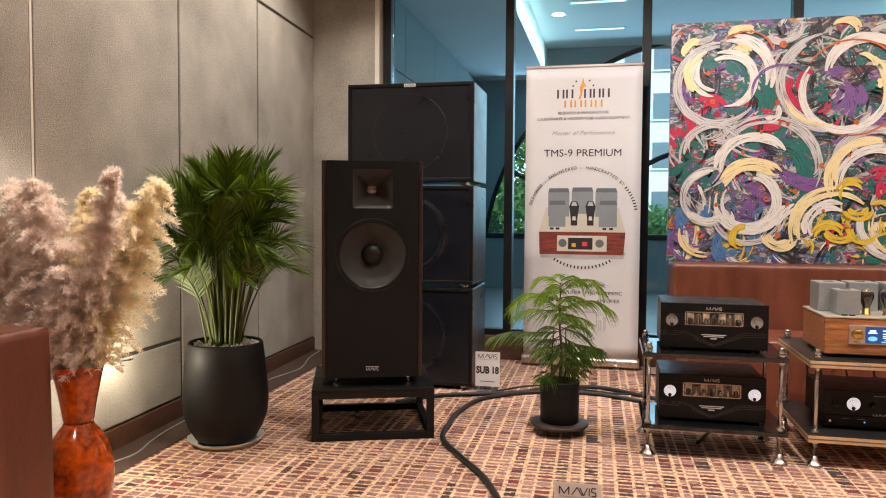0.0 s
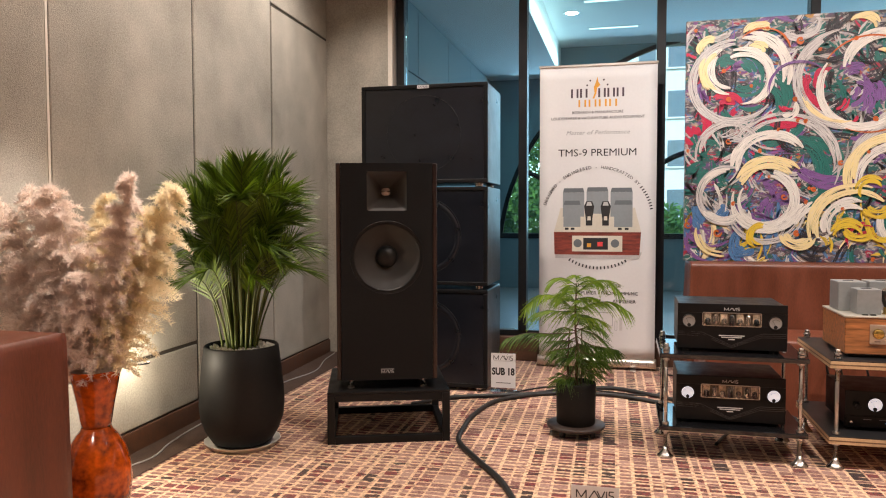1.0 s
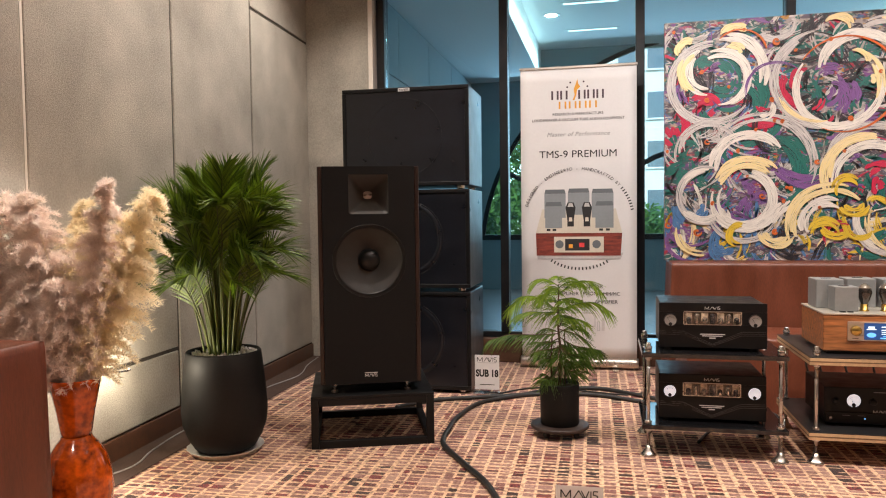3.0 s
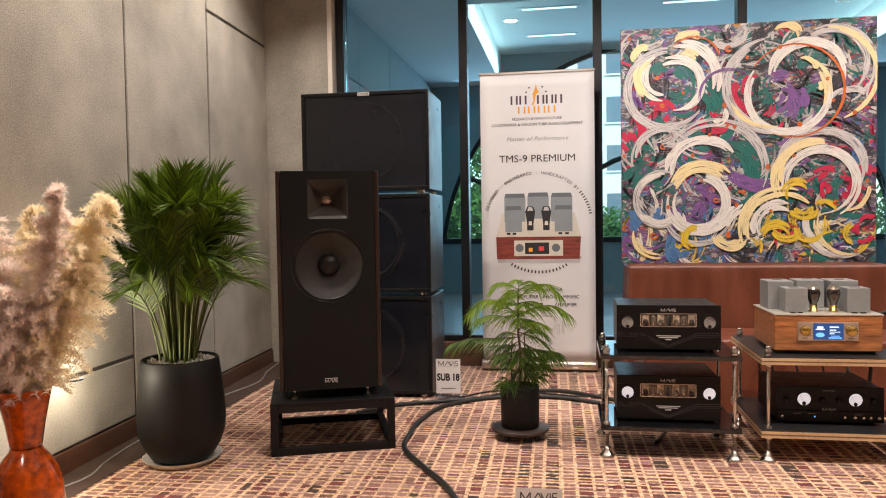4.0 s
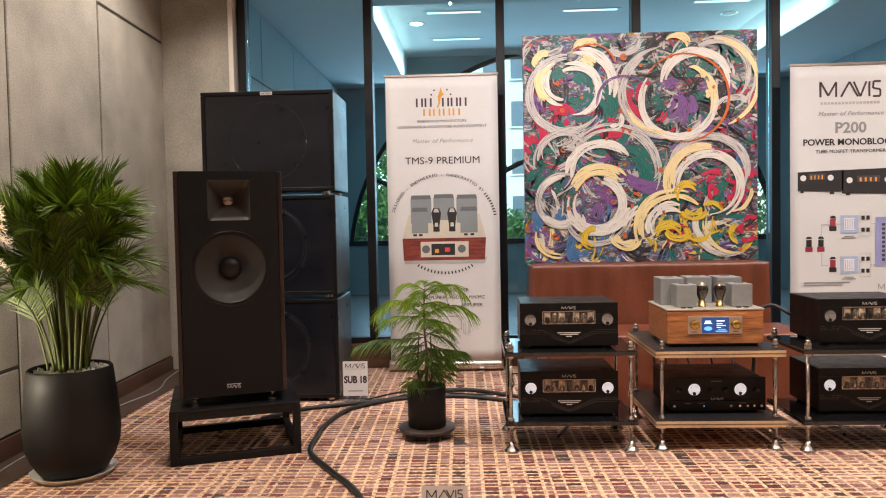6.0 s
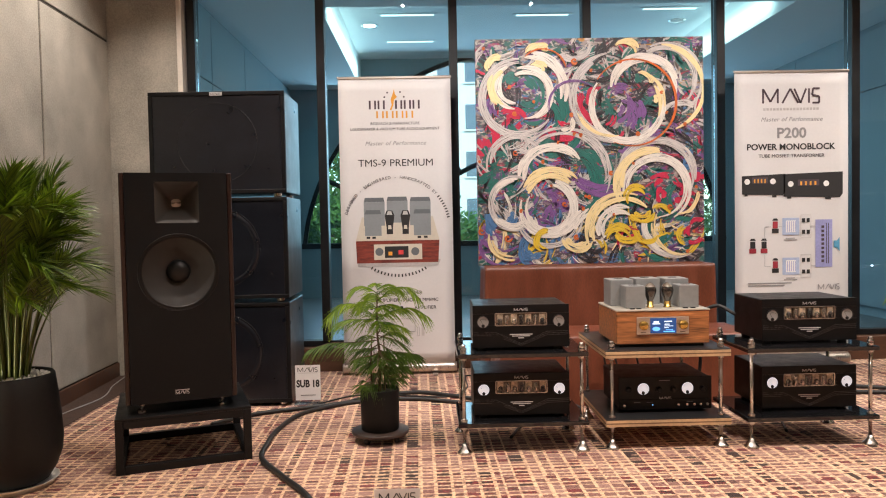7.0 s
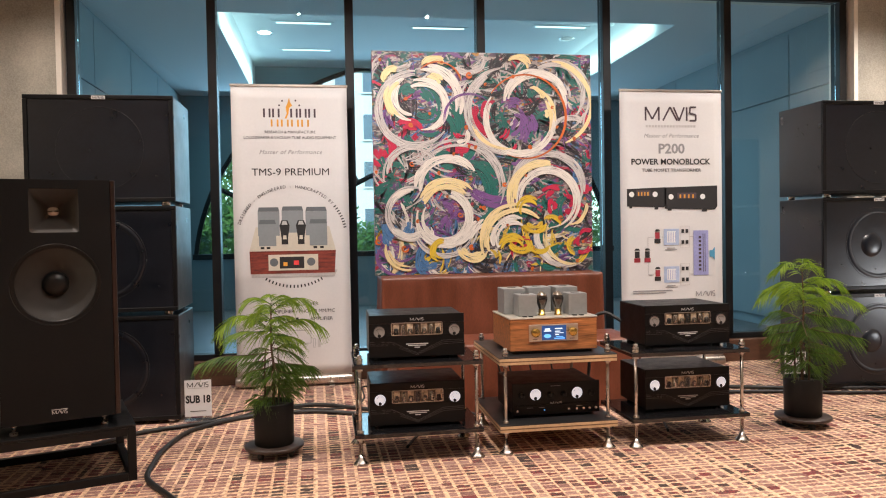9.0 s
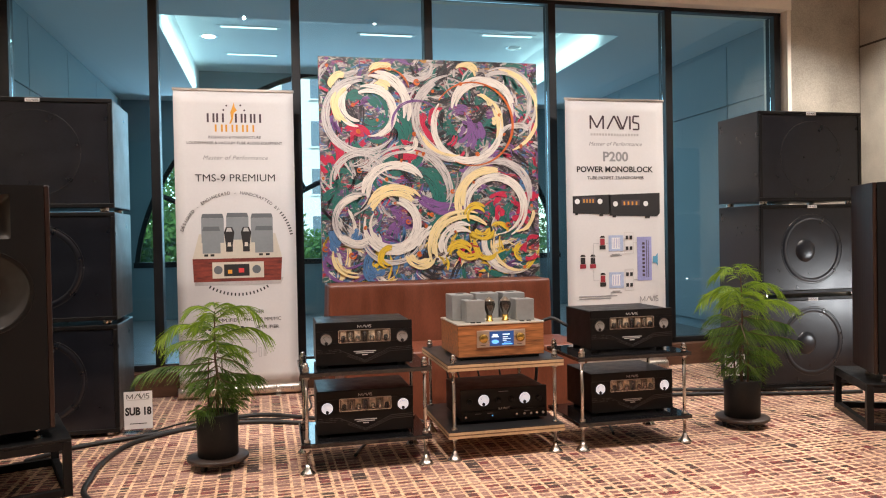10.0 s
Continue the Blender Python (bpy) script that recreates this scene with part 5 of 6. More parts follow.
PW, PH = 1.518, 1.497
art = thing("painting", "large abstract canvas of cream swirls over vivid colours", "painting", (0.948, -0.235, 0.766))
part("canvas", box(0, PW, 0.0, 0.04, 0, PH, 0.003), [paint_ground()], art, "paint-covered stretched canvas")
BR = {
    "cream": brush("cream_paint", (0.80, 0.74, 0.66), (0.62, 0.56, 0.50), 0.365),
    "white": brush("grey_white_paint", (0.64, 0.59, 0.55), (0.42, 0.38, 0.37), 0.40),
    "yellow": brush("pale_yellow_paint", (0.82, 0.64, 0.27), (0.74, 0.60, 0.38), 0.36),
    "bright": brush("bright_yellow_paint", (0.74, 0.50, 0.03), (0.62, 0.42, 0.05), 0.38),
    "orange": brush("orange_paint", (0.62, 0.14, 0.02), (0.45, 0.09, 0.02), 0.0),
    "red": brush("crimson_paint", (0.58, 0.02, 0.07), (0.40, 0.015, 0.05), 0.36),
    "purple": brush("violet_paint", (0.23, 0.10, 0.30), (0.14, 0.06, 0.19), 0.40),
    "teal": brush("teal_paint", (0.02, 0.17, 0.135), (0.012, 0.09, 0.08), 0.36),
    "blue": brush("blue_paint", (0.09, 0.22, 0.42), (0.05, 0.12, 0.26), 0.40),
    "dark": brush("black_paint", (0.02, 0.017, 0.02), (0.035, 0.03, 0.035), 0.42),
}
layer = [0.0]


def lane(bm, uvl, y, cx, cz, r, a0, a1, w, r2, off):
    """One narrow run of paint along an arc."""
    n = max(6, int(abs(a1 - a0) / 7))
    rows, us = [], []
    for i in range(n + 1):
        f = i / n
        a = radians(a0 + (a1 - a0) * f)
        wid = w * min(1, 0.5 + 4 * f, 0.3 + 4 * (1 - f)) * (1 + 0.25 * math.sin(9 * f + off))
        rr = r + (r2 - r) * f
        row = []
        for q in (rr - wid / 2, rr + wid / 2):
            x, z = (cx + q * math.cos(a)) * PW, (cz + q * math.sin(a)) * PH
            row.append(bm.verts.new((min(max(x, 0.002), PW - 0.002), y, min(max(z, 0.002), PH - 0.002))))
        rows.append(row)
        us.append(abs(radians(a1 - a0)) * rr * f * 9 + off)
    for i in range(n):
        f = bm.faces.new((rows[i][0], rows[i][1], rows[i + 1][1], rows[i + 1][0]))
        for lp, (u, v) in zip(f.loops, ((us[i], 0), (us[i], 1), (us[i + 1], 1), (us[i + 1], 0))):
            lp[uvl].uv = (u, v * min(1.0, w * 22) + off)


prng = random.Random(17)


def stroke(kind, cx, cz, r, a0, a1, w, lanes=None):
    """A sweep of the brush: several uneven lanes side by side, frayed at both ends."""
    layer[0] += 0.00006
    w *= 0.86
    bm = bmesh.new()
    uvl = bm.loops.layers.uv.new("UVMap")
    m = lanes or max(2, int(w / 0.0125))
    for k in range(m):
        o = (k + 0.5) / m - 0.5
        lane(bm, uvl, -0.0008 - layer[0] - 0.000004 * k, cx + prng.gauss(0, 0.0018), cz + prng.gauss(0, 0.0018), max(0.003, r + o * w * 1.12), a0 + prng.gauss(0, 9), a1 + prng.gauss(0, 12),
             w / m * prng.uniform(1.0, 1.6), max(0.003, r + o * w * 1.12 + prng.gauss(0, 0.006)), prng.random() * 30)
    return part("brush_stroke", bm, BR[kind], art)


rnd = random.Random(7)
# many loose dabs below the swirls, gathered by colour
dabs = {}
for i in range(560):
    x, z = rnd.random(), rnd.random()
    h1 = noise.noise(Vector((x * 3.2, z * 3.2, 1.5)))
    if z < 0.22:
        pool = ["blue", "blue", "dark", "dark", "bright", "white", "purple", "yellow", "teal", "cream"]
    elif h1 > 0.22:
        pool = ["purple", "purple", "dark", "dark", "white", "red"]
    elif h1 < -0.18:
        pool = ["teal", "teal", "teal", "dark", "dark", "white"]
    else:
        pool = ["dark", "dark", "dark", "teal", "purple", "red", "blue", "white", "white"]
    if x > 0.75 and 0.24 < z < 0.42:
        pool = pool + ["red", "red"]
    if (x < 0.3 and 0.6 < z < 0.68) or (x < 0.1 and 0.4 < z < 0.56):
        pool = pool + ["red", "red", "red"]
    dabs.setdefault(rnd.choice(pool), []).append((x, z))
for kind, spots in dabs.items():
    bm = bmesh.new()
    uvl = bm.loops.layers.uv.new("UVMap")
    for x, z in spots:
        layer[0] += 0.0000006
        a = rnd.uniform(0, 360)
        r0_ = rnd.uniform(0.05, 0.20)
        x, z = x - r0_ * math.cos(radians(a)), z - r0_ * math.sin(radians(a))
        for k in range(3):
            lane(bm, uvl, -0.0006 - layer[0], x, z, r0_ + 0.008 * k, a + rnd.gauss(0, 5), a + rnd.uniform(15, 50), rnd.uniform(0.004, 0.013), r0_ + 0.008 * k + rnd.gauss(0, 0.012), rnd.random() * 30)
    o = part("paint_texture", bm, BR[kind], art)
    o["kind"] = "stuff"
# coloured hearts of the swirls
for q in (("teal", .20, .74, .055, 0, 320, .060), ("teal", .22, .68, .09, 200, 340, .030), ("teal", .30, .66, .10, 250, 400, .035), ("teal", .39, .37, .10, -70, 70, .060), ("teal", .30, .47, .07, 40, 200, .045), ("teal", .11, .33, .045, 20, 300, .040),
          ("teal", .90, .26, .06, 120, 330, .035), ("teal", .79, .12, .05, 60, 300, .040), ("teal", .72, .86, .05, 60, 200, .025), ("teal", .10, .50, .06, 20, 200, .030),
          ("purple", .62, .72, .055, 0, 340, .055), ("purple", .66, .66, .07, 200, 380, .050), ("purple", .57, .47, .16, 170, 240, .030), ("purple", .30, .25, .035, 0, 300, .040), ("purple", .82, .50, .09, 30, 160, .030), ("purple", .75, .38, .06, 40, 250, .025), ("purple", .12, .16, .07, 100, 220, .025),
          ("blue", .11, .22, .06, 80, 300, .050), ("blue", .25, .09, .05, 0, 300, .050), ("blue", .40, .06, .06, 40, 170, .035), ("blue", .97, .47, .03, 60, 300, .035), ("blue", .05, .10, .05, 100, 300, .035),
          ("red", .16, .625, .05, 20, 150, .045), ("red", .38, .665, .06, 190, 300, .035), ("red", .50, .72, .05, 100, 260, .030), ("red", .05, .535, .035, 60, 330, .040), ("red", .86, .335, .035, 0, 300, .045), ("red", .975, .31, .035, 60, 300, .050), ("red", .58, .63, .04, 150, 330, .028), ("red", .66, .08, .05, 0, 160, .022), ("red", .97, .17, .03, 60, 260, .028),
          ("dark", .48, .95, .07, 190, 340, .045), ("dark", .60, .93, .06, 0, 180, .030), ("dark", .44, .55, .07, 30, 200, .035), ("dark", .50, .10, .06, 100, 260, .035), ("dark", .90, .70, .07, 60, 200, .040)):
    # laid on as short crossing sweeps, not a full turn
    kind, x, z, r, a0, a1, w = q
    for k in range(3):
        a = a0 + (a1 - a0) * rnd.random()
        stroke(kind, x + rnd.gauss(0, 0.022), z + rnd.gauss(0, 0.022), r * rnd.uniform(0.7, 1.6), a, a + rnd.uniform(50, 105), w * rnd.uniform(0.6, 1.0))
# broad grey-white sweeps
for q in ((.190, .742, .163, 95, 305, .032), (.374, .392, .198, 138, -25, .038), (.176, .448, .125, 195, 40, .026), (.610, .742, .185, 112, 280, .036), (.827, .812, .150, 118, -42, .038), (.790, .378, .163, 178, -5, .036),
          (.168, .273, .110, 85, 285, .026), (.317, .224, .142, 190, 365, .024), (.430, .975, .065, 235, 365, .032), (.870, .168, .142, 172, 295, .026), (.355, .605, .160, 190, 262, .020), (.900, .62, .090, 60, 130, .028)):
    stroke("white", *q)
# cream arcs over them
for q in ((.232, .772, .158, 100, -8, .040), (.218, .752, .112, 115, -85, .036), (.175, .790, .088, 120, 275, .030), (.662, .702, .158, 150, 400, .032), (.742, .770, .140, 165, -5, .040), (.331, .385, .139, 178, 25, .034),
          (.312, .252, .112, 75, -195, .036), (.325, .240, .095, -20, -110, .050), (.790, .325, .140, 185, -75, .030), (.628, .155, .092, 195, 55, .036), (.165, .275, .105, 90, 150, .024), (.165, .275, .105, 215, 290, .026),
          (.560, .12, .150, 165, 118, .046), (.860, .170, .130, 175, 260, .022), (.385, .625, .040, 250, 380, .022)):
    stroke("cream", *q)
# pale yellow
for q in ((.155, .785, .090, 130, 235, .034), (.270, .905, .070, 50, 140, .036), (.265, .845, .045, 20, 110, .030), (.662, .702, .150, 38, -8, .048), (.590, .72, .150, 205, 275, .020), (.813, .770, .188, 88, -58, .026), (.66, .93, .05, 20, 120, .030),
          (.325, .280, .128, 155, 45, .060), (.772, .350, .150, 198, 70, .050), (.643, .140, .150, 188, 62, .048), (.900, .160, .130, 170, 290, .018), (.147, .127, .092, 185, 275, .028), (.880, .300, .090, 10, -75, .020), (.72, .80, .05, 10, 90, .024), (.44, .13, .06, 200, 330, .040), (.09, .88, .04, 60, 200, .030)):
    stroke("yellow", *q)
for q in ((.70, .29, .045, 30, 200, .030), (.73, .24, .05, 200, 330, .030), (.66, .16, .06, 210, 320, .026), (.80, .22, .04, 0, 150, .024), (.62, .10, .06, 20, 160, .030), (.30, .11, .04, 80, 260, .028), (.75, .14, .05, 180, 340, .022), (.92, .12, .04, 90, 250, .018)):
    stroke("bright", *q)
# thin orange and violet lines, dots
stroke("orange", .685, .715, .185, 150, -110, .007, 1)
stroke("orange", .300, .850, .100, 20, 140, .005, 1)
stroke("purple", .430, .700, .115, 60, 200, .010, 2)
for i in range(36):
    stroke("orange", rnd.random(), rnd.random(), 0.004, 0, 350, rnd.uniform(0.005, 0.010), 1)

# ---- cloth-covered tables ----


def drape(x0, x1, y0, y1, top, folds, amp, seed, floor_z=0.004, cover=True):
    """A cloth over a box: flat on top, rounded at the edge, in folds that widen to the floor."""
    rn = random.Random(seed)
    bm = bmesh.new()
    per = []
    n = 220
    lx, ly = x1 - x0, y1 - y0
    tot = 2 * (lx + ly)
    for k in range(n):
        s = tot * k / n
        if s < lx:
            p, nr = (x0 + s, y0), (0, -1)
        elif s < lx + ly:
            p, nr = (x1, y0 + s - lx), (1, 0)
        elif s < 2 * lx + ly:
            p, nr = (x1 - (s - lx - ly), y1), (0, 1)
        else:
            p, nr = (x0, y1 - (s - 2 * lx - ly)), (-1, 0)
        per.append((s, Vector((*p, 0)), Vector((*nr, 0))))
    ph = [rn.uniform(0, 6.28) for _ in range(4)]
    rings = []
    levels = [(0.0, -0.012, 0.0), (0.0, -0.004, 0.0015)] + [(f, 0.0, 0.006 + (1 - (1 - f) ** 2) * 0.004) for f in (0.02, 0.06, 0.12, 0.2, 0.3, 0.42, 0.55, 0.7, 0.85, 1.0)]
    for f, inset, drop in levels:
        ring = []
        for s, p, nr in per:
            wv = 0.55 + 0.45 * math.sin(folds * s + ph[0]) + 0.35 * math.sin(folds * 1.73 * s + ph[1]) + 0.2 * math.sin(folds * 3.1 * s + ph[2])
            o = inset + amp * f ** 0.75 * max(0.05, wv) + 0.012 * f
            z = top - drop - (top - floor_z - drop) * f
            ring.append(bm.verts.new((p.x + nr.x * o, p.y + nr.y * o, z)))
        rings.append(ring)
    for a, b in zip(rings, rings[1:]):
        for k in range(n):
            bm.faces.new((a[k], b[k], b[(k + 1) % n], a[(k + 1) % n]))
    bm.faces.new(rings[0])
    bmesh.ops.recalc_face_normals(bm, faces=bm.faces)
    return bm


def covered_table(name, label, x0, x1, y0, y1, top, folds, amp, seed):
    t = thing(name, label, "covered table")
    part("cloth", drape(x0, x1, y0, y1, top, folds, amp, seed), M_RUST, t, "rust satin cloth hanging in folds", True)
    part("table_board", box(x0 + 0.02, x1 - 0.02, y0 + 0.02, y1 - 0.02, top - 0.035, top - 0.014), M_PLY, t)
    for x in (x0 + 0.04, x1 - 0.08):
        for y in (y0 + 0.04, y1 - 0.08):
            part("table_leg", box(x, x + 0.04, y, y + 0.04, 0.0, top - 0.0355), M_BLACK, t)
    return t


covered_table("covered_table", "rust satin cloth over the table below the painting", 0.975, 2.452, -0.46, -0.02, 0.766, 11, 0.022, 3)
covered_table("covered_platform", "low platform under the same rust satin cloth", 1.02, 2.48, -0.98, -0.53, 0.395, 9, 0.03, 8)
covered_table("display_table", "rust cloth-covered table standing beside the vase", -1.42, -0.850, -5.3, -3.475, 0.748, 11, 0.026, 5)

# ---- plants ----


def leafmat(name, col, col2, trans=0.35):
    m = bpy.data.materials.new(name)
    m.use_nodes = True
    nt = m.node_tree
    b = nt.nodes["Principled BSDF"]
    b.inputs["Roughness"].default_value = 0.42
    L = nt.links.new
    g = nt.nodes.new("ShaderNodeNewGeometry")
    tc = nt.nodes.new("ShaderNodeTexCoord")
    n = nt.nodes.new("ShaderNodeTexNoise")
    n.inputs["Scale"].default_value = 5
    L(tc.outputs["Object"], n.inputs["Vector"])
    ad = nt.nodes.new("ShaderNodeMath")
    ad.operation = 'MULTIPLY_ADD'
    ad.inputs[1].default_value = 0.5
    L(g.outputs["Random Per Island"], ad.inputs[0])
    hf = nt.nodes.new("ShaderNodeMath")
    hf.operation = 'MULTIPLY'
    hf.inputs[1].default_value = 0.6
    L(n.outputs[0], hf.inputs[0])
    L(hf.outputs[0], ad.inputs[2])
    rp = nt.nodes.new("ShaderNodeValToRGB")
    rp.color_ramp.elements[0].position, rp.color_ramp.elements[1].position = 0.25, 0.85
    rp.color_ramp.elements[0].color = (*col, 1)
    rp.color_ramp.elements[1].color = (*col2, 1)
    L(ad.outputs[0], rp.inputs[0])
    L(rp.outputs[0], b.inputs["Base Color"])
    tr = nt.nodes.new("ShaderNodeBsdfTranslucent")
    L(rp.outputs[0], tr.inputs[0])
    mx = nt.nodes.new("ShaderNodeMixShader")
    mx.inputs[0].default_value = trans
    L(b.outputs[0], mx.inputs[1])
    L(tr.outputs[0], mx.inputs[2])
    L(mx.outputs[0], nt.nodes["Material Output"].inputs[0])
    return m


M_PALM = leafmat("palm_leaf", (0.013, 0.044, 0.005), (0.18, 0.29, 0.016), 0.3)
M_PALMSTEM = pbr("palm_stem", (0.070, 0.095, 0.012), 0.45, var=0.3, scale=12, stretch=(1, 1, 0.3))
# pine greens: a lighter one for the upper branches, a darker one below
M_PINEUPPER = leafmat("upper_pine_leaf", (0.075, 0.16, 0.020), (0.33, 0.48, 0.042), 0.42)
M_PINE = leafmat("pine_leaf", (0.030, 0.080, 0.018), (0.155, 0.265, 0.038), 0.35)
M_PINETRUNK = pbr("pine_bark", (0.10, 0.055, 0.03), 0.8, var=0.3)
M_PAMPAS = leafmat("pampas_pink", (0.76, 0.63, 0.55), (0.96, 0.87, 0.79), 0.5)
M_PAMPASC = leafmat("pampas_cream", (0.84, 0.72, 0.50), (0.97, 0.90, 0.70), 0.5)


def ribbon(bm, pts, width, normal, fold=0.0):
    """A tapering leaf along points."""
    n = len(pts)
    prev = None
    for i, p in enumerate(pts):
        d = (pts[min(i + 1, n - 1)] - pts[max(i - 1, 0)]).normalized()
        s = d.cross(normal)
        if s.length < 1e-4:
            s = d.orthogonal()
        s.normalize()
        f = i / (n - 1)
        w = width * (0.45 + 2.2 * f) if f < 0.25 else width * max(0.04, 1.0 - ((f - 0.25) / 0.75) ** 1.8)
        up = s.cross(d)
        a, c, b = p - s * w / 2 + up * fold * w, p, p + s * w / 2 + up * fold * w
        row = [bm.verts.new(a), bm.verts.new(c), bm.verts.new(b)]
        if prev:
            bm.faces.new((prev[0], prev[1], row[1], row[0]))
            bm.faces.new((prev[1], prev[2], row[2], row[1]))
        prev = row


def palm():
    t = thing("palm_plant", "bushy green areca palm in a matt black pot", "potted palm", (-1.122, -2.08, 0.014))
    pot = [(0.0, 0.0), (0.115, 0.0), (0.135, 0.012), (0.165, 0.06), (0.186, 0.12), (0.192, 0.18), (0.188, 0.26), (0.178, 0.36), (0.168, 0.445), (0.162, 0.452), (0.156, 0.447), (0.154, 0.42), (0.0, 0.42)]
    part("pot", lathe(pot, 56), M_POT, t, "tall rounded matt black pot", True)
    peb = bmesh.new()
    rn = random.Random(4)
    for i in range(190):
        r, a = 0.15 * math.sqrt(rn.random()), rn.uniform(0, 6.28)
        q = bmesh.ops.create_icosphere(peb, subdivisions=1, radius=1.0)
        s = Vector((rn.uniform(0.006, 0.013), rn.uniform(0.006, 0.013), rn.uniform(0.005, 0.009)))
        ro = Euler((rn.random(), rn.random(), rn.random() * 6)).to_matrix()
        for v in q["verts"]:
            v.co = ro @ Vector((v.co.x * s.x, v.co.y * s.y, v.co.z * s.z)) + Vector((r * math.cos(a), r * math.sin(a), 0.428 + rn.uniform(0, 0.014)))
    o = part("pebbles", peb, M_PEBBLE, t, "white pebbles on the soil", True)
    o["kind"] = "stuff"
    # fronds: bare stalks that fan out of the pot, feathered on their upper half and arched at the tip
    for i in range(66):
        a = i * 2.39996 + rn.uniform(-0.3, 0.3)
        ring = i / 65
        out = Vector((math.cos(a), math.sin(a), 0))
        rb = 0.020 + 0.06 * ring * rn.uniform(0.7, 1.1)
        if ring < 0.3:
            reach, tip, droop = rn.uniform(0.06, 0.17), rn.uniform(1.06, 1.20), 0.0
        elif ring < 0.7:
            reach, tip, droop = rn.uniform(0.15, 0.215), rn.uniform(0.98, 1.14), 0.03
        else:
            reach, tip, droop = rn.uniform(0.18, 0.255), rn.uniform(0.76, 0.95), 0.05
        h = tip - 0.42
        p0 = out * rb + Vector((0, 0, 0.42))
        p1 = out * (rb + (reach - rb) * 0.25) + Vector((0, 0, 0.42 + h * 0.42))
        p2 = out * (rb + (reach - rb) * 0.62) + Vector((0, 0, 0.42 + h * 0.80))
        p3 = out * reach + Vector((0, 0, tip))
        p4 = out * (reach + 0.030 + 0.6 * droop) + Vector((0, 0, tip + 0.055 - 1.3 * droop))
        line = spline([p0, p1, p2, p3, p4], 14)
        fr = part("frond", tube(line, 0.0058, 0.0012, 6), M_PALMSTEM, t, "", True)
        bm = bmesh.new()
        n = len(line)
        tw = rn.uniform(-0.8, 0.8)
        side0 = Vector((-math.sin(a + tw), math.cos(a + tw), 0))
        low = 0.40 + 0.08 * rn.random()
        plen = sum((line[k + 1] - line[k]).length for k in range(n - 1)) * (1 - low)
        steps = max(10, int(plen / 0.0095))
        for k in range(steps + 1):
            f = k / steps
            g_ = (low + (1 - low) * f) * (n - 1)
            k0 = min(int(g_), n - 2)
            q = line[k0].lerp(line[k0 + 1], g_ - k0)
            d = (line[k0 + 1] - line[k0]).normalized()
            ln = (0.070 + 0.118 * math.sin(math.pi * min(1, 0.12 + 0.72 * f))) * rn.uniform(0.88, 1.08)
            for s in (-1, 1):
                sd = (side0 * s * (0.90 - 0.45 * f) + d * (0.70 + 0.6 * f) + Vector((0, 0, rn.uniform(0.08, 0.26)))).normalized()
                sag = rn.uniform(0.015, 0.06) * ln / 0.2
                pts = [q + sd * ln * u + Vector((0, 0, -sag * u * u)) for u in (0, 0.25, 0.5, 0.75, 1.0)]
                ribbon(bm, pts, 0.0074, (d.cross(sd) * s).normalized(), 0.2)
        part("leaf", bm, M_PALM, fr, "", True)
    for i in range(7):
        a = i * 0.93
        part("cane", tube(spline([(0.04 * math.cos(a), 0.04 * math.sin(a), 0.42), (0.047 * math.cos(a + 0.1), 0.047 * math.sin(a + 0.1), 0.56), (0.065 * math.cos(a), 0.065 * math.sin(a), 0.74)], 6), 0.011, 0.006, 8), M_PALMSTEM, t, "yellow-green cane", True)
    return t


palm()
sa = thing("plant_saucer", "white scalloped plastic saucer under the palm pot", "saucer", (-1.122, -2.08, 0.0))
bm = lathe([(0.0, 0.0), (0.15, 0.0), (0.168, 0.026), (0.172, 0.027), (0.168, 0.022), (0.152, 0.006), (0.0, 0.012)], 72)
for v in bm.verts:
    r = math.hypot(v.co.x, v.co.y)
    if r > 0.16:
        k = 1 + 0.012 * math.cos(18 * math.atan2(v.co.y, v.co.x))
        v.co.x *= k
        v.co.y *= k
part("dish", bm, M_SAUCER, sa, "", True)


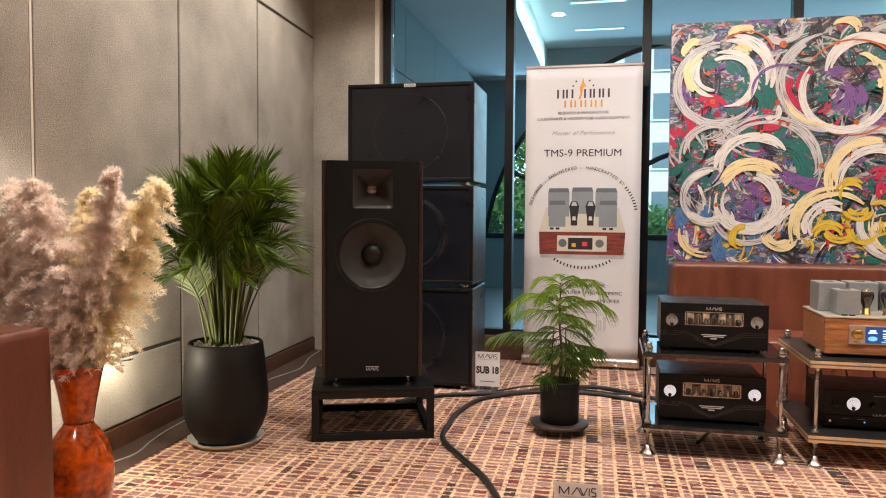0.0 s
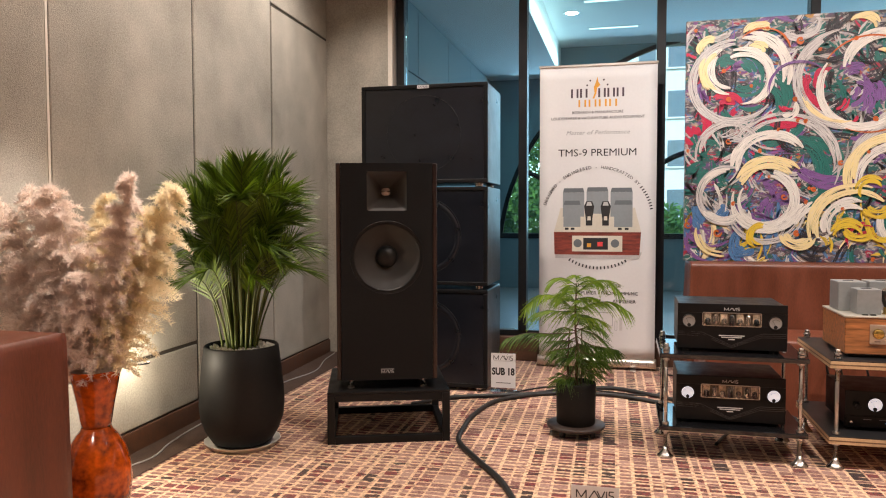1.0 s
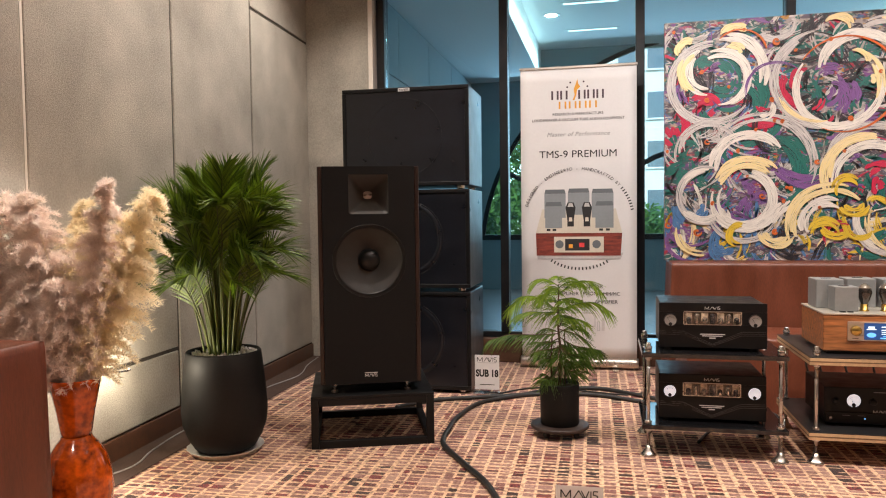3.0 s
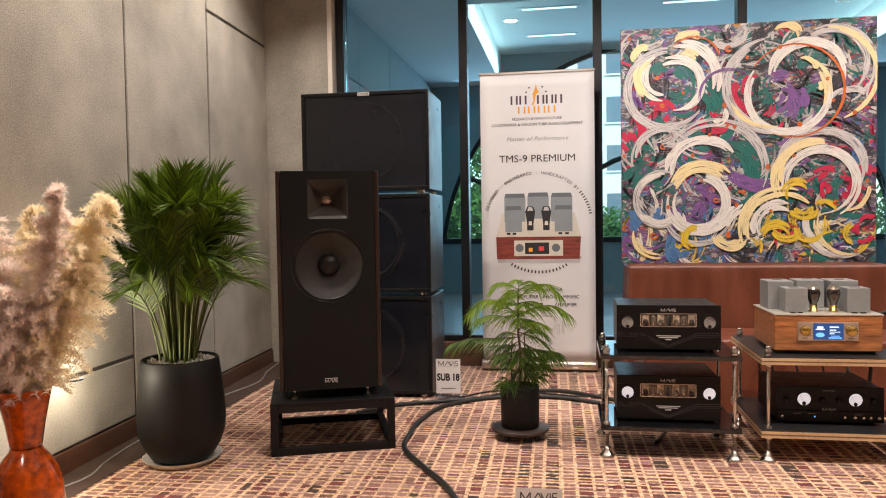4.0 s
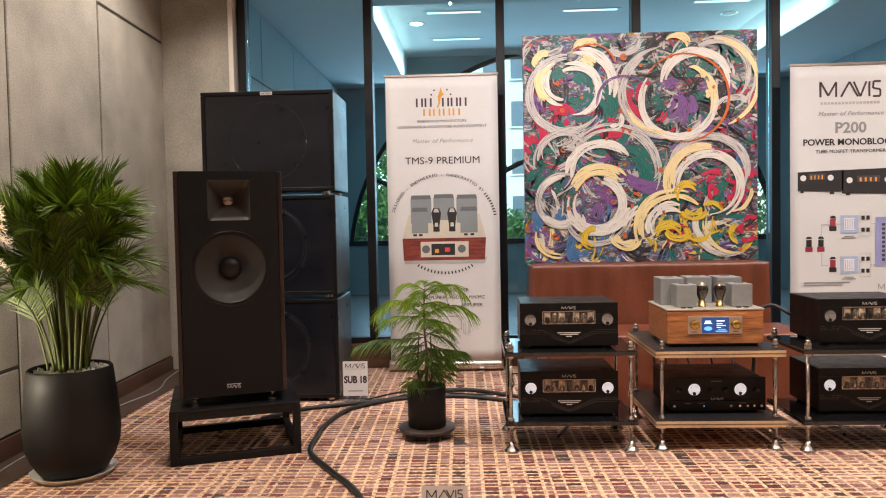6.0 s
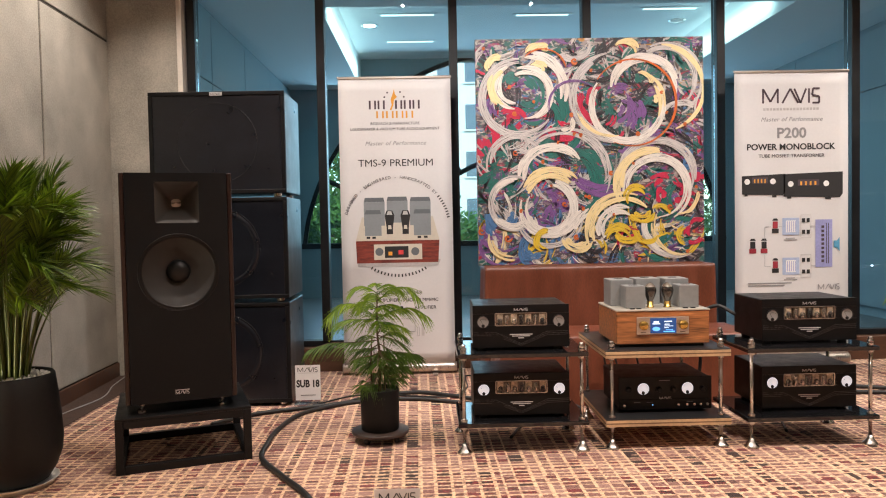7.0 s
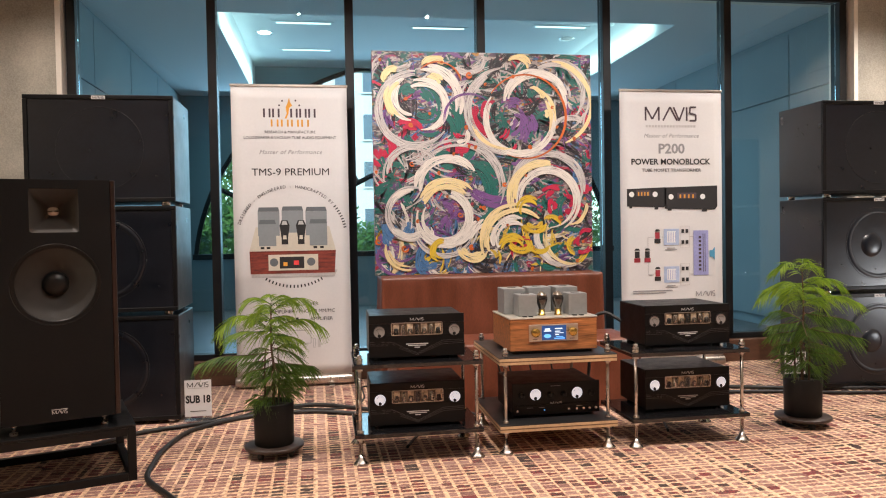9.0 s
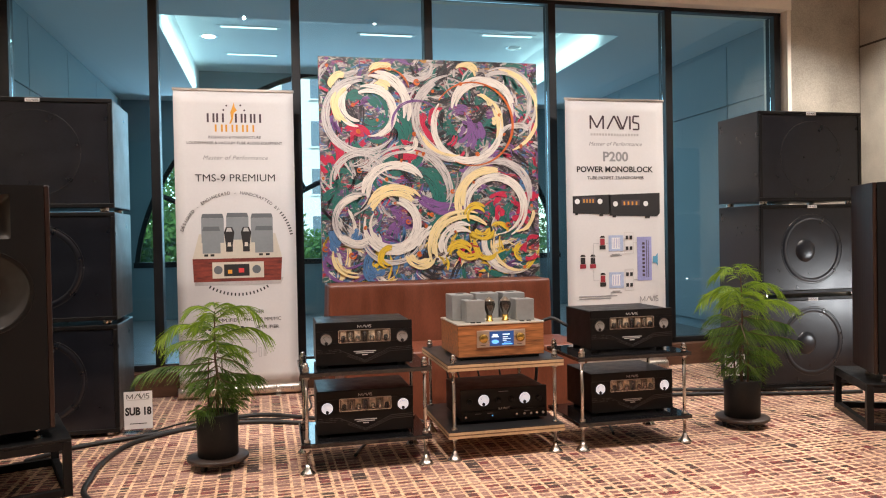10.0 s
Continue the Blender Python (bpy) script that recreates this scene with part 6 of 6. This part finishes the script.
def pine(seed, label, loc, turn, size=1.0, extra={}):
    t = thing("pine_plant", label, "potted plant", loc, turn, group="potted pines")
    rn = random.Random(seed)
    part("pot", lathe([(0.0, 0.0), (0.088, 0.0), (0.092, 0.004), (0.095, 0.196), (0.093, 0.2), (0.089, 0.196), (0.087, 0.18), (0.0, 0.18)], 48), M_POT, t, "plain black cylinder pot", True)
    part("soil", lathe([(0.0, 0.186), (0.05, 0.184), (0.086, 0.18)], 24), M_SOIL, t)
    H = 0.17 + 0.60 * size
    tl = spline([(0, 0, 0.17), (0.006, 0.004, 0.35), (-0.006, 0.0, 0.72 * H), (0.0, 0.004, H)], 8)
    part("trunk", tube(tl, 0.009, 0.0025, 8), M_PINETRUNK, t, "", True)
    for j in range(2):
        part("trunk", tube(spline([(0.03 - 0.06 * j, 0.02, 0.17), (0.035 - 0.07 * j, 0.02, 0.30), (0.03 - 0.06 * j, 0.015, 0.45)], 6), 0.006, 0.003, 6), M_PINETRUNK, t, "", True)
    levels = [(0.76, 0.12, 5, 0.5), (0.68, 0.19, 6, 0.36), (0.60, 0.24, 6, 0.26), (0.52, 0.23, 5, 0.10), (0.46, 0.20, 5, -0.15), (0.41, 0.17, 6, -0.45), (0.36, 0.14, 6, -0.75), (0.31, 0.11, 5, -0.9)]
    for z, ln, cnt, rise in levels:
        ph = rn.uniform(0, 6.28)
        for i in range(cnt):
            a = ph + 6.283 * i / cnt + rn.uniform(-0.25, 0.25)
            if i == 0 and z in extra:
                a, long_ = radians(extra[z][0]), extra[z][1]
            else:
                long_ = 0
            L_ = long_ or ln * rn.uniform(0.5, 1.35)
            o = Vector((math.cos(a), math.sin(a), 0))
            L_ = L_ if long_ else L_ * size
            z0_ = 0.17 + (z - 0.17) * size + rn.uniform(-0.03, 0.03)
            p0 = Vector((0, 0, z0_))
            rise_ = rise + rn.uniform(-0.35, 0.35)
            line = spline([p0, p0 + o * L_ * 0.35 + Vector((0, 0, L_ * rise_ * 0.45)), p0 + o * L_ * 0.7 + Vector((0, 0, L_ * rise_ * 0.55)), p0 + o * L_ + Vector((0, 0, L_ * (rise_ * 0.35 - 0.10)))], 7)
            br = part("branch", tube(line, 0.0028, 0.0012, 5), M_PINETRUNK if z < 0.6 else M_PINE, t, "", True)
            bm = bmesh.new()
            n = len(line)
            sd0 = Vector((-math.sin(a), math.cos(a), 0))
            steps = int(L_ / 0.0075)
            for k in range(2, steps + 1):
                f = k / steps
                g_ = f * (n - 1)
                k0 = min(int(g_), n - 2)
                q = line[k0].lerp(line[k0 + 1], g_ - k0)
                d = (line[min(k0 + 1, n - 1)] - line[max(k0 - 1, 0)]).normalized()
                for s in (-1, 1):
                    bl = (0.034 + 0.068 * math.sin(math.pi * (0.15 + 0.75 * f))) * rn.uniform(0.75, 1.2) * (0.5 + 0.5 * min(1, L_ / 0.2))
                    sd = (sd0 * s * 0.62 + d * 0.72 + Vector((0, 0, rn.uniform(-0.35, 0.0)))).normalized()
                    dr = rn.uniform(0.3, 0.75) if z < 0.65 else rn.uniform(0.25, 0.6)
                    pts = [q + sd * bl * u + Vector((0, 0, -dr * bl * u * u)) for u in (0, 0.3, 0.65, 1.0)]
                    ribbon(bm, pts, 0.0052, sd0 + Vector((0, 0, 0.3)), 0.1)
                    for u in (0.2, 0.4, 0.6, 0.8, 0.95):
                        b0 = q + sd * bl * u + Vector((0, 0, -dr * bl * u * u))
                        for s2 in (-1, 1):
                            e = (sd * 0.9 + Vector((0, 0, s2 * 0.5)) + sd0 * rn.uniform(-0.3, 0.3)).normalized() * 0.009
                            w_ = Vector((0, 0, 0.0009))
                            bm.faces.new([bm.verts.new(b0 - w_), bm.verts.new(b0 + w_), bm.verts.new(b0 + e)])
            part("foliage", bm, M_PINEUPPER if z > 0.58 else M_PINE, br, "", False)
    return t


def dolly(x, y, turn):
    t = thing("plant_dolly", "round dark plant dolly on black castors", "plant dolly", (x, y, 0), turn, group="plant dollies")
    part("disc", lathe([(0.0, 0.036), (0.135, 0.036), (0.14, 0.040), (0.14, 0.050), (0.135, 0.054), (0.0, 0.054)], 56), M_DOLLY, t, "", True)
    for k in range(4):
        a = radians(45 + 90 * k)
        c_ = part("castor", box(-0.010, 0.010, -0.012, 0.012, 0.026, 0.0358, 0.002), M_RUBBER, t)
        c_.matrix_basis = pose(0.10 * math.cos(a), 0.10 * math.sin(a), 0, 0, 0, 30 * k)
        part("castor_wheel", lathe([(0.0, -0.011), (0.014, -0.011), (0.0175, -0.007), (0.0175, 0.007), (0.014, 0.011), (0.0, 0.011)], 24, (0, 0, 0.0176), 'y'), M_RUBBER, c_, "", True)
    return t


M_DOLLY = pbr("dark_wood_disc", (0.035, 0.022, 0.017), 0.4, var=0.25)
dolly(0.365, -1.555, 10)
dolly(3.10, -1.62, 35)
pine(11, "small green pine in a black cylinder pot", (0.365, -1.555, 0.0545), 20, 0.84, {0.52: (160, 0.34), 0.60: (-25, 0.24), 0.46: (-40, 0.20)})
pine(23, "bright green pine in a black cylinder pot", (3.10, -1.62, 0.0545), 140)

# ---- vase with pampas grass ----
VX, VY = -1.105, -3.06
va = thing("floor_vase", "glossy marbled orange lacquer vase with flared neck", "vase", (VX, VY, 0))
vp = [(0.0, 0.0), (0.062, 0.0), (0.066, 0.01), (0.085, 0.06), (0.102, 0.12), (0.108, 0.18), (0.103, 0.24), (0.088, 0.295), (0.064, 0.335), (0.050, 0.352), (0.046, 0.362), (0.048, 0.375), (0.058, 0.44), (0.072, 0.51), (0.079, 0.548), (0.077, 0.551), (0.072, 0.535), (0.05, 0.44), (0.04, 0.37), (0.0, 0.365)]
part("vase_body", lathe(vp[:11], 64), M_VASE, va, "mottled orange and brown lacquer belly", True)
part("vase_neck", lathe(vp[10:], 64), M_VASE, va, "flared red-orange lacquer neck", True)


def plume(cream, base, tip, reach, seed, branches=110, per=150):
    """A feathery seed head: a stem with drooping side branches, each clad in fine hairs."""
    t = thing("pampas_plume", "pale cream pampas grass plume in the vase" if cream else "dusty pink dried pampas grass plume in the vase", "pampas grass", group="pampas plumes")
    mat = M_PAMPASC if cream else M_PAMPAS
    rs = np.random.RandomState(seed)
    b, e = np.array(base, float), np.array(tip, float)
    mid = (b + e) / 2 + np.array([(e - b)[0] * -0.16, (e - b)[1] * -0.16, 0.03])
    part("stem", tube(spline([base, tuple(mid), tip], 10), 0.0032, 0.0012, 5), M_PAMPASC, t)
    f = np.linspace(0.10, 0.99, branches) + rs.normal(size=branches) * 0.008
    f = np.clip(f, 0.1, 1.0)
    p = ((1 - f) ** 2)[:, None] * b + (2 * f * (1 - f))[:, None] * mid + (f ** 2)[:, None] * e
    ax = (e - b) / np.linalg.norm(e - b)
    rad = rs.normal(size=(branches, 3))
    rad -= (rad @ ax)[:, None] * ax
    rad /= np.linalg.norm(rad, axis=1)[:, None]
    ln = reach * (0.22 + 1.10 * np.sin(np.pi * np.clip(0.16 + 0.80 * f, 0, 1))) * rs.uniform(0.75, 1.2, branches)
    # each side branch rises along the stem, leans out and nods
    u = rs.uniform(0.05, 1.0, (branches, per))
    rise = (0.95 * u - 0.30 * u * u)[..., None] * ax
    lean = (0.36 * u + 0.34 * u * u)[..., None] * rad[:, None, :]
    nod = (-0.42 * u ** 3)[..., None] * np.array([0, 0, 1.0])
    at = p[:, None, :] + ln[:, None, None] * (rise + lean + nod)
    n = branches * per
    at = at.reshape(-1, 3)
    radn = np.repeat(rad, per, 0)
    hl = rs.uniform(0.014, 0.034, n) * (1.15 - 0.45 * u.reshape(-1))
    d1 = ax * 0.55 + radn * 0.35 + rs.normal(size=(n, 3)) * 0.55
    d1 /= np.linalg.norm(d1, axis=1)[:, None]
    d2 = d1 + np.array([0, 0, -0.55]) + rs.normal(size=(n, 3)) * 0.35
    d2 /= np.linalg.norm(d2, axis=1)[:, None]
    w = np.cross(d1, rs.normal(size=(n, 3)))
    w /= np.linalg.norm(w, axis=1)[:, None]
    w *= rs.uniform(0.0006, 0.0012, (n, 1))
    m1 = at + d1 * (hl * 0.6)[:, None]
    m2 = m1 + d2 * (hl * 0.6)[:, None]
    v = np.stack([at - w, at + w, m1 + w, m1 - w, m2], 1).reshape(-1, 3)
    k = np.arange(n) * 5
    faces = [(a, a + 1, a + 2, a + 3) for a in k] + [(a + 3, a + 2, a + 4) for a in k]
    me = bpy.data.meshes.new("hairs")
    me.from_pydata(v.tolist(), [], [tuple(int(i) for i in q) for q in faces])
    me.materials.append(mat)
    ob = new("plume_hairs", me)
    ob.parent = t
    ob["kind"] = "stuff"
    return t


# dx, dy, height of the tip, cream or pink, reach of the side branches
PLUMES = [(-0.40, -0.02, 1.16, 0, 0.120), (-0.30, 0.04, 1.20, 0, 0.120), (-0.50, 0.03, 1.00, 0, 0.115), (-0.09, -0.07, 1.19, 0, 0.125), (-0.19, 0.00, 1.18, 0, 0.115),
          (0.185, -0.03, 1.23, 0, 0.085), (0.27, 0.09, 1.20, 1, 0.125), (0.05, 0.10, 1.10, 1, 0.110), (-0.02, 0.10, 1.17, 1, 0.100), (0.19, 0.10, 1.02, 1, 0.120),
          (-0.20, -0.10, 0.95, 0, 0.110), (0.03, -0.10, 0.92, 0, 0.095), (-0.36, -0.04, 0.88, 0, 0.110)]
for i, (dx, dy, z, cream, reach) in enumerate(PLUMES):
    plume(cream, (VX + dx * 0.10, VY + dy * 0.10, 0.46), (VX + dx * 0.92, VY + dy, z - 0.06), reach, 50 + i)

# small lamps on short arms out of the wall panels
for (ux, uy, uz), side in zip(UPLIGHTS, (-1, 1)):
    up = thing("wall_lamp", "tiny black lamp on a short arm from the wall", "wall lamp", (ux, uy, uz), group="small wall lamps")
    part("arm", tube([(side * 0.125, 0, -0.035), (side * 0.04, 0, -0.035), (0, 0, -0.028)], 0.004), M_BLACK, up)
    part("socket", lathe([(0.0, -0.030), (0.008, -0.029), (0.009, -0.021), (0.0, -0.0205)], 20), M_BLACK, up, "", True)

# ---- signs ----


def sign(x, y, w, h, lines, lean, label, rz=0.0):
    t = thing("table_sign", label, "sign", (x, y, 0), rz, group="product signs")
    pl_ = part("acrylic_holder", box(-w / 2 - 0.003, w / 2 + 0.003, -0.0015, 0.0015, 0.006, h + 0.026, 0.0005), M_ACRYLIC, t, "clear acrylic holder")
    part("acrylic_base", box(-w / 2 - 0.003, w / 2 + 0.003, -0.045, 0.035, 0.0, 0.0055, 0.001), M_ACRYLIC, t)
    cd = part("card", box(-w / 2, w / 2, -0.0027, -0.0017, 0.024, h + 0.024), M_PAPER, t, "white printed card")
    wordmark("card_mark", 0, h + 0.024 - 0.027, w * 0.78, 0.026, -0.0028, M_INK, cd)
    part("card_print", bars([(-w * 0.38, w * 0.38, h - 0.024, h - 0.021)], -0.0028), M_PSHADE, cd)
    if lines:
        lettering("card_title", "SUB 18", 0.058, 0, h * 0.52 + 0.012, -0.0028, M_INK, cd, bold=0.0026, wide=0.78)
        part("card_print", bars([(-w * 0.30, w * 0.30, 0.052, 0.0555)], -0.0028), M_INK, cd)
    return t


sign(-0.112, -0.80, 0.148, 0.208, True, 0, "white printed card in an acrylic stand on the carpet")
sign(3.62, -0.80, 0.148, 0.208, True, 0, "white printed card in an acrylic stand behind the pine")
sign(0.502, -2.74, 0.151, 0.161, False, 0, "low white card standing on the open carpet")

# ---- cables ----


def cable(pts, r, mat, label, name="cable"):
    ob = add_ob(name, tube(spline(pts, 9), r, n=8), mat, None, "", True)
    return tagged(ob, label, "cable", "cables on the floor")


R = 0.0125
cable([(0.30, -2.75, R), (0.139, -2.335, R), (-0.007, -2.092, R), (-0.150, -1.84, R), (-0.175, -1.60, R), (-0.175, -1.40, R), (-0.12, -1.10, R), (0.02, -0.93, R), (0.20, -0.82, R), (0.50, -0.78, R), (0.786, -0.90, R), (1.0, -1.02, R)], R, M_CABLE, "thick black speaker cable looping over the carpet")
cable([(-0.55, -1.25, R), (-0.374, -1.06, R), (-0.11, -0.94, R), (0.10, -0.85, R), (0.20, -0.745, R), (0.40, -0.64, R), (0.56, -0.62, R), (0.79, -0.76, R), (0.99, -0.92, R)], R, M_CABLE, "thick black speaker cable behind the pine")
cable([(2.75, -0.95, R), (3.0, -0.86, R), (3.4, -0.92, R), (3.8, -1.05, R), (4.3, -1.15, R)], R, M_CABLE, "thick black speaker cable running to the subwoofers")
cable([(2.75, -0.72, R), (3.1, -0.70, R), (3.5, -0.83, R), (3.9, -0.93, R), (4.2, -1.0, R)], R, M_CABLE, "second black speaker cable on the carpet")
cable([(1.05, -0.3, 0.006), (0.86, -0.12, 0.006), (0.84, -0.5, 0.006), (0.7, -0.72, 0.006), (0.2, -0.62, 0.006), (-0.08, -0.86, 0.006)], 0.005, M_CABLE, "thin black cable crossing the carpet")
cable([(-1.46, -3.3, 0.006), (-1.44, -2.6, 0.006), (-1.40, -2.36, 0.006), (-1.45, -2.15, 0.006), (-1.485, -1.8, 0.006), (-1.50, -1.0, 0.006), (-1.44, -0.55, 0.006), (-1.52, -0.2, 0.006), (-1.56, 0.1, 0.006)], 0.004, M_GREYCABLE, "thin grey wire along the skirting")
# leads that hang behind the shelves
for i, (x, y) in enumerate(((1.60, -1.30), (1.66, -1.31), (1.78, -1.30), (1.90, -1.32))):
    cable([(x, y, 0.56), (x + 0.02, y + 0.16, 0.50), (x - 0.03, y + 0.17, 0.30), (x + 0.05, y + 0.12, 0.10), (x + 0.1, y + 0.1, 0.008)], 0.0055, M_CABLE, "black lead hanging behind the amplifier")
for x in (1.05, 2.4):
    cable([(x + 0.1, -1.42, 0.22), (x + 0.2, -1.30, 0.18), (x + 0.22, -1.28, 0.05), (x + 0.05, -1.36, 0.008), (x - 0.05, -1.60, 0.008)], 0.007, M_CABLE, "black power lead behind the rack")
cable([(2.18, -1.42, 0.56), (2.10, -1.36, 0.60), (2.02, -1.32, 0.52), (2.04, -1.30, 0.30), (2.0, -1.28, 0.008)], 0.009, M_CABLE, "thick black lead bending down from the amplifier")
cable([(1.30, -1.15, 0.008), (1.36, -1.22, 0.008), (1.45, -1.10, 0.008), (1.40, -1.02, 0.020), (1.30, -1.10, 0.022), (1.38, -1.2, 0.024)], 0.007, M_CABLE, "coiled black lead behind the racks")

# ---- corridor lamps ----
def can_light(x, y, z, lit):
    t = thing("ceiling_light", "round recessed ceiling lamp in the corridor" if lit else "unlit round fitting in the corridor ceiling", "ceiling light", (x, y, z))
    part("rim", lathe([(0.075, 0.0), (0.10, -0.004), (0.105, -0.001), (0.10, 0.0)], 32), M_CHROME, t, "", True)
    part("lens", lathe([(0.0, -0.002), (0.074, -0.002), (0.074, 0.0), (0.0, 0.0)], 32), M_LAMPGLOW if lit else M_PSHADE, t)


can_light(-0.042, 3.72, TZ - 0.001, True)
can_light(3.62, 3.67, TZ - 0.001, False)
for x, y in ((0.42, 3.27), (1.96, 3.34), (3.37, 3.16), (0.42, 4.49)):
    t = thing("slot_light", "slim linear lamp set in the corridor ceiling", "ceiling light", (x, y, TZ - 0.002), group="linear lamps")
    part("trim", box(-0.34, 0.34, -0.05, 0.05, -0.004, 0.0, 0.001), M_CORCEIL, t)
    part("diffuser", box(-0.30, 0.30, -0.03, 0.03, -0.007, -0.0045, 0.001), M_SLOT, t)
# recessed lamps of the room's own ceiling
for lx, ly in DOWN + [q[:2] for q in AIMED] + [(-0.30, -2.75)]:
    t = thing("ceiling_light", "warm recessed downlight in the room's ceiling", "ceiling light", (lx, ly, CEIL), group="room downlights")
    part("rim", lathe([(0.045, -0.001), (0.06, -0.005), (0.065, -0.001)], 24), M_WHITE, t, "", True)

# ---- outside ----
M_GROUND = pbr("outside_ground", (0.10, 0.12, 0.07), 0.9, var=0.3)
structure("ground", box(-60, 60, 6.2, 120, -4.2, -4.0), M_GROUND, "green ground outside the window", "ground")
M_TREE = leafmat("tree_leaf", (0.03, 0.09, 0.02), (0.12, 0.24, 0.05))


def tree(x, y, h, seed):
    t = thing("tree", "leafy green tree outside the arched window", "tree", (x, y, -4.0), group="trees outside")
    rn = random.Random(seed)
    tr = tube(spline([(0, 0, 0), (0.1, 0, h * 0.3), (0.0, 0.1, h * 0.6), (0.1, 0, h * 0.85)], 6), 0.16, 0.04, 8)
    for k in range(7):
        a = k * 2.4
        z = h * (0.4 + 0.06 * k)
        tube(spline([(0.05, 0, z), (0.6 * math.cos(a), 0.6 * math.sin(a), z + 0.4), (1.2 * math.cos(a), 1.2 * math.sin(a), z + 0.6)], 4), 0.05, 0.01, 5, into=tr)
    part("trunk", tr, M_PINETRUNK, t, "", True)
    cl = [(rn.gauss(0, 0.85), rn.gauss(0, 0.8), h * rn.uniform(0.40, 1.02), rn.uniform(0.35, 0.75)) for _ in range(30)]
    vs, fs = [], []
    for cx_, cy_, cz_, r in cl:
        for _ in range(210):
            d = Vector((rn.gauss(0, 1), rn.gauss(0, 1), rn.gauss(0, 1))).normalized() * r * rn.uniform(0.5, 1.0)
            p = Vector((cx_, cy_, cz_)) + d
            u = Vector((rn.gauss(0, 1), rn.gauss(0, 1), rn.gauss(0, 1))).normalized()
            w = u.orthogonal().normalized() * 0.045
            u *= 0.10
            i = len(vs)
            vs += [p - u, p + w, p + u, p - w]
            fs.append((i, i + 1, i + 2, i + 3))
    me = bpy.data.meshes.new("crown")
    me.from_pydata([tuple(q) for q in vs], [], fs)
    me.materials.append(M_TREE)
    ob = new("crown", me)
    ob.parent = t
    ob["kind"] = "stuff"


for i, (x, y, h) in enumerate(((-3.0, 13, 6.6), (-1.2, 12, 5.6), (0.6, 14, 5.8), (2.4, 13, 5.4), (4.6, 14, 6.2), (6.6, 13, 5.8), (-5.4, 15, 7.0), (-2.2, 16, 7.0))):
    tree(x, y, h, 100 + i)
M_FACADE = pbr("apartment_render", (0.62, 0.64, 0.64), 0.8, var=0.06)
M_WINDARK = pbr("apartment_window", (0.10, 0.13, 0.16), 0.15, var=0.1)
bl = thing("apartment_building", "pale apartment block far behind the trees", "building", (2.0, 42, -4.0))
part("wall", box(-5, 9, 0, 10, 0, 26, 0.05), M_FACADE, bl)
part("roof", box(-5.2, 9.2, -0.2, 10.2, 26.0, 26.4, 0.03), M_FACADE, bl)
for i in range(8):
    for k in range(7):
        wv = part("window", box(-4.2 + 1.75 * k, -3.2 + 1.75 * k, -0.06, -0.005, 2.0 + 3.0 * i, 3.6 + 3.0 * i, 0.02), M_WINDARK, bl)
        part("sill", box(-4.3 + 1.75 * k, -3.1 + 1.75 * k, -0.16, -0.061, 1.9 + 3.0 * i, 2.0 + 3.0 * i), M_FACADE, wv)
